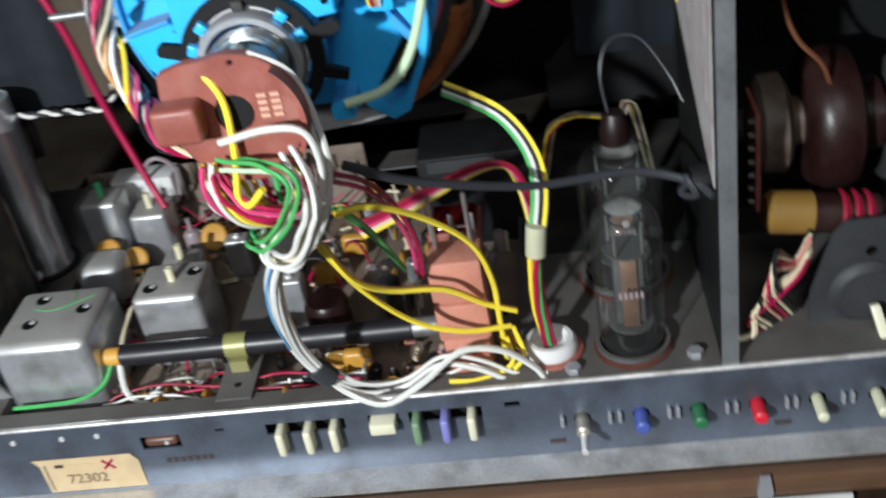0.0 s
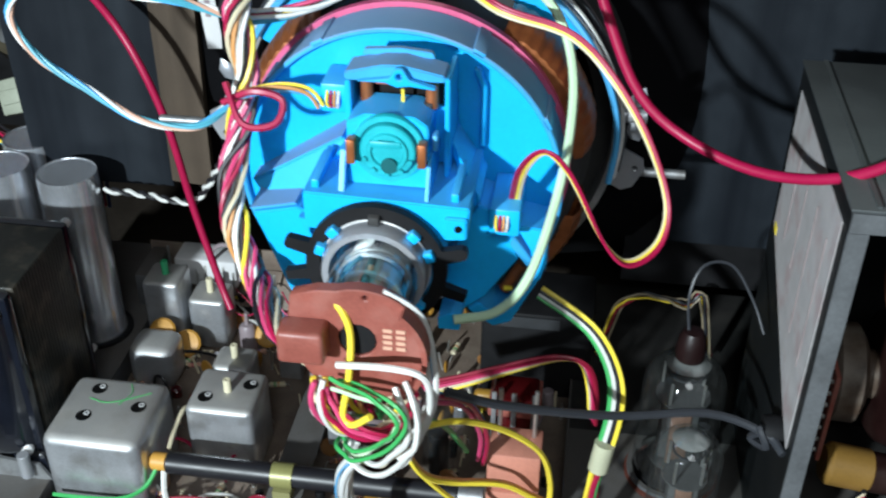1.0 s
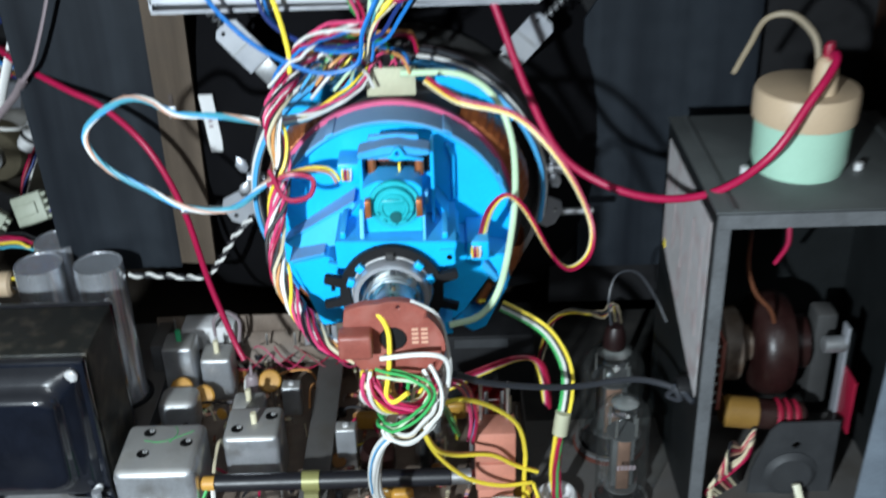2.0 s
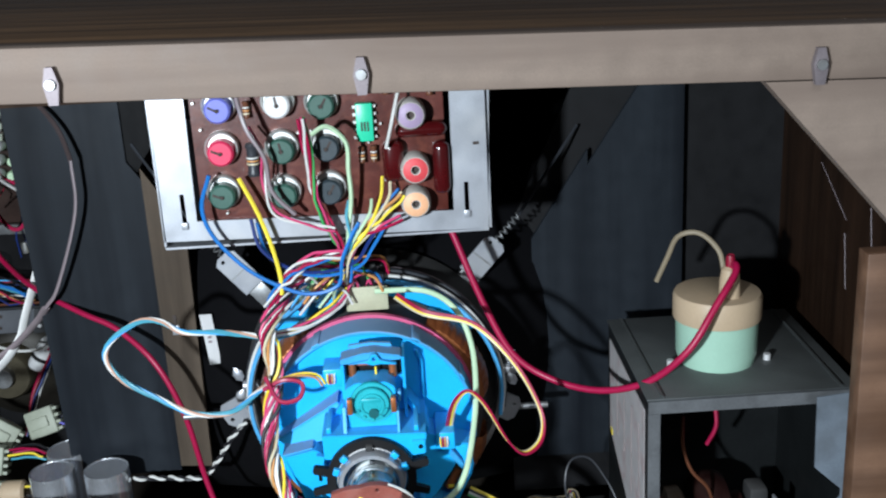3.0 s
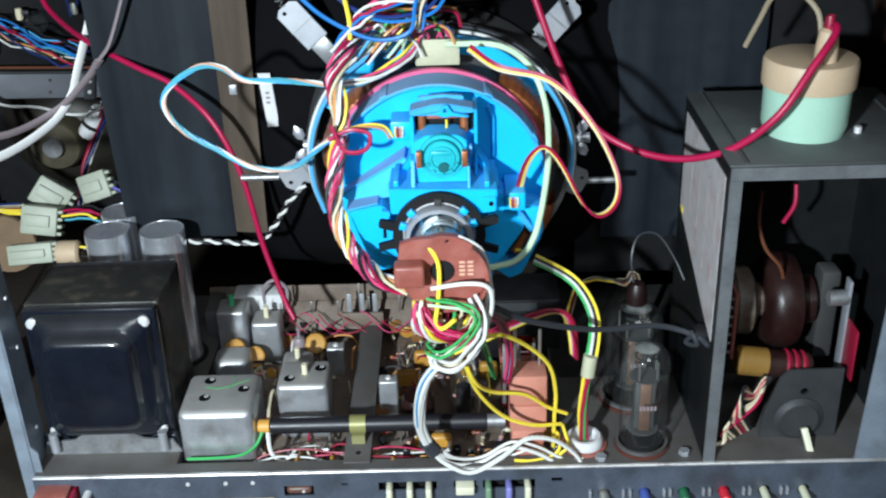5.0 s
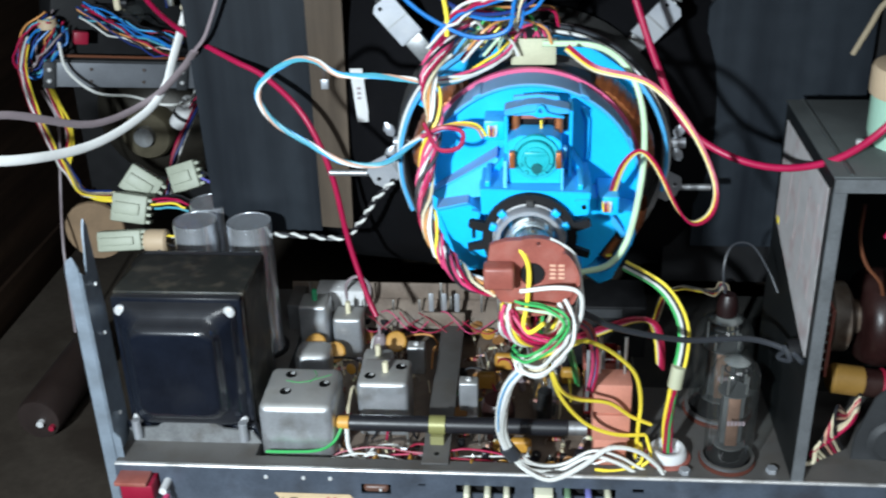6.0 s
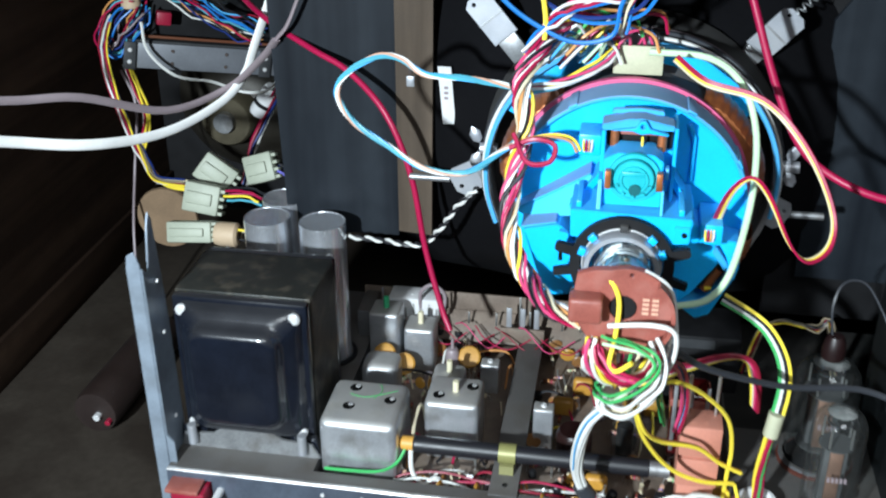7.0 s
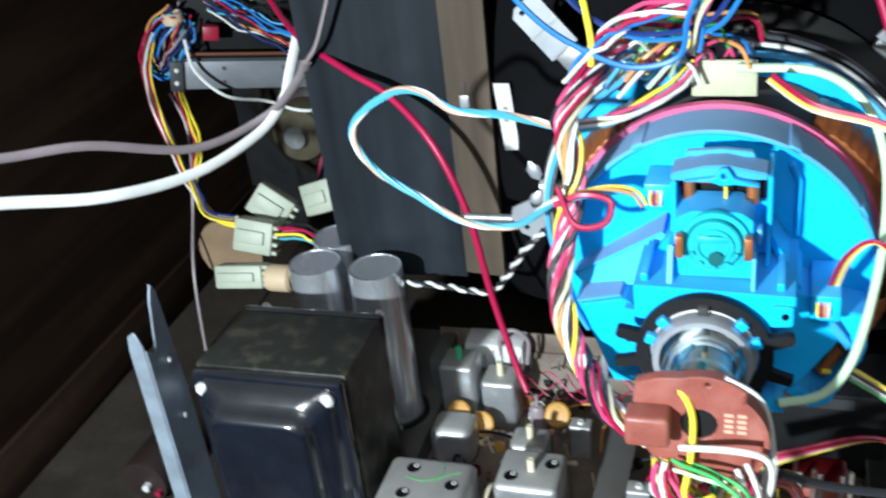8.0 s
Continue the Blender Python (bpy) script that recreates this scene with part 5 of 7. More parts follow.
def valve(x, y, z0, r, h, label, cap):
    v = thing("valve", (x, y, z0), label, "valve", "valves")
    part("envelope", L([(r * 0.9, z0 + 0.006), (r, z0 + 0.012)] + [(r * math.cos(radians(a)), z0 + h - r * (1 - math.sin(radians(a)))) for a in range(0, 91, 10)], (x, y, 0), "z", 40), GLASS, v, "clear glass envelope")
    part("base", C(r * 0.9, 0.006, (x, y, z0), "z", 24), DARK, v)
    part("plate", B(x - r * 0.45, x + r * 0.45, y - r * 0.3, y + r * 0.3, z0 + h * 0.2, z0 + h * 0.66, 0.002), PLATE, v, "grey anode plate")
    part("fin", B(x - r * 0.24, x + r * 0.24, y - r * 0.42, y - r * 0.3, z0 + h * 0.2, z0 + h * 0.66, 0.0006), PHOSPHOR, v, "coppery anode fin")
    for k in (0.18, 0.68):
        part("mica", C(r * 0.66, 0.0008, (x, y, z0 + h * k), "z", 20), PLATE, v, "pale mica spacer")
    part("getter", L([(r * 0.42, z0 + h * 0.88), (r * 0.48, z0 + h * 0.88), (r * 0.48, z0 + h * 0.872), (r * 0.42, z0 + h * 0.872)], (x, y, 0), "z", 18), MICA, v, "silvery getter ring")
    for a in (0.6, 2.5, 4.1, 5.5):
        part("rod", C(0.0008, h * 0.16, (x + r * 0.6 * math.cos(a), y + r * 0.6 * math.sin(a), z0 + h * 0.7), "z", 6), LEAD, v)
    for i in range(5):
        part("print_bar", B(x - 0.006 + i * 0.0026, x - 0.0045 + i * 0.0026, y - r - 0.0004, y - r + 0.0004, z0 + h * 0.48, z0 + h * 0.48 + 0.0035), WIRE["grey"], v)
    part("getter_flash", L([((r - 0.0013) * math.cos(radians(a)), z0 + h - r * (1 - math.sin(radians(a))) - 0.0013 * math.sin(radians(a))) for a in range(55, 91, 7)], (x, y, 0), "z", 30), FLASH, v, "silvery getter flash")
    if cap:
        part("top_cap", L([(0.0078, -0.001), (0.0082, 0.005), (0.007, 0.012), (0.0052, 0.016), (0, 0.017)], (x, y, z0 + h), "z", 16), mat("dark_brown_cap", (0.012, 0.004, 0.004), 0.4, 0, 0.2), v, "dark brown anode cap")
    part("socket_ring", L([(r * 1.02, ZC + 0.0004), (r * 1.16, ZC + 0.0004), (r * 1.18, ZC + 0.002), (r * 1.04, ZC + 0.003)], (x, y, 0), "z", 28), SOCK, v, "dark brown socket ring")
    part("socket_spring", L([(r * 1.0, ZC + 0.004), (r * 1.12, ZC + 0.0035), (r * 1.12, ZC + 0.006), (r * 1.0, ZC + 0.006)], (x, y, 0), "z", 24), CHASSIS, v)
    return v


valve(0.162, 0.052, ZC, 0.0172, 0.09, "tall clear glass output valve in a chassis socket", False)
valve(0.164, 0.115, ZC, 0.0225, 0.088, "clear glass valve with a dark brown top cap", True)
wire("cap_lead", [(0.162, 0.115, 0.11), (0.159, 0.118, 0.135), (0.165, 0.125, 0.15), (0.18, 0.13, 0.148), (0.193, 0.125, 0.13), (0.2, 0.118, 0.115)], 0.0008, "dkgrey", None, "thin dark lead from the valve cap to the cage", "wire")
for x, y in ((0.192, 0.04), (0.13, 0.036), (0.185, 0.155)):
    scr = thing("deck_screw", (x, y, ZC), "bright hex screw in the chassis deck", "screw", "deck screws")
    part("head", C(0.0042, 0.0035, (x, y, ZC), "z", 6), ZINC_BRIGHT, scr)

# ---- high voltage cage ----
cage = thing("high_voltage_cage", (0.267, 0.1, ZC), "grey sheet steel high voltage cage, open at the rear", "cage")
CX0, CX1, CY0, CY1, CZ1 = 0.204, 0.345, 0.03, 0.175, 0.243
t_ = 0.0014
# side and front panels take the tone darkened for the shade inside
part("side_panel", B(CX0, CX0 + t_, CY0 + 0.0022, CY1, ZC, CZ1), CAGE_SHADED, cage)
part("side_panel", B(CX1 - t_, CX1, CY0 + 0.0022, CY1, ZC, CZ1), CAGE_SHADED, cage)
part("front_panel", B(CX0 + t_, CX1 - t_, CY1 - t_, CY1, ZC, CZ1), CAGE_SHADED, cage)
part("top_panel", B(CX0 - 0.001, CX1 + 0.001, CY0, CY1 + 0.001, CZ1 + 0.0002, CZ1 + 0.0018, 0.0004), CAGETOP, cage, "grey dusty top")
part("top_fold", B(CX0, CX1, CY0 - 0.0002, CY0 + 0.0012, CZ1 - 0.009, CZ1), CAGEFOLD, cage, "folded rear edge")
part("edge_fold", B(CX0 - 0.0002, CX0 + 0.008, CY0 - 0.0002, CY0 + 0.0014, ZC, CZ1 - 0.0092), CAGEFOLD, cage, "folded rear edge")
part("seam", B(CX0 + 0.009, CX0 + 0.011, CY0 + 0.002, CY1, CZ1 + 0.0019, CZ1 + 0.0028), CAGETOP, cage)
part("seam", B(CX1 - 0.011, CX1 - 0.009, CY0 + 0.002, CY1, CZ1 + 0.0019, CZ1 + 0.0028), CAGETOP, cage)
part("flange", X([(0.318, CZ1 - 0.004), (0.349, CZ1 - 0.001), (0.349, -0.005), (0.313, -0.005), (0.318, 0.14), (0.338, 0.162), (0.338, 0.168), (0.319, 0.186)], CY0 - 0.0012, CY0 + 0.0003), BRK, cage, "bright zinc rear flange with a notch")
part("flange_screw", C(0.003, 0.002, (0.332, CY0 - 0.003, 0.118), "y", 10), CHROME, cage)
card = thing("warning_card", (CX0 - 0.001, 0.1, 0.18), "aged printed card on the cage side", "card")
cb = bmesh.new()
vs = [cb.verts.new(p) for p in ((CX0 - 0.0008, 0.165, 0.233), (CX0 - 0.0008, 0.04, 0.233), (CX0 - 0.0008, 0.04, 0.108), (CX0 - 0.0008, 0.055, 0.112), (CX0 - 0.0008, 0.165, 0.155))]
cb.faces.new(vs)
r_ = bmesh.ops.extrude_face_region(cb, geom=cb.faces[:])
bmesh.ops.translate(cb, verts=[v for v in r_["geom"] if isinstance(v, bmesh.types.BMVert)], vec=(0.0005, 0, 0))
part("sheet", cb, CARD, card)
FAINT = mat("faint_print", (0.34, 0.27, 0.27), 0.8, 0, 0.3)
for i in range(4):
    y = 0.055 + i * 0.026
    part("print_bar", B(CX0 - 0.0012, CX0 - 0.0009, y, y + 0.0011, 0.165 - 0.02 * (i < 2), 0.215), FAINT, card)
part("corner_tape", B(CX0 - 0.0012, CX0 - 0.0006, 0.154, 0.16, 0.154, 0.159), WIRE["yellow"], card)
# rectifier cap on top of the cage
hv = thing("rectifier_holder", (0.266, 0.09, CZ1 + 0.002), "mint green ceramic rectifier holder with a beige lid", "rectifier")
part("body", L([(0, 0.244), (0.0265, 0.244), (0.0268, 0.246), (0.0285, 0.252), (0.029, 0.278), (0, 0.278)], (0.266, 0.09, 0), "z", 40), MINT, hv, "mint green ceramic body")
part("lid", L([(0.029, 0.278), (0.0308, 0.2782), (0.031, 0.28), (0.031, 0.294), (0.0298, 0.2965), (0.0285, 0.2968), (0, 0.297)], (0.266, 0.09, 0), "z", 40), BEIGE, hv, "beige plastic lid")
part("spout", L([(0.0075, 0.297), (0.0072, 0.308), (0.006, 0.317), (0.0035, 0.319), (0, 0.319)], (0.271, 0.078, 0), "z", 18), BEIGE, hv, "beige lead spout")
for a in (-165, -15, 60):
    x, y = 0.266 + 0.036 * math.cos(radians(a)), 0.09 + 0.03 * math.sin(radians(a))
    part("screw", C(0.0026, 0.0045, (x, y, CZ1 + 0.0018), "z", 10), CHROME, hv)
wire("beige_lead", [(0.269, 0.085, 0.312), (0.266, 0.09, 0.327), (0.255, 0.1, 0.337), (0.242, 0.108, 0.333), (0.236, 0.115, 0.315), (0.23, 0.122, 0.295)], 0.0019, "tan", None, "stiff tan lead arching from the rectifier", "wire", 8)
hvl = thing("high_voltage_lead", (0.271, 0.078, 0.312), "thick red high voltage lead to the picture tube", "wire")
part("lead", T([(0.271, 0.078, 0.312), (0.2725, 0.073, 0.322), (0.27, 0.064, 0.318), (0.253, 0.05, 0.3), (0.234, 0.045, 0.272), (0.21, 0.058, 0.245), (0.18, 0.08, 0.23), (0.148, 0.1, 0.232), (0.121, 0.11, 0.25), (0.101, 0.12, 0.289), (0.083, 0.13, 0.337), (0.07, 0.14, 0.37)], 0.0025, 10, 5), WIRE["red"], hvl)
part("boot", L([(0.0031, -0.004), (0.0034, 0.0), (0.0033, 0.006), (0.0027, 0.009)], (0.271, 0.078, 0.318), "z", 14), WIRE["darkred"], hvl, "dark red end sleeve")
# flyback transformer and parts in the cage
fly = thing("flyback_transformer", (0.27, 0.11, ZC), "dark varnished flyback transformer inside the cage", "transformer")
part("coil", L([(0.01, -0.008), (0.03, -0.008), (0.0345, -0.005), (0.037, 0.001), (0.0372, 0.01), (0.0345, 0.016), (0.027, 0.019), (0.019, 0.02), (0.019, 0.03), (0.01, 0.03)], (0.266, 0.115, 0.098), "x", 32), FLY, fly, "dark red varnished coil")
part("side_coil", L([(0.008, -0.032), (0.021, -0.032), (0.026, -0.029), (0.0265, -0.018), (0.021, -0.0145), (0.013, -0.013), (0.013, -0.008)], (0.266, 0.115, 0.098), "x", 28), mat("dusty_winding", (0.07, 0.045, 0.03), 0.6, 0, 0.4, 50, 0.2, stain=(0.2, 0.17, 0.14), stain_amount=0.8, stain_scale=40), fly, "dusty brown side coil")
part("core_leg", C(0.009, 0.09, (0.222, 0.115, 0.098), "x", 16), FERRITE, fly)
part("core_yoke", B(0.3, 0.315, 0.105, 0.125, 0.05, 0.125, 0.003), FERRITE, fly)
part("lug_board", B(0.2285, 0.231, 0.075, 0.105, 0.07, 0.125, 0.0005), BROWNBOARD, fly)
for i in range(7):
    part("lug", C(0.0012, 0.004, (0.2255, 0.078, 0.075 + i * 0.0075), "x", 6), LEAD, fly)
part("bracket", B(0.312, 0.314, 0.08, 0.09, 0.03, 0.13, 0.0005), ZINC_BRIGHT, fly)
part("clip", C(0.006, 0.014, (0.299, 0.085, 0.115), "x", 14), ZINC, fly)
part("red_board", B(0.314, 0.3155, 0.06, 0.082, 0.058, 0.1, 0.0004, m=None), WIRE["darkred"], fly)
wire("brown_lead", [(0.243, 0.09, 0.2), (0.243, 0.088, 0.175), (0.25, 0.088, 0.155), (0.262, 0.09, 0.14), (0.268, 0.095, 0.125)], 0.0014, "brown", None, "brown lead hanging inside the cage", "wire")
wire("red_lead", [(0.27, 0.1, 0.2), (0.27, 0.098, 0.185), (0.264, 0.1, 0.17)], 0.0016, "red", None, "short red lead inside the cage", "wire")
under = thing("rectifier_socket", (0.266, 0.09, 0.235), "grey socket hanging under the cage roof", "socket")
part("body", L([(0, 0.212), (0.012, 0.212), (0.015, 0.218), (0.016, 0.242), (0, 0.242)], (0.266, 0.09, 0), "z", 20), MICA, under)
part("screw", C(0.003, 0.003, (0.285, 0.172, 0.19), "y", 10, m=Matrix.Translation((0, -0.002, 0))), CHROME, under)
wr = thing("wound_resistor", (0.26, 0.075, 0.068), "brown tubular resistor with a yellow end", "resistor")
wm = Matrix.Translation((0.262, 0.075, 0.066)) @ Matrix.Rotation(radians(8), 4, "Y")
part("body", C(0.0105, 0.055, (-0.028, 0, 0), "x", 18, 0.002, m=wm), FLY, wr)
part("yellow_end", C(0.0112, 0.026, (-0.03, 0, 0), "x", 18, 0.003, m=wm), mat("ochre_sleeve", (0.22, 0.12, 0.025), 0.5, 0, 0.15), wr, "ochre sleeve")
for i in range(3):
    part("red_band", L([(0.0108, 0.006 + i * 0.006), (0.0122, 0.0075 + i * 0.006), (0.0108, 0.01 + i * 0.006)], (0, 0, 0), "x", 16, m=wm), WIRE["darkred"], wr)
ctl = thing("width_control", (0.282, 0.05, ZC), "grey control plate with a round disc and a cream lever", "control")
part("plate", X([(0.262, 0.064), (0.268, 0.071), (0.308, 0.071), (0.308, ZC), (0.252, ZC), (0.252, 0.03)], 0.0575, 0.0595, holes=[ring_pts(0.281, 0.052, 0.003, 12)]), MICA, ctl, "dark grey plate")
part("disc", L([(0, -0.004), (0.014, -0.004), (0.016, -0.002), (0.0185, -0.001), (0.0185, 0.0)], (0.279, 0.0575, 0.028), "y", 28), MICA, ctl, "round grey disc")
part("lever", B(-0.0025, 0.0025, -0.003, 0.003, -0.019, 0.005, 0.001, m=Matrix.Translation((0.2825, 0.0475, 0.021)) @ Matrix.Rotation(radians(-14), 4, "Y") @ Matrix.Rotation(radians(-25), 4, "X")), KN["cream"], ctl, "cream lever")
cw = thing("cage_wiring", (0.235, 0.06, ZC), "tangle of red, cream and black wires in the cage", "wiring")
for i, c in enumerate(("red", "cream", "cream", "black", "peach", "red", "cream", "black")):
    a = rnd.uniform(0, 1)
    wire("wire", [(0.226 + 0.003 * i, 0.05 + 0.002 * i, ZC + 0.004), (0.219 + 0.002 * i, 0.045, 0.025 + 0.003 * i), (0.232 + 0.003 * a, 0.048, 0.036 + 0.004 * i), (0.246, 0.052 + 0.002 * i, 0.045 + 0.003 * a), (0.253, 0.064, 0.05 + 0.002 * i)], 0.0015, c, cw)
wire("wire", [(0.21, 0.045, 0.014), (0.2215, 0.046, 0.016), (0.222, 0.045, 0.026)], 0.0022, "cream", cw)
knot = thing("cage_grommet", (0.2015, 0.055, 0.104), "black rubber grommet with knotted lead on the cage side", "grommet")
part("ring", L([(0.003, -0.006), (0.008, -0.005), (0.009, 0), (0.008, 0.005), (0.003, 0.006)], (0.2, 0.055, 0.104), "x", 16), DARK, knot)
part("knot", T([(0.197, 0.055, 0.104), (0.192, 0.05, 0.11), (0.196, 0.046, 0.102), (0.19, 0.056, 0.098), (0.194, 0.05, 0.108)], 0.0018, 6, 5), WIRE["dkgrey"], knot)

# ---- convergence panel above the yoke ----
PY = 0.075
panel = thing("convergence_panel", (-0.004, PY, 0.41), "bright zinc framed convergence panel with coloured knobs", "control panel")
fr = bmesh.new()
X([(-0.112, 0.362), (0.105, 0.358), (0.109, 0.468), (-0.111, 0.47)], PY, PY + 0.0015, bm=fr,
  holes=[[(-0.089, 0.375), (0.082, 0.372), (0.0825, 0.4665), (-0.088, 0.468)], slot(-0.0985, -0.0955, 0.371, 0.394), slot(0.0895, 0.0925, 0.368, 0.391)])
part("frame", fr, ZINC_BRIGHT, panel, "bright zinc plated frame with slots")
part("lower_fold", B(-0.112, 0.105, PY, PY + 0.03, 0.3565, 0.358), ZINC_BRIGHT, panel)
part("side_fold", B(-0.1125, -0.111, PY, PY + 0.03, 0.3585, 0.469), ZINC_BRIGHT, panel)
part("side_fold", B(0.1055, 0.107, PY, PY + 0.03, 0.3585, 0.467), ZINC_BRIGHT, panel)
part("board", B(-0.0855, 0.0785, PY + 0.003, PY + 0.0045, 0.372, 0.4685), PCB, panel, "glossy reddish brown circuit board")
for x, z in ((-0.097, 0.371), (0.091, 0.368)):
    part("tab", B(x - 0.0022, x + 0.0022, PY - 0.002, PY, z - 0.001, z + 0.004, 0.0005), ZINC_BRIGHT, panel)
RIM = mat("pot_rim", (0.66, 0.66, 0.64), 0.4, 0.5, 0.1)
for x, z, c in ((-0.066, 0.449, "blue"), (-0.028, 0.45, "white"), (0.0, 0.448, "green"), (-0.067, 0.421, "red"), (-0.028, 0.42, "green"), (0.001, 0.42, "dark"), (-0.069, 0.392, "green"), (-0.029, 0.39, "green"), (0.001, 0.391, "dark")):
    k = part("potentiometer", L([(0, 0.006), (0.0112, 0.006), (0.0112, 0.001), (0.0105, 0.0), (0.0098, 0.0005), (0.0095, 0.003), (0, 0.003)], (x, PY - 0.003, z + 0.0025), "y", 28), RIM, panel, "round pale metal rim")
    knob = L([(0, -0.0045), (0.0015, -0.0045), (0.0016, -0.0055), (0.0072, -0.0055), (0.0085, -0.004), (0.0088, 0.004), (0, 0.004)], (x, PY - 0.0035, z + 0.0005), "y", 24)
    part("knob", knob, POT[c], k, f"{c} knob")
    part("pointer", B(x - 0.0007, x + 0.0007, PY - 0.0094, PY - 0.009, z + 0.0015, z + 0.0065, m=Matrix.Translation((x, 0, z)) @ Matrix.Rotation(radians(30 + 200 * x * 7), 4, "Y") @ Matrix.Translation((-x, 0, -z))), INK, k)
    part("hub", C(0.0012, 0.001, (x, PY - 0.0101, z + 0.0005), "y", 8), INK, k)
chip = part("chip", B(0.0215, 0.0325, PY - 0.004, PY + 0.003, 0.423, 0.448, 0.0008), mat("bright_green_label", (0.02, 0.62, 0.36), 0.35, 0, 0.06), panel, "bright green component")
for i in range(5):
    for s in (0.0205, 0.0335):
        part("pin", B(s - 0.001, s + 0.001, PY - 0.001, PY + 0.003, 0.4245 + i * 0.005, 0.4265 + i * 0.005), LEAD, panel)
for i in range(3):
    part("print_bar", B(0.0245 + i * 0.002, 0.0255 + i * 0.002, PY - 0.0045, PY - 0.0041, 0.43, 0.436), INK, chip)
for x, z, col, n_ in ((0.057, 0.44, (0.4, 0.3, 0.45), "violet"), (0.058, 0.404, (0.7, 0.07, 0.08), "red"), (0.057, 0.381, (0.85, 0.45, 0.25), "orange")):
    k = part("coil_former", L([(0, 0.008), (0.0098, 0.008), (0.0098, -0.006), (0.0085, -0.0085), (0.0034, -0.009), (0.0026, -0.0086), (0.0026, -0.003), (0, -0.003)], (x, PY - 0.004, z), "y", 24), mat("coil_paper_" + n_, (0.5, 0.47, 0.43), 0.7, 0, 0.2), panel, "paper wrapped coil")
    part("face", L([(0.0032, -0.0092), (0.0078, -0.0088), (0.0086, -0.0082)], (x, PY - 0.004, z), "y", 24), mat("coil_face_" + n_, col, 0.5, 0, 0.15), k, f"{n_} coil face")
    part("bore", C(0.0026, 0.001, (x, PY - 0.0085, z), "y", 12), INK, k)
for x0, x1, z0, z1 in ((0.037, 0.051, 0.395, 0.423), (0.0695, 0.081, 0.385, 0.421), (0.046, 0.08, 0.424, 0.434)):
    part("film_capacitor", B(x0, x1, PY - 0.008, PY + 0.003, z0, z1, 0.005, 4), MAROON, panel, "glossy maroon dipped capacitor")
for x, z, up in ((-0.0475, 0.415, 0), (0.0235, 0.414, 1), (0.0315, 0.414, 1), (-0.0485, 0.448, 1), (0.042, 0.458, 1), (0.07, 0.456, 1)):
    r = 0.0022 if up else 0.0042
    h = 0.011 if up else 0.022
    k = part("resistor", L([(0, -h / 2), (r * 0.9, -h / 2), (r * 1.1, -h * 0.42), (r * 0.9, -h * 0.3), (r * 0.9, h * 0.3), (r * 1.1, h * 0.42), (r * 0.9, h / 2), (0, h / 2)], (x, PY - 0.001, z), "z", 12), WIRE["brown"] if up else WIRE["dkgrey"], panel)
    for i in range(3):
        part("band", L([(r * 0.92, -0.003 + i * 0.002), (r * 1.02, -0.003 + i * 0.002), (r * 1.02, -0.002 + i * 0.002), (r * 0.92, -0.002 + i * 0.002)], (x, PY - 0.001, z), "z", 12), WIRE[("cream", "orange", "white")[i]], k)
ink = part("stamp_mark", B(0.0965, 0.1005, PY - 0.0004, PY - 0.0001, 0.416, 0.418), INK, panel)
for i in range(26):
    x, z = rnd.uniform(-0.085, 0.08), rnd.uniform(0.376, 0.464)
    part("solder_pin", C(0.0009, 0.003, (x, PY, z), "y", 6), LEAD, panel)

# ---- wiring ----
pw = thing("panel_wiring", (0.0, 0.065, 0.36), "tangle of coloured wires from the panel to the yoke", "wiring")
wire("wire", [(-0.075, 0.062, 0.409), (-0.082, 0.062, 0.388), (-0.077, 0.062, 0.368), (-0.059, 0.061, 0.346), (-0.039, 0.061, 0.332), (-0.018, 0.061, 0.324), (0.002, 0.061, 0.329), (0.006, 0.06, 0.347), (0.014, 0.06, 0.364), (0.019, 0.06, 0.372)], 0.0018, "blue", pw)
wire("wire", [(-0.053, 0.062, 0.464), (-0.05, 0.055, 0.452), (-0.046, 0.052, 0.438), (-0.037, 0.052, 0.42), (-0.035, 0.055, 0.398), (-0.022, 0.06, 0.38)], 0.0019, "grey", pw)
wire("wire", [(0.052, 0.066, 0.463), (0.048, 0.058, 0.45), (0.044, 0.056, 0.435), (0.04, 0.062, 0.42)], 0.0015, "white", pw)
for x0, z0, x1, z1, c in ((0.036, 0.4, 0.024, 0.366, "yellow"), (0.041, 0.396, 0.026, 0.368, "cream"), (0.028, 0.385, 0.015, 0.36, "pale"), (0.013, 0.385, 0.013, 0.358, "teal")):
    wire("wire", [(x0, 0.068, z0), (x0 - 0.002, 0.062, (z0 + z1) / 2 + 0.004), (x1, 0.062, z1), (0.009, 0.066, 0.348)], 0.0014, c, pw)
wire("wire", [(-0.057, 0.066, 0.405), (-0.047, 0.064, 0.382), (-0.04, 0.063, 0.359), (-0.036, 0.062, 0.337), (-0.036, 0.06, 0.325)], 0.0019, "yellow", pw)
wire("wire", [(-0.052, 0.066, 0.377), (-0.048, 0.066, 0.357), (-0.033, 0.066, 0.343), (-0.012, 0.066, 0.337), (0.013, 0.066, 0.342), (0.024, 0.066, 0.356), (0.035, 0.066, 0.373)], 0.0016, "navy", pw)
wire("wire", [(p[0] + 0.003, p[1] + 0.004, p[2] - 0.004) for p in [(-0.052, 0.066, 0.377), (-0.048, 0.066, 0.357), (-0.033, 0.066, 0.343), (-0.012, 0.066, 0.337), (0.013, 0.066, 0.342), (0.024, 0.066, 0.356), (0.035, 0.066, 0.373)]], 0.0015, "blue", pw)
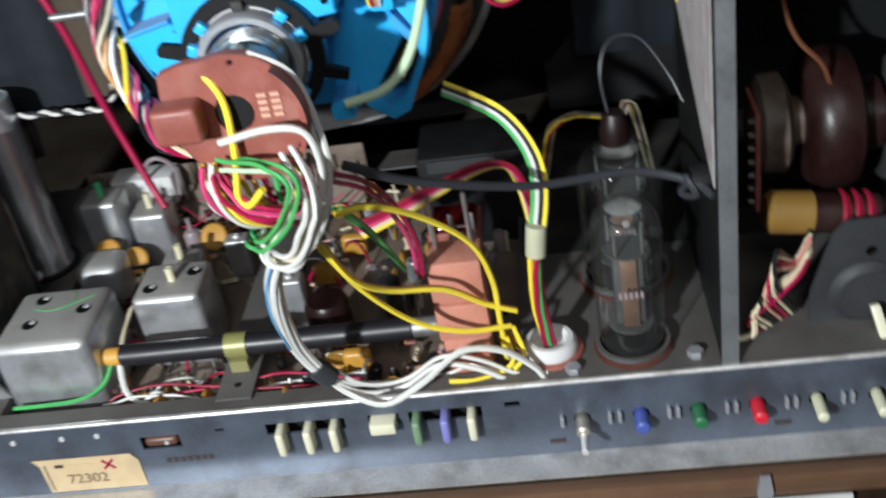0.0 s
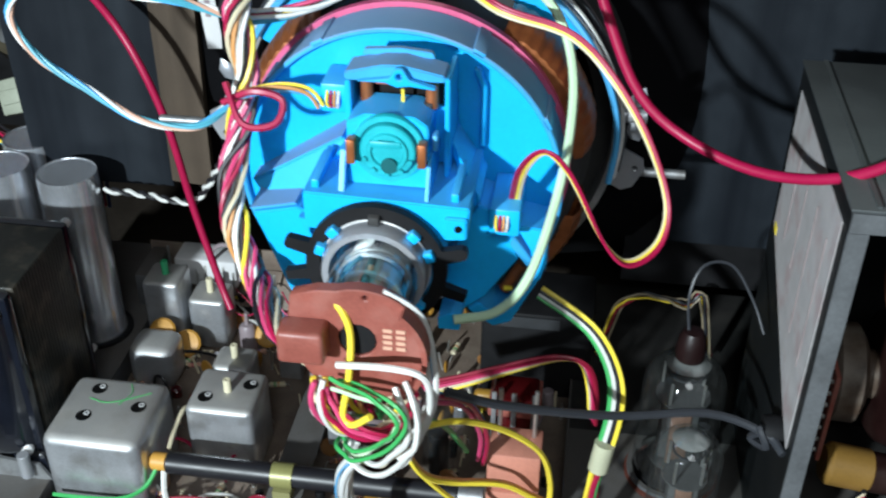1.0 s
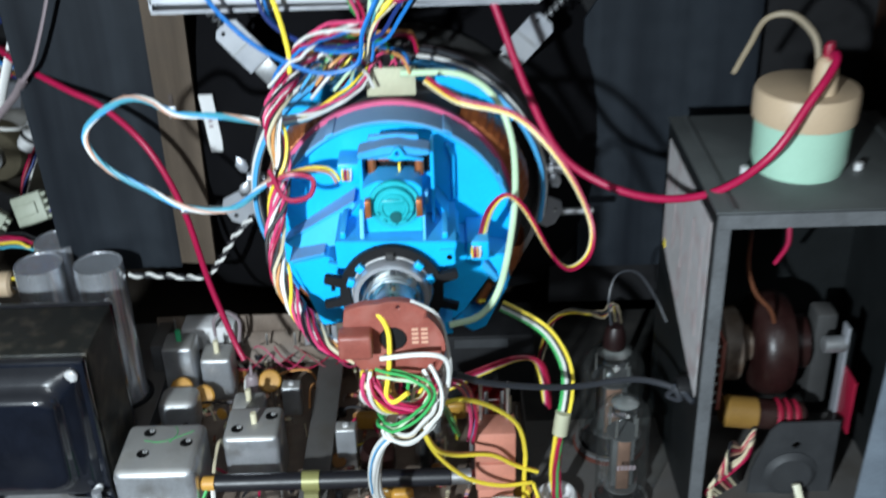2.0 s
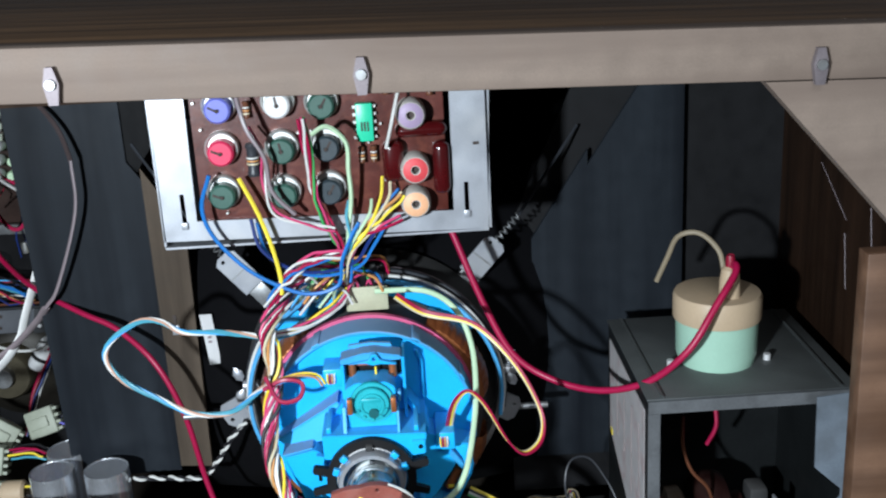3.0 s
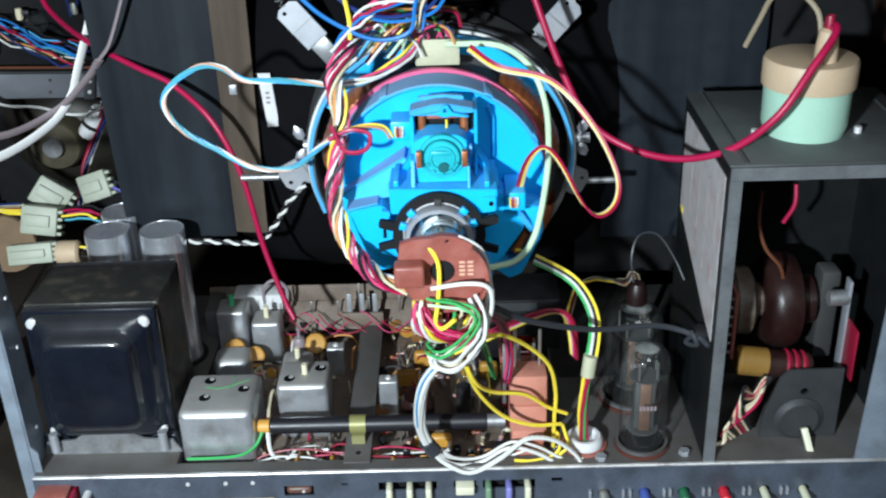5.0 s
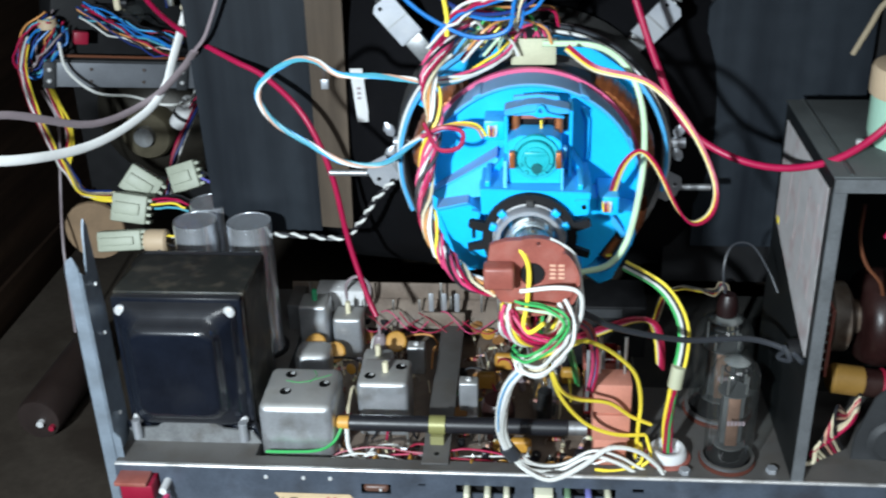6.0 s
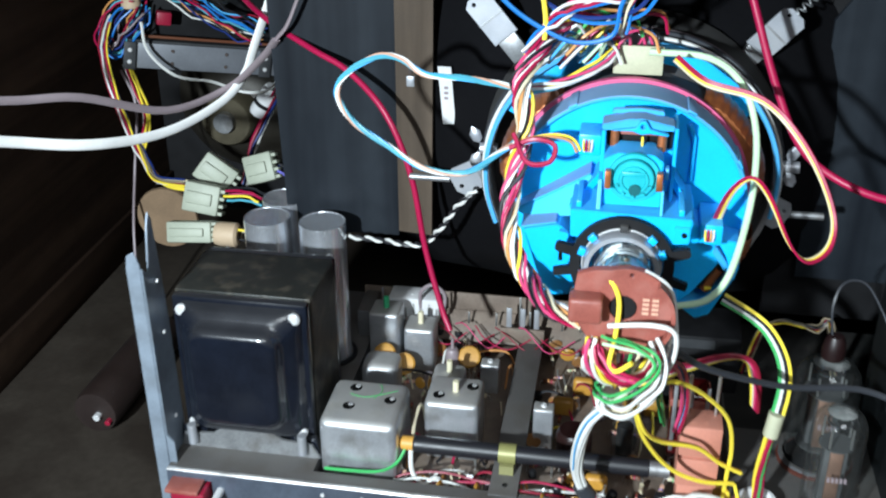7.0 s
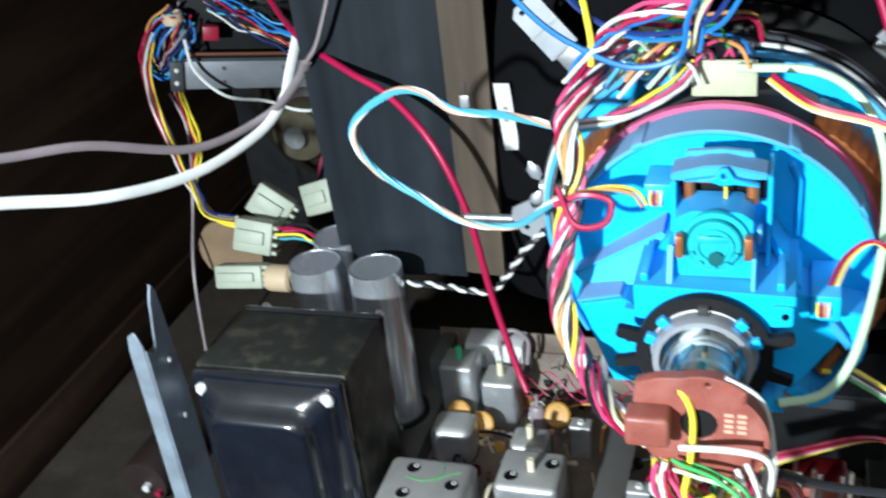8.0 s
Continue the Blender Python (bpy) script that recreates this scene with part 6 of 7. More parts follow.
bundle(pw, [(-0.047, 0.06, 0.439), (-0.039, 0.06, 0.423), (-0.04, 0.06, 0.4), (-0.034, 0.06, 0.381), (-0.012, 0.06, 0.372), (0.003, 0.06, 0.368)], ("pink", "white"), 0.0012, 0.0013, 1.3, 1)
bundle(pw, [(-0.011, 0.05, 0.445), (-0.009, 0.055, 0.415), (-0.008, 0.06, 0.39), (0.001, 0.065, 0.365), (0.007, 0.07, 0.348), (0.007, 0.075, 0.326)], ("red", "white", "red", "pink", "green"), 0.0014, 0.0028, 0.9, 2, 0.001)
wire("wire", [(-0.006, 0.045, 0.435), (0.004, 0.049, 0.439), (0.015, 0.053, 0.427), (0.015, 0.057, 0.408), (0.015, 0.062, 0.388), (0.011, 0.066, 0.362), (0.008, 0.07, 0.337)], 0.0019, "pale", pw)
bundle(pw, [(0.048, 0.062, 0.39), (0.035, 0.064, 0.376), (0.022, 0.066, 0.363), (0.011, 0.068, 0.349), (0.007, 0.07, 0.329)], ("yellow", "orange", "blue", "cream"), 0.0014, 0.003, 0.6, 3, 0.0012)
bundle(pw, [(0.047, 0.062, 0.373), (0.03, 0.064, 0.365), (0.017, 0.066, 0.358), (0.009, 0.068, 0.343)], ("red", "pink"), 0.0014, 0.0016, 1.0, 4)
bundle(pw, [(0.009, 0.068, 0.349), (-0.013, 0.066, 0.346), (-0.029, 0.064, 0.338), (-0.039, 0.062, 0.328), (-0.046, 0.06, 0.316)], ("red", "white", "pink", "red", "white", "blue"), 0.0014, 0.0042, 0.8, 5, 0.0015)
bundle(pw, [(-0.051, 0.06, 0.295), (-0.043, 0.07, 0.292), (-0.023, 0.08, 0.294), (-0.005, 0.09, 0.302), (0.004, 0.1, 0.311)], ("white", "teal", "yellow", "pink", "white"), 0.0014, 0.003, 0.8, 6, 0.0008)
tg = thing("yoke_tangle", (0.0, 0.1, 0.315), "knot of coloured wires on top of the yoke", "wiring")
r5 = random.Random(11)
for i in range(20):
    c = ("green", "yellow", "white", "red", "sky", "pale", "pink", "orange", "white", "blue")[i % 10]
    x0, x1 = r5.uniform(-0.04, 0.0), r5.uniform(0.0, 0.035)
    zz = r5.uniform(0.303, 0.325)
    yy = r5.uniform(0.085, 0.115)
    wire("wire", [(x0, yy - 0.01, zz - 0.006), (x0 + 0.012, yy - 0.012, zz + 0.008), ((x0 + x1) / 2, yy, zz + r5.uniform(-0.01, 0.012)), (x1 - 0.006, yy + 0.008, zz + 0.004), (x1, yy + 0.01, zz - 0.008)], 0.0013, c, tg)
part("solder_lug", B(0.012, 0.03, 0.128, 0.136, 0.303, 0.312, 0.002), ZINC_BRIGHT, tg)
mb = thing("yoke_harness", (-0.045, 0.04, 0.25), "thick twisted bundle of coloured wires beside the yoke", "wiring")
bundle(mb, [(-0.022, 0.09, 0.334), (-0.037, 0.07, 0.321), (-0.048, 0.055, 0.3), (-0.044, 0.05, 0.275), (-0.05, 0.045, 0.243), (-0.05, 0.03, 0.217), (-0.039, 0.02, 0.195), (-0.02, -0.01, 0.191), (-0.001, -0.03, 0.197)], ("white", "pink", "yellow", "black", "bright", "white", "orange", "cream", "dkgrey", "red", "white", "pink", "black", "bright", "pink"), 0.0015, 0.0056, 1.5, 7, 0.0012)
wire("wire", [(-0.05, 0.04, 0.275), (-0.041, 0.03, 0.262), (-0.028, 0.032, 0.262), (-0.026, 0.038, 0.27), (-0.038, 0.038, 0.273), (-0.052, 0.04, 0.266)], 0.0019, "red", mb)
bundle(mb, [(-0.045, 0.04, 0.27), (-0.03, 0.045, 0.272), (-0.018, 0.048, 0.27), (-0.013, 0.05, 0.263)], ("orange", "sky", "white", "yellow"), 0.0011, 0.0016, 0.5, 8)
tl = thing("teal_cable", (-0.12, 0.09, 0.26), "loose loop of twisted teal, orange and white cable", "cable")
twisted(tl, [(-0.052, 0.06, 0.296), (-0.083, 0.08, 0.293), (-0.111, 0.09, 0.291), (-0.126, 0.09, 0.3), (-0.141, 0.09, 0.301), (-0.161, 0.09, 0.289), (-0.168, 0.09, 0.275), (-0.158, 0.09, 0.257), (-0.136, 0.09, 0.242), (-0.112, 0.09, 0.228), (-0.085, 0.09, 0.227), (-0.063, 0.08, 0.246), (-0.048, 0.06, 0.264)], ("teal", "peach", "bright", "sky", "teal"), 0.0009, 0.0012, 0.075)
rl = thing("striped_cable", (0.1, 0.03, 0.25), "loose loop of red, yellow and white flat cable", "cable")
ribbon(rl, [(0.07, 0.05, 0.224), (0.074, 0.03, 0.251), (0.083, 0.02, 0.265), (0.094, 0.02, 0.254), (0.108, 0.02, 0.227), (0.119, 0.02, 0.217), (0.131, 0.03, 0.221), (0.133, 0.04, 0.236), (0.121, 0.05, 0.262), (0.103, 0.06, 0.284), (0.086, 0.07, 0.294), (0.058, 0.08, 0.298), (0.039, 0.08, 0.312)], ("cream", "yellow", "red", "red"), 0.0007, 0.3)
wire("pale_green_cable", [(0.024, 0.1, 0.309), (0.059, 0.1, 0.307), (0.08, 0.1, 0.292), (0.09, 0.09, 0.269), (0.091, 0.07, 0.245), (0.087, 0.05, 0.222), (0.079, 0.03, 0.199), (0.067, 0.02, 0.187), (0.049, 0.015, 0.184)], 0.0021, "pale", None, "pale green sleeved cable round the yoke", "cable", 8)
# wires laid round the clamp band
bw = thing("band_wires", (NX, 0.14, NZ), "white, grey and blue wires laid round the clamp band", "wiring")
for k, (c, r, y, rad) in enumerate((("white", 0.0016, 0.138, 0.0985), ("sky", 0.0022, 0.131, 0.096), ("dkgrey", 0.0022, 0.146, 0.1), ("grey", 0.0015, 0.151, 0.1))):
    wire("wire", [(NX + rad * math.cos(radians(a)), y + 0.002 * math.sin(a), NZ + rad * math.sin(radians(a))) for a in range(-12, 100, 14)], r, c, bw)
    wire("wire", [(NX + rad * math.cos(radians(a)), y + 0.002 * math.sin(a), NZ + rad * math.sin(radians(a))) for a in range(112, 216, 13)], r, c, bw)
# right-hand ribbon to the white plug
rr = thing("yellow_ribbon", (0.115, 0.05, 0.1), "flat cable of yellow, white, green and black wires to the plug", "cable")
P_ = [(0.083, 0.08, 0.156), (0.108, 0.07, 0.145), (0.121, 0.06, 0.129), (0.124, 0.05, 0.113), (0.12, 0.04, 0.092), (0.117, 0.04, 0.066), (0.115, 0.04, 0.036)]
ribbon(rr, P_[:5], ("green", "white", "black", "yellow"), 0.0012, 0.1)
bundle(rr, [(0.12, 0.04, 0.092), (0.1175, 0.041, 0.07), (0.117, 0.046, 0.045), (0.119, 0.053, 0.017)], ("green", "red", "yellow", "navy", "red"), 0.0021, 0.0027, 0.3, 19, 0.0004)
part("sleeve", T([(0.1206, 0.0415, 0.098), (0.1185, 0.04, 0.082)], 0.0052, 10, 3), CREAM, rr, "cream sleeve")
plug = thing("white_plug", (0.119, 0.045, ZC), "round white plastic plug in the chassis socket", "plug")
part("body", L([(0.0, 0.0115), (0.0135, 0.0115), (0.0142, 0.0135), (0.0138, 0.018), (0.012, 0.0202), (0.0098, 0.0202), (0.0085, 0.0185), (0.0082, 0.015), (0, 0.015)], (0.1195, 0.054, 0), "z", 30), PAPER, plug, "round white plug body")
part("socket", L([(0.0138, 0.0112), (0.017, 0.0112), (0.0168, 0.013), (0.014, 0.0135)], (0.1195, 0.054, 0), "z", 24), BROWNBOARD, plug)
dw = thing("deck_wiring", (0.13, 0.21, ZC), "dusty coloured wires lying behind the valves", "wiring")
bundle(dw, [(0.12, 0.21, 0.02), (0.128, 0.207, 0.058), (0.14, 0.208, 0.068), (0.158, 0.21, 0.066), (0.172, 0.212, 0.062), (0.18, 0.213, 0.068), (0.19, 0.215, 0.02)], ("yellow", "darkred", "tan", "dkgrey", "tan"), 0.0011, 0.0028, 0.5, 41, 0.0012)
wire("black_lead", [(0.051, -0.02, 0.174), (0.074, 0.0, 0.152), (0.121, 0.03, 0.126), (0.167, 0.05, 0.116), (0.195, 0.05, 0.107), (0.203, 0.04, 0.104)], 0.0021, "dkgrey", None, "black lead from the neck socket to the cage", "wire", 8)
bk = thing("red_ribbon", (0.09, 0.1, 0.08), "red, white and yellow flat cable behind the neck board", "cable")
ribbon(bk, [(0.022, 0.1, 0.069), (0.044, 0.1, 0.078), (0.067, 0.1, 0.089), (0.093, 0.1, 0.1), (0.108, 0.1, 0.098), (0.114, 0.1, 0.081), (0.116, 0.1, 0.06)], ("yellow", "cream", "pink", "red", "darkred"), 0.0013, 0.2)

nw = thing("socket_wiring", (0.02, -0.04, 0.17), "coiled coloured wires hanging from the neck socket", "wiring")
wire("wire", [(0.007, -0.034, 0.229), (0.014, -0.037, 0.222), (0.017, -0.039, 0.212), (0.016, -0.042, 0.193), (0.014, -0.045, 0.179), (0.018, -0.047, 0.176), (0.026, -0.05, 0.184)], 0.0018, "yellow", nw, n=8)
bundle(nw, [(0.028, -0.034, 0.23), (0.041, -0.033, 0.221), (0.046, -0.032, 0.202), (0.047, -0.032, 0.18), (0.041, -0.031, 0.159), (0.033, -0.03, 0.146)], ("white", "white", "sky"), 0.0018, 0.0018, 0.2, 12)
wire("wire", [(0.012, -0.042, 0.201), (0.033, -0.048, 0.207), (0.046, -0.048, 0.204), (0.048, -0.044, 0.188), (0.044, -0.04, 0.171)], 0.0018, "white", nw, n=8)
bundle(nw, [(0.036, -0.042, 0.194), (0.042, -0.048, 0.183), (0.039, -0.045, 0.164), (0.025, -0.035, 0.141), (0.013, -0.025, 0.137), (0.011, -0.02, 0.141)], ("white", "white", "cream", "white"), 0.0017, 0.003, 0.4, 13, 0.0008)
bundle(nw, [(0.01, -0.042, 0.192), (0.027, -0.05, 0.194), (0.038, -0.055, 0.189), (0.033, -0.05, 0.172), (0.017, -0.04, 0.153), (0.009, -0.03, 0.149), (0.01, -0.02, 0.149)], ("green", "pale", "green"), 0.0013, 0.0022, 0.6, 14, 0.001)
bundle(nw, [(0.005, -0.04, 0.187), (0.013, -0.045, 0.176), (0.027, -0.045, 0.17), (0.036, -0.035, 0.17), (0.04, -0.035, 0.182)], ("pink", "red", "cream", "darkred", "red"), 0.0014, 0.0034, 0.6, 15, 0.001)
bundle(nw, [(0.004, -0.038, 0.191), (0.005, -0.04, 0.18), (0.011, -0.038, 0.167), (0.02, -0.03, 0.159), (0.027, -0.02, 0.154)], ("yellow", "white", "pink", "yellow", "grey", "white", "red"), 0.0017, 0.0045, 0.5, 16)
bundle(nw, [(0.008, -0.03, 0.19), (0.003, -0.036, 0.176), (0.01, -0.03, 0.163), (0.025, -0.02, 0.16), (0.036, -0.02, 0.168)], ("sky", "white", "red", "green"), 0.0017, 0.004, 0.6, 17, 0.001)
for i in range(8):
    c = ("yellow", "orange", "red", "green", "cream", "yellow", "pink", "grey")[i]
    x = 0.01 + i * 0.0045
    wire("wire", [(x, -0.034, 0.188), (x + 0.002, -0.03, 0.178), (x + 0.004 - i * 0.001, -0.028, 0.168), (0.022 + i * 0.001, -0.024, 0.156)], 0.0014, c, nw)
wb = thing("white_harness", (0.02, 0.02, 0.05), "tied bundle of white wires looping over the chassis edge", "wiring")
bundle(wb, [(0.015, -0.02, 0.135), (0.006, -0.01, 0.115), (0.001, 0.0, 0.091), (-0.001, 0.015, 0.059), (0.004, 0.025, 0.035)], ("white", "bright", "white", "white", "white"), 0.0022, 0.003, 0.25, 18)
wire("wire", [(0.013, -0.024, 0.135), (0.003, -0.014, 0.115), (-0.002, -0.004, 0.091), (-0.003, 0.01, 0.062)], 0.0007, "sky", wb)
part("tie", T([(0.002, 0.024, 0.039), (0.008, 0.026, 0.029)], 0.0058, 10, 3), WIRE["dkgrey"], wb, "black sleeve")
wire("wire", [(0.004, 0.025, 0.035), (0.013, 0.026, 0.02), (0.033, 0.022, 0.012), (0.055, 0.022, 0.024), (0.075, 0.03, 0.035), (0.095, 0.033, 0.031), (0.11, 0.034, 0.018), (0.115, 0.034, 0.01)], 0.002, "white", wb)
wire("wire", [(p[0], p[1] + 0.004, p[2] - 0.002) for p in [(0.004, 0.025, 0.035), (0.013, 0.026, 0.02), (0.033, 0.022, 0.012), (0.055, 0.022, 0.024), (0.075, 0.03, 0.035), (0.095, 0.033, 0.031), (0.11, 0.034, 0.018), (0.115, 0.034, 0.01)]], 0.0018, "white", wb)
wire("wire", [(0.004, 0.025, 0.035), (0.019, 0.03, 0.015), (0.04, 0.036, 0.01), (0.062, 0.036, 0.023), (0.082, 0.036, 0.018), (0.1, 0.036, 0.007), (0.115, 0.034, 0.008)], 0.0019, "white", wb)
wire("wire", [(0.004, 0.025, 0.035), (0.014, 0.03, 0.022), (0.036, 0.042, 0.009), (0.06, 0.045, 0.008), (0.078, 0.045, 0.014), (0.097, 0.04, 0.009), (0.112, 0.034, 0.007)], 0.0019, "white", wb)
wire("wire", [(p[0] + 0.002, p[1] + 0.003, p[2] + 0.003) for p in [(0.004, 0.025, 0.035), (0.019, 0.03, 0.015), (0.04, 0.036, 0.01), (0.062, 0.036, 0.023), (0.082, 0.036, 0.018), (0.1, 0.036, 0.007), (0.115, 0.034, 0.008)]], 0.0015, "white", wb)
yh = thing("yellow_leads", (0.07, 0.02, 0.09), "loose yellow leads from the neck socket to the plug", "wiring")
wire("wire", [(0.03, -0.01, 0.132), (0.038, 0.0, 0.105), (0.05, 0.015, 0.087), (0.073, 0.03, 0.074), (0.09, 0.04, 0.056), (0.105, 0.045, 0.046)], 0.0017, "yellow", yh)
wire("wire", [(p[0], p[1] + 0.003, p[2] - 0.001) for p in [(0.03, -0.01, 0.132), (0.038, 0.0, 0.105), (0.05, 0.015, 0.087), (0.073, 0.03, 0.074), (0.09, 0.04, 0.056), (0.105, 0.045, 0.046)]], 0.0015, "orange", yh)
wire("wire", [(0.03, -0.01, 0.13), (0.039, 0.01, 0.092), (0.057, 0.025, 0.06), (0.079, 0.035, 0.044), (0.101, 0.045, 0.037)], 0.0019, "yellow", yh)
wire("wire", [(0.041, -0.015, 0.149), (0.055, -0.005, 0.145), (0.073, 0.015, 0.124), (0.09, 0.03, 0.098), (0.096, 0.04, 0.069), (0.096, 0.045, 0.043), (0.096, 0.05, 0.012)], 0.0019, "yellow", yh)
wire("wire", [(0.098, 0.045, 0.03), (0.1, 0.042, 0.018), (0.094, 0.04, 0.012), (0.08, 0.036, 0.011), (0.066, 0.035, 0.0125)], 0.0016, "yellow", yh)
wire("wire", [(0.102, 0.046, 0.036), (0.106, 0.042, 0.02), (0.1, 0.041, 0.012)], 0.0016, "yellow", yh)
rbw = thing("signal_leads", (0.055, 0.01, 0.13), "red, blue and green leads dropping onto the board", "wiring")
bundle(rbw, [(0.044, -0.02, 0.17), (0.055, 0.0, 0.152), (0.061, 0.02, 0.124), (0.063, 0.035, 0.098), (0.061, 0.045, 0.074)], ("red", "pink", "sky"), 0.0017, 0.002, 0.2, 20)
bundle(rbw, [(0.041, -0.01, 0.149), (0.046, 0.02, 0.117), (0.052, 0.05, 0.076)], ("green", "green"), 0.0016, 0.0015, 0.3, 21)
bundle(rbw, [(-0.13, 0.05, 0.004), (-0.1, 0.053, 0.008), (-0.06, 0.05, 0.008), (-0.02, 0.052, 0.009), (0.02, 0.05, 0.006)], ("white", "red", "darkred"), 0.0011, 0.004, 0.8, 22, 0.002)

# leads on the left of the tube
wire("red_anode_lead", [(-0.32, 0.36, 0.405), (-0.324, 0.345, 0.373), (-0.326, 0.33, 0.335), (-0.32, 0.31, 0.301), (-0.302, 0.29, 0.285), (-0.261, 0.24, 0.277), (-0.219, 0.214, 0.264), (-0.19, 0.202, 0.253), (-0.159, 0.185, 0.228), (-0.14, 0.18, 0.183), (-0.13, 0.18, 0.124), (-0.116, 0.172, 0.077), (-0.108, 0.165, 0.061)], 0.0023, "red", None, "long red lead from the tuner down to the board", "wire", 10)
wire("red_loop_lead", [(-0.319, 0.35, 0.397), (-0.331, 0.352, 0.337), (-0.322, 0.353, 0.306), (-0.309, 0.355, 0.3), (-0.298, 0.357, 0.32), (-0.304, 0.358, 0.339), (-0.317, 0.36, 0.345)], 0.002, "red", None, "red lead looping below the tuner", "wire", 8)
tw = thing("twisted_pair", (-0.14, 0.19, 0.14), "twisted black and white pair behind the capacitors", "wire")
pts_ = [(-0.195, 0.2, 0.118), (-0.169, 0.2, 0.117), (-0.136, 0.19, 0.121), (-0.119, 0.18, 0.14), (-0.103, 0.17, 0.166), (-0.089, 0.165, 0.182)]
twisted(tw, pts_, ("white", "black"), 0.00135, 0.00125, 0.017)
cg = thing("grey_power_cord", (-0.3, 0.2, 0.24), "flat grey power cord hanging in the cabinet", "cord")
part("cord", T([(-0.447, 0.0, 0.289), (-0.404, 0.093, 0.256), (-0.372, 0.14, 0.244), (-0.338, 0.205, 0.213), (-0.304, 0.25, 0.218), (-0.267, 0.235, 0.25), (-0.249, 0.217, 0.27)], 0.0033, 10, 6, flat=0.45), WIRE["grey"], cg)
part("cord", T([(-0.249, 0.217, 0.27), (-0.234, 0.21, 0.29), (-0.21, 0.207, 0.351), (-0.207, 0.207, 0.393)], 0.0019, 8, 6, flat=0.6), WIRE["grey"], cg)
# upper end of the same grey cord, its shade painted as dark brown
ribbon(cg, [(-0.447, 0.0, 0.289), (-0.404, 0.093, 0.256), (-0.372, 0.14, 0.244), (-0.338, 0.205, 0.213), (-0.304, 0.25, 0.218), (-0.267, 0.235, 0.25), (-0.249, 0.217, 0.27), (-0.234, 0.21, 0.29), (-0.21, 0.207, 0.351), (-0.207, 0.207, 0.393), (-0.215, 0.212, 0.418), (-0.233, 0.218, 0.441), (-0.261, 0.23, 0.458)][9:], ("cordshaded", "cordshaded"), 0.0012, 0.0, gap=1.1)
cwh = thing("white_power_cord", (-0.3, 0.2, 0.22), "flat white power cord hanging in the cabinet", "cord")
part("cord", T([(-0.454, 0.0, 0.264), (-0.41, 0.093, 0.226), (-0.369, 0.14, 0.208), (-0.336, 0.195, 0.199), (-0.307, 0.24, 0.209), (-0.291, 0.256, 0.228), (-0.282, 0.258, 0.25), (-0.26, 0.262, 0.31), (-0.27, 0.285, 0.342), (-0.307, 0.33, 0.351)], 0.0043, 12, 6, flat=0.4), WIRE["bright"], cwh)
tagp = thing("paper_tag", (-0.119, 0.213, 0.235), "narrow white paper tag stuck on the shield edge", "tag")
part("sheet", X([(-0.1255, 0.257), (-0.1155, 0.257), (-0.112, 0.213), (-0.1215, 0.2125)], 0.2125, 0.2131), PAPER, tagp)
for i in range(3):
    part("print_bar", B(-0.1205, -0.1175, 0.212, 0.2124, 0.24 - i * 0.004, 0.242 - i * 0.004), WIRE["grey"], tagp)
for z, w in ((0.241, 0.003), (0.25, 0.0015)):
    hl = thing("rivet_hole", (-0.148, SY - 0.0025, z), "small bright rivet hole in the shield strip", "rivet", "rivet holes")
    part("rim", B(-0.148 - w, -0.148 + w, SY - 0.003, SY - 0.0021, z - 0.004, z + 0.004, 0.0003), ZINC_BRIGHT if w > 0.002 else INK, hl)

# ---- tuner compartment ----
# board brown with the tuner corner's shade already in the colour
PCB_SHADED = mat("shaded_board", (0.03, 0.014, 0.01), 0.6, 0.0, 0.4, 50, 0.12, stain=(0.05, 0.025, 0.018), stain_amount=0.6, stain_scale=70)
RED_BOARD = mat("crimson_board", (0.42, 0.012, 0.035), 0.45, 0.0, 0.2, 60, 0.04)
tun = thing("tuner_unit", (-0.38, 0.42, 0.3), "dark tuner unit with boards, terminals and metal rails", "tuner")
RAILM = mat("tuner_rail", (0.17, 0.18, 0.2), 0.45, 0.3, 0.15, 40, 0.03)
railm = Matrix.Translation((-0.442, 0.362, 0.205)) @ Matrix.Rotation(radians(30), 4, "Z") @ Matrix.Rotation(radians(10), 4, "Y")
tun_rail = part("lower_rail", B(0, 0.15, 0, 0.002, -0.012, 0.012, 0.0006, m=railm), RAILM, tun, "blue grey metal rail")
for x in (0.006, 0.04, 0.09, 0.13):
    for z in (-0.006, 0.006):
        part("hole", C(0.0017, 0.0008, railm @ Vector((x, -0.0008, z)), "y", 8), INK, tun_rail)
for x in (-0.004, 0.122):
    plate_ = part("end_plate", B(x, x + 0.011, -0.0035, -0.0012, -0.013, 0.013, 0.0006, m=railm), MICA, tun, "dark end plate with rivets")
    for z in (-0.0055, 0.0055):
        part("rivet", L([(0, -0.0016), (0.0014, -0.0013), (0.0022, 0)], (0, 0, 0), "y", 10, m=railm @ Matrix.Translation((x + 0.0055, -0.0035, z))), CHROME, plate_)
part("copper_rod", C(0.0014, 0.13, (0.012, -0.002, 0.019), "x", 8, m=railm), WIRE["brown"], tun, "dull brown rod")
part("valve_top", L([(0, -0.012), (0.006, -0.0115), (0.0095, -0.008), (0.01, 0.006), (0, 0.006)], (0, 0, 0), "y", 18, m=railm @ Matrix.Translation((0.078, 0.0, 0.062))), GLASS, tun, "small glass tube end")
part("shelf", B(0, 0.15, 0.002, 0.09, 0.012, 0.014, m=railm), MICA, tun)
part("chassis_box", B(0.005, 0.145, 0.02, 0.1, 0.014, 0.09, 0.003, m=railm), DARK, tun)
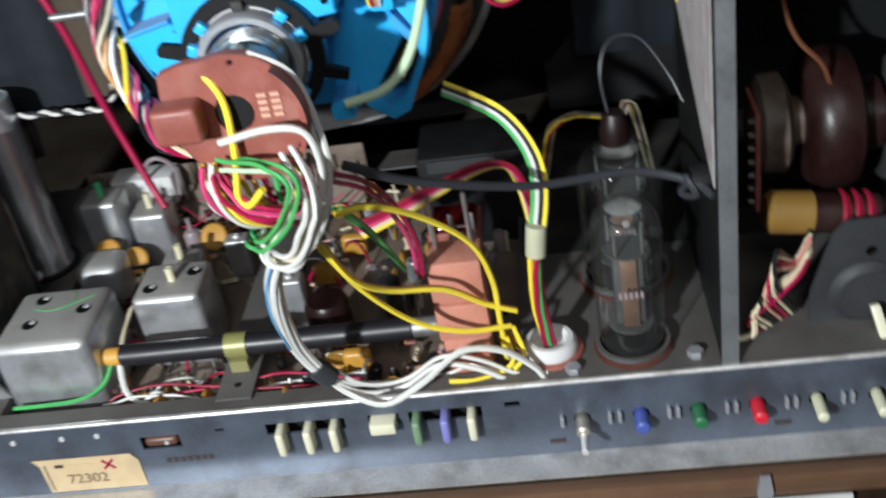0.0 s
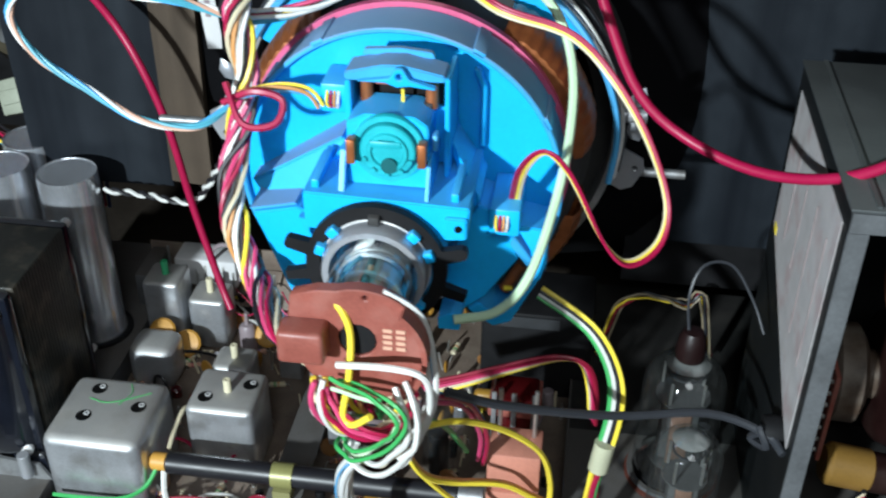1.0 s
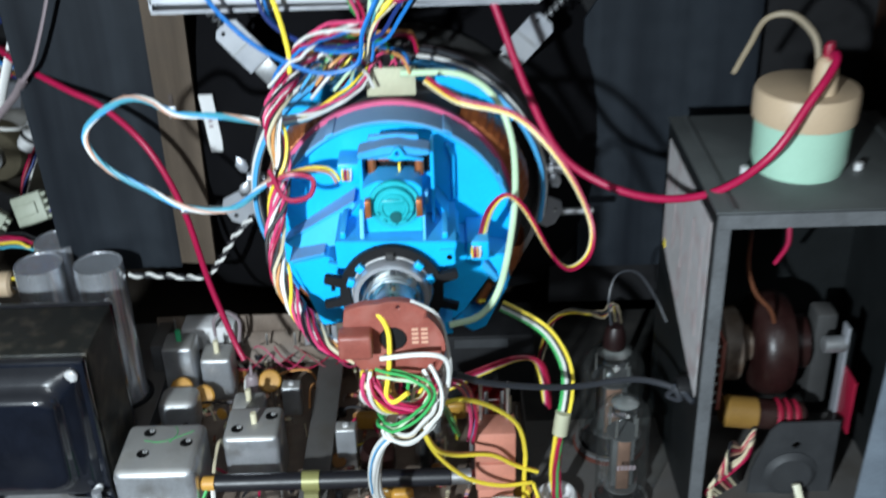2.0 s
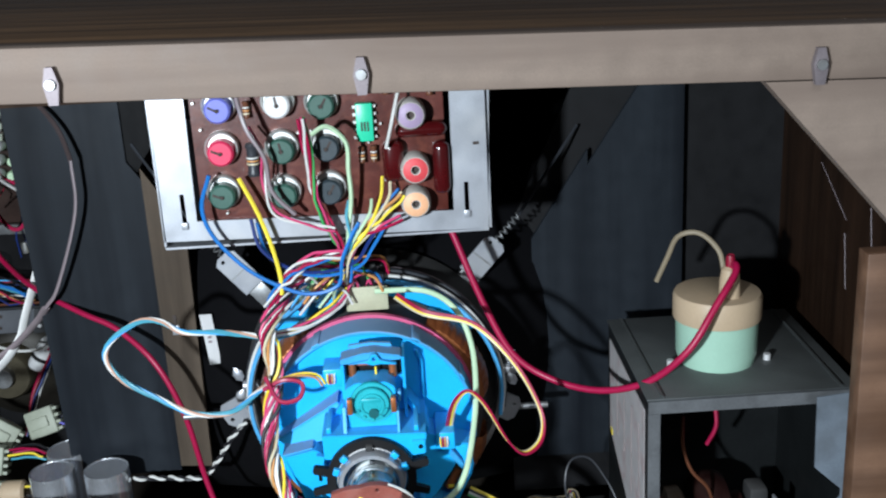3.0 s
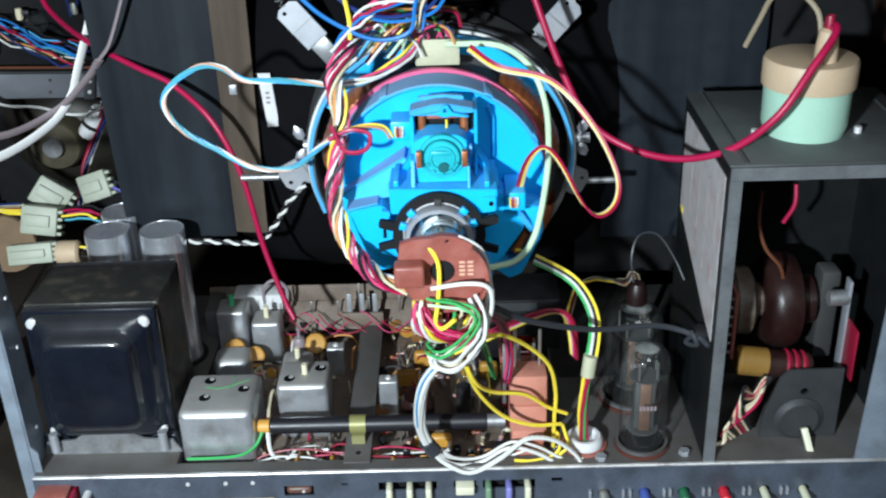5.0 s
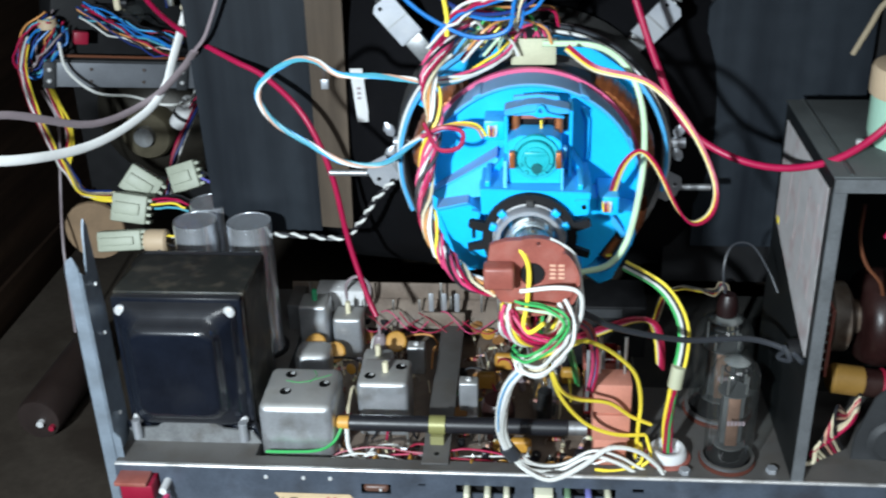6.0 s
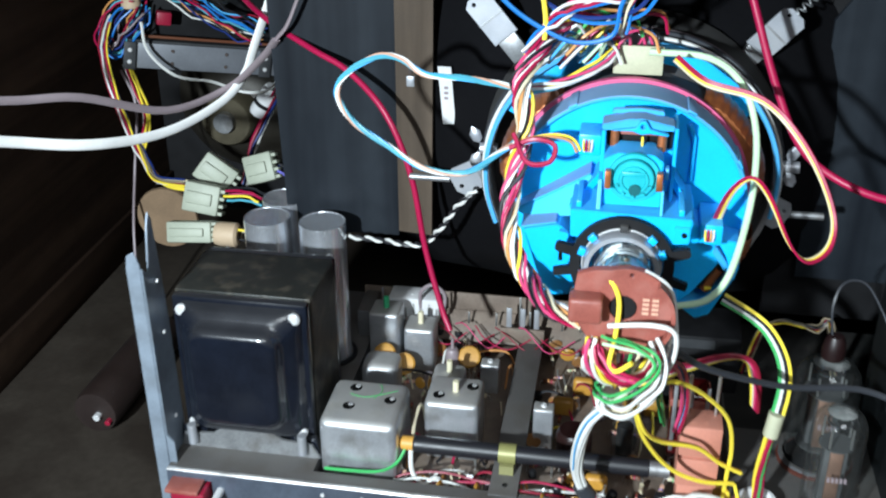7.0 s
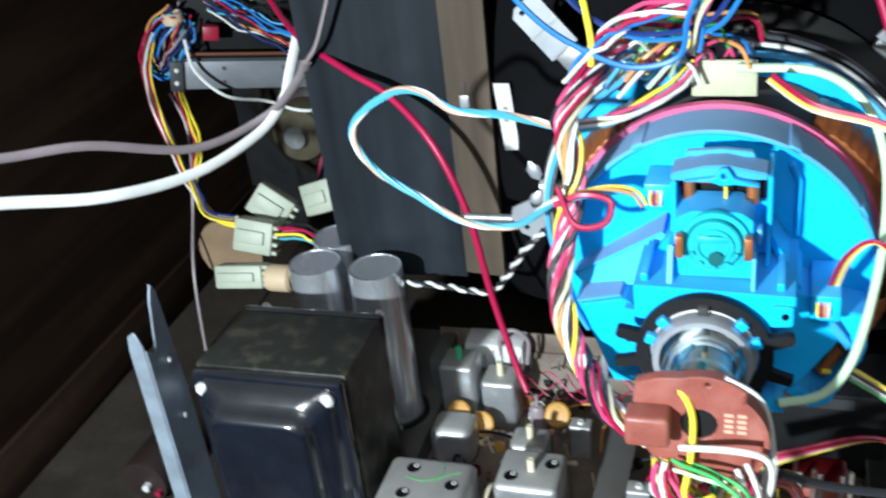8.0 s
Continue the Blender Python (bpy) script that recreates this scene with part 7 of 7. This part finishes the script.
part("upper_board", B(0.0, 0.15, 0.01, 0.013, 0.1, 0.2, 0.0005, m=railm), PCB_SHADED, tun, "brown upper board in a shaded tone")
part("upper_rail", B(0, 0.15, 0.0, 0.01, 0.09, 0.1, 0.001, m=railm), ZINC, tun)
part("red_block", B(0.024, 0.037, -0.002, 0.008, 0.03, 0.042, 0.001, m=railm), WIRE["darkred"], tun, "red terminal block")
part("harness_tie", L([(0.0075, -0.005), (0.009, -0.004), (0.009, 0.004), (0.0075, 0.005)], (0, 0, 0), "z", 14, m=Matrix.Translation((-0.436, 0.37, 0.252))), BEIGE, tun, "tan cable tie")
part("red_plate", B(0.06, 0.1, 0.0, 0.006, 0.21, 0.245, 0.001, m=railm), WIRE["darkred"], tun)
rboard = part("red_board", B(-0.4, -0.343, 0.4, 0.403, 0.384, 0.428, 0.0006), RED_BOARD, tun, "crimson circuit board")
part("paper_label", B(-0.372, -0.357, 0.3985, 0.3999, 0.384, 0.412), CARD, rboard, "cream paper label")
for i in range(9):
    part("solder_joint", C(0.0016, 0.0016, (-0.353 + 0.0042 * (i % 3), 0.3985, 0.39 + 0.013 * (i // 3)), "y", 8), LEAD, rboard)
part("switch_block", B(-0.341, -0.314, 0.393, 0.403, 0.391, 0.412, 0.0015), DARK, tun, "black switch block")
for i in range(12):
    r7 = random.Random(700 + i)
    x, z = -0.321 + 0.008 * (i % 3) + r7.uniform(-0.002, 0.002), 0.38 + 0.01 * (i // 3) + r7.uniform(-0.002, 0.002)
    lug = part("contact", B(-0.004, 0.004, -0.004, 0.006, -0.0034, 0.0034, 0.0007, m=Matrix.Translation((x, 0.392, z)) @ Matrix.Rotation(r7.uniform(-0.5, 0.5), 4, "Y")), NYLON, tun, "pale switch contact")
    part("tip", C(0.0009, 0.006, (x, 0.384, z - 0.002), "y", 6), LEAD, lug)
part("switch_wafer", C(0.022, 0.004, (-0.314, 0.4, 0.394), "y", 20), PCB_SHADED, tun, "switch wafer in the shaded board tone")
for i in range(14):
    r7 = random.Random(800 + i)
    x0, z0 = r7.uniform(-0.4, -0.31), r7.uniform(0.3, 0.385)
    wire("wire", [(x0, 0.39, z0), (x0 + r7.uniform(-0.015, 0.015), 0.378, z0 - 0.012), (x0 + r7.uniform(-0.02, 0.02), 0.384, z0 - r7.uniform(0.02, 0.04))], 0.001, ("green", "white", "red", "darkred", "grey", "yellow", "navy")[i % 7], tun)
for i in range(10):
    part("terminal", L([(0, -0.012), (0.004, -0.012), (0.0052, -0.009), (0.0052, 0.002), (0, 0.002)], railm @ Vector((0.09 + 0.014 * (i % 4), 0.005, 0.15 + 0.014 * (i // 4))), "y", 10), (PAPER, WIRE["pale"])[i % 2], tun, "pale terminal")
for i in range(22):
    r6 = random.Random(60 + i)
    x, z = r6.uniform(0.01, 0.14), r6.uniform(0.02, 0.19)
    part("component", L([(0, -0.006), (0.003, -0.0055), (0.0036, 0), (0.003, 0.0055), (0, 0.006)], railm @ Vector((x, 0.004, z)), "xyz"[i % 3], 8), (WIRE["cream"], WIRE["brown"], LEAD, WIRE["black"], WIRE["grey"])[i % 5], tun)
spk = thing("loudspeaker", (-0.4, 0.5, 0.09), "round metal backed loudspeaker on the front baffle", "loudspeaker")
part("basket", L([(0.075, 0.555), (0.078, 0.545), (0.074, 0.54), (0.05, 0.515), (0.034, 0.505), (0.0, 0.505)], (-0.4, 0, 0.1), "y", 36), mat("dark_basket", (0.03, 0.026, 0.02), 0.5, 0.3, 0.3), spk, "dark metal basket")
part("magnet", L([(0, 0.478), (0.026, 0.478), (0.029, 0.482), (0.029, 0.505), (0, 0.505)], (-0.4, 0, 0.1), "y", 30), mat("olive_magnet", (0.1, 0.085, 0.055), 0.4, 0.3, 0.3), spk, "olive grey magnet")
part("boss", C(0.011, 0.01, (-0.4, 0.469, 0.1), "y", 18), ZINC, spk)
fer = thing("white_ferrule", (-0.338, 0.43, 0.142), "white ceramic tube on a wire end", "tube")
fm = Matrix.Translation((-0.338, 0.43, 0.142)) @ Matrix.Rotation(radians(35), 4, "Y")
part("body", L([(0, -0.016), (0.008, -0.016), (0.0095, -0.012), (0.0095, 0.014), (0.008, 0.018), (0, 0.018)], (0, 0, 0), "z", 16, m=fm), PAPER, fer)
part("band", L([(0.0096, -0.004), (0.0102, -0.004), (0.0102, 0.0), (0.0096, 0.0)], (0, 0, 0), "z", 16, m=fm), DARK, fer)
# nylon plugs


def nylon(x, y, z, w, h, turn, label):
    k = thing("nylon_plug", (x, y, z), label, "plug", "nylon plugs")
    m = Matrix.Translation((x, y, z)) @ Matrix.Rotation(radians(turn), 4, "Y") @ Matrix.Rotation(radians(-20), 4, "X")
    part("housing", B(-w / 2, w / 2, -0.008, 0.008, -h / 2, h / 2, 0.0018, m=m), NYLON, k)
    for i in range(4):
        part("rib", B(w / 2 - 0.0005, w / 2 + 0.004, -0.006, 0.006, -h / 2 + 0.001 + i * h / 4, -h / 2 + 0.004 + i * h / 4, 0.0006, m=m), NYLON, k)
    part("latch", B(-w / 2 + 0.003, w / 2 - 0.006, -0.0105, -0.0078, -h / 5, h / 5, 0.001, m=m), NYLON, k)
    return k


nylon(-0.342, 0.3, 0.12, 0.033, 0.026, 36, "translucent cream nylon plug of the harness")
nylon(-0.343, 0.268, 0.11, 0.032, 0.026, 8, "translucent cream nylon plug with coloured wires")
nylon(-0.343, 0.236, 0.093, 0.04, 0.018, -4, "long cream nylon plug with a tan end")
nylon(-0.304, 0.313, 0.122, 0.028, 0.026, -18, "translucent cream nylon plug with ribs")
te = thing("tan_bushing", (-0.316, 0.234, 0.094), "tan bushing beside the plug", "bushing")
part("ring", L([(0.004, -0.01), (0.0095, -0.01), (0.0105, -0.006), (0.0105, 0.008), (0.008, 0.01), (0.004, 0.01)], (-0.31, 0.234, 0.094), "x", 16), BEIGE, te)
disc = thing("tan_disc", (-0.42, 0.33, 0.06), "tan fibre disc standing behind the bracket", "disc")
part("disc", L([(0, -0.003), (0.03, -0.003), (0.031, 0.0), (0.03, 0.003), (0, 0.003)], (-0.41, 0.335, 0.055), "y", 22), mat("tan_fibre", (0.2, 0.13, 0.075), 0.7, 0, 0.25, 40, 0.08), disc)
lh = thing("tuner_harness", (-0.43, 0.33, 0.16), "harness of coloured wires from the tuner down to the plugs", "wiring")
bundle(lh, [(-0.459, 0.37, 0.239), (-0.459, 0.353, 0.221), (-0.451, 0.337, 0.198), (-0.432, 0.32, 0.155), (-0.411, 0.303, 0.128), (-0.393, 0.287, 0.116), (-0.358, 0.27, 0.122)], ("red", "white", "darkred", "cream", "navy", "tan", "yellow"), 0.0013, 0.0042, 0.3, 31, 0.001)
bundle(lh, [(-0.449, 0.37, 0.194), (-0.432, 0.35, 0.177), (-0.416, 0.33, 0.156), (-0.415, 0.31, 0.129), (-0.39, 0.29, 0.112), (-0.354, 0.27, 0.117)], ("yellow", "red", "white", "orange", "yellow"), 0.0015, 0.0034, 0.3, 32, 0.001)
bundle(lh, [(-0.432, 0.37, 0.258), (-0.452, 0.37, 0.244), (-0.465, 0.37, 0.219), (-0.457, 0.37, 0.204), (-0.443, 0.37, 0.219), (-0.424, 0.37, 0.248)], ("teal", "blue", "red", "teal", "orange", "navy", "darkred", "grey", "navy", "blue"), 0.0013, 0.0095, 0.5, 33, 0.003)
bundle(lh, [(-0.405, 0.38, 0.263), (-0.378, 0.38, 0.249), (-0.346, 0.38, 0.234), (-0.317, 0.38, 0.226)], ("blue", "red", "navy", "orange", "white", "teal", "navy", "darkred", "sky", "black", "blue"), 0.0012, 0.012, 0.35, 34, 0.004)
wire("wire", [(-0.424, 0.36, 0.237), (-0.421, 0.36, 0.21), (-0.397, 0.36, 0.188), (-0.362, 0.36, 0.184), (-0.333, 0.36, 0.176), (-0.308, 0.36, 0.179), (-0.295, 0.36, 0.198)], 0.0018, "white", lh)
bundle(lh, [(-0.318, 0.26, 0.119), (-0.298, 0.255, 0.123), (-0.283, 0.25, 0.121)], ("red", "yellow", "teal", "pink", "black"), 0.0015, 0.006, 0.2, 35, 0.001)
bundle(lh, [(-0.318, 0.235, 0.093), (-0.3, 0.235, 0.095), (-0.285, 0.24, 0.09)], ("yellow", "black", "white"), 0.0015, 0.005, 0.2, 36, 0.001)
bundle(lh, [(-0.29, 0.315, 0.123), (-0.27, 0.315, 0.11), (-0.255, 0.31, 0.08), (-0.25, 0.3, 0.04)], ("black", "violet", "red", "navy"), 0.0018, 0.004, 0.3, 37)
bundle(lh, [(-0.36, 0.41, 0.06), (-0.35, 0.42, 0.1), (-0.33, 0.425, 0.14), (-0.3, 0.4, 0.19), (-0.29, 0.39, 0.26), (-0.295, 0.38, 0.33)], ("darkred", "navy", "white", "black", "red"), 0.0016, 0.004, 0.4, 38, 0.001)
wire("wire", [(-0.45, 0.36, 0.19), (-0.435, 0.35, 0.16), (-0.44, 0.34, 0.1), (-0.43, 0.3, 0.05), (-0.425, 0.28, -0.03)], 0.0016, "grey", lh)
# printed sheet below the cabinet floor
sheet = thing("printed_sheet", (0.2, 0.004, -0.08), "white sheet with blue print below the cabinet edge", "sheet")
part("paper", B(-0.15, 0.262, -0.001, 0.001, -0.13, -0.0545), PAPER, sheet)
for x0, x1 in ((0.168, 0.182), (0.188, 0.197)):
    part("blue_block", B(x0, x1, -0.0019, -0.0011, -0.075, -0.058), WIRE["blue"], sheet)
for i in range(3):
    part("print_bar", B(0.205, 0.212, -0.0019, -0.0011, -0.0625 - i * 0.005, -0.0615 - i * 0.005), INK, sheet)
single("cabinet_leg", B(0.265, 0.36, 0.0015, 0.03, -0.4, -0.0545, 0.001), WOOD_SIDE, "dark brown cabinet leg panel", "trim", kind="structure")
lc = thing("turn_clip", (0.219, 0.0, -0.046), "bright metal turn clip on the bottom rail", "clip", "turn clips on the rail")
part("plate", X([(0.2165, -0.06), (0.2215, -0.06), (0.223, -0.048), (0.2215, -0.038), (0.2165, -0.038), (0.215, -0.048)], -0.0012, 0.0012), ZINC_BRIGHT, lc)
# on the cabinet floor
fb = thing("brown_tube", (-0.39, 0.17, -0.03), "dark brown cardboard tube lying on the cabinet floor", "tube")
part("body", L([(0, -0.06), (0.018, -0.06), (0.0195, -0.055), (0.0195, 0.065), (0.018, 0.07), (0, 0.07)], (0, 0, 0), "y", 20, m=Matrix.Translation((-0.392, 0.182, -0.0205)) @ Matrix.Rotation(radians(-2), 4, "Z")), mat("brown_card", (0.013, 0.006, 0.0045), 0.6, 0, 0.35, 30, 0.1), fb)
part("screw", C(0.003, 0.005, (-0.391, 0.117, -0.022), "y", 10), CHROME, fb)
part("red_end", C(0.0024, 0.007, (-0.382, 0.117, -0.026), "y", 8), WIRE["darkred"], fb)
for pts in ([(0.359, 0.15, 0.37), (0.3594, 0.1, 0.34)], [(0.359, 0.06, 0.36), (0.3594, 0.05, 0.3)], [(0.359, 0.1, 0.33), (0.3594, 0.094, 0.29)]):
    sc_ = thing("wall_scratch", pts[0], "pale scratch on the side wall", "scratch", "scratches")
    part("line", T(pts, 0.00028, 4, 2), WIRE["grey"], sc_)
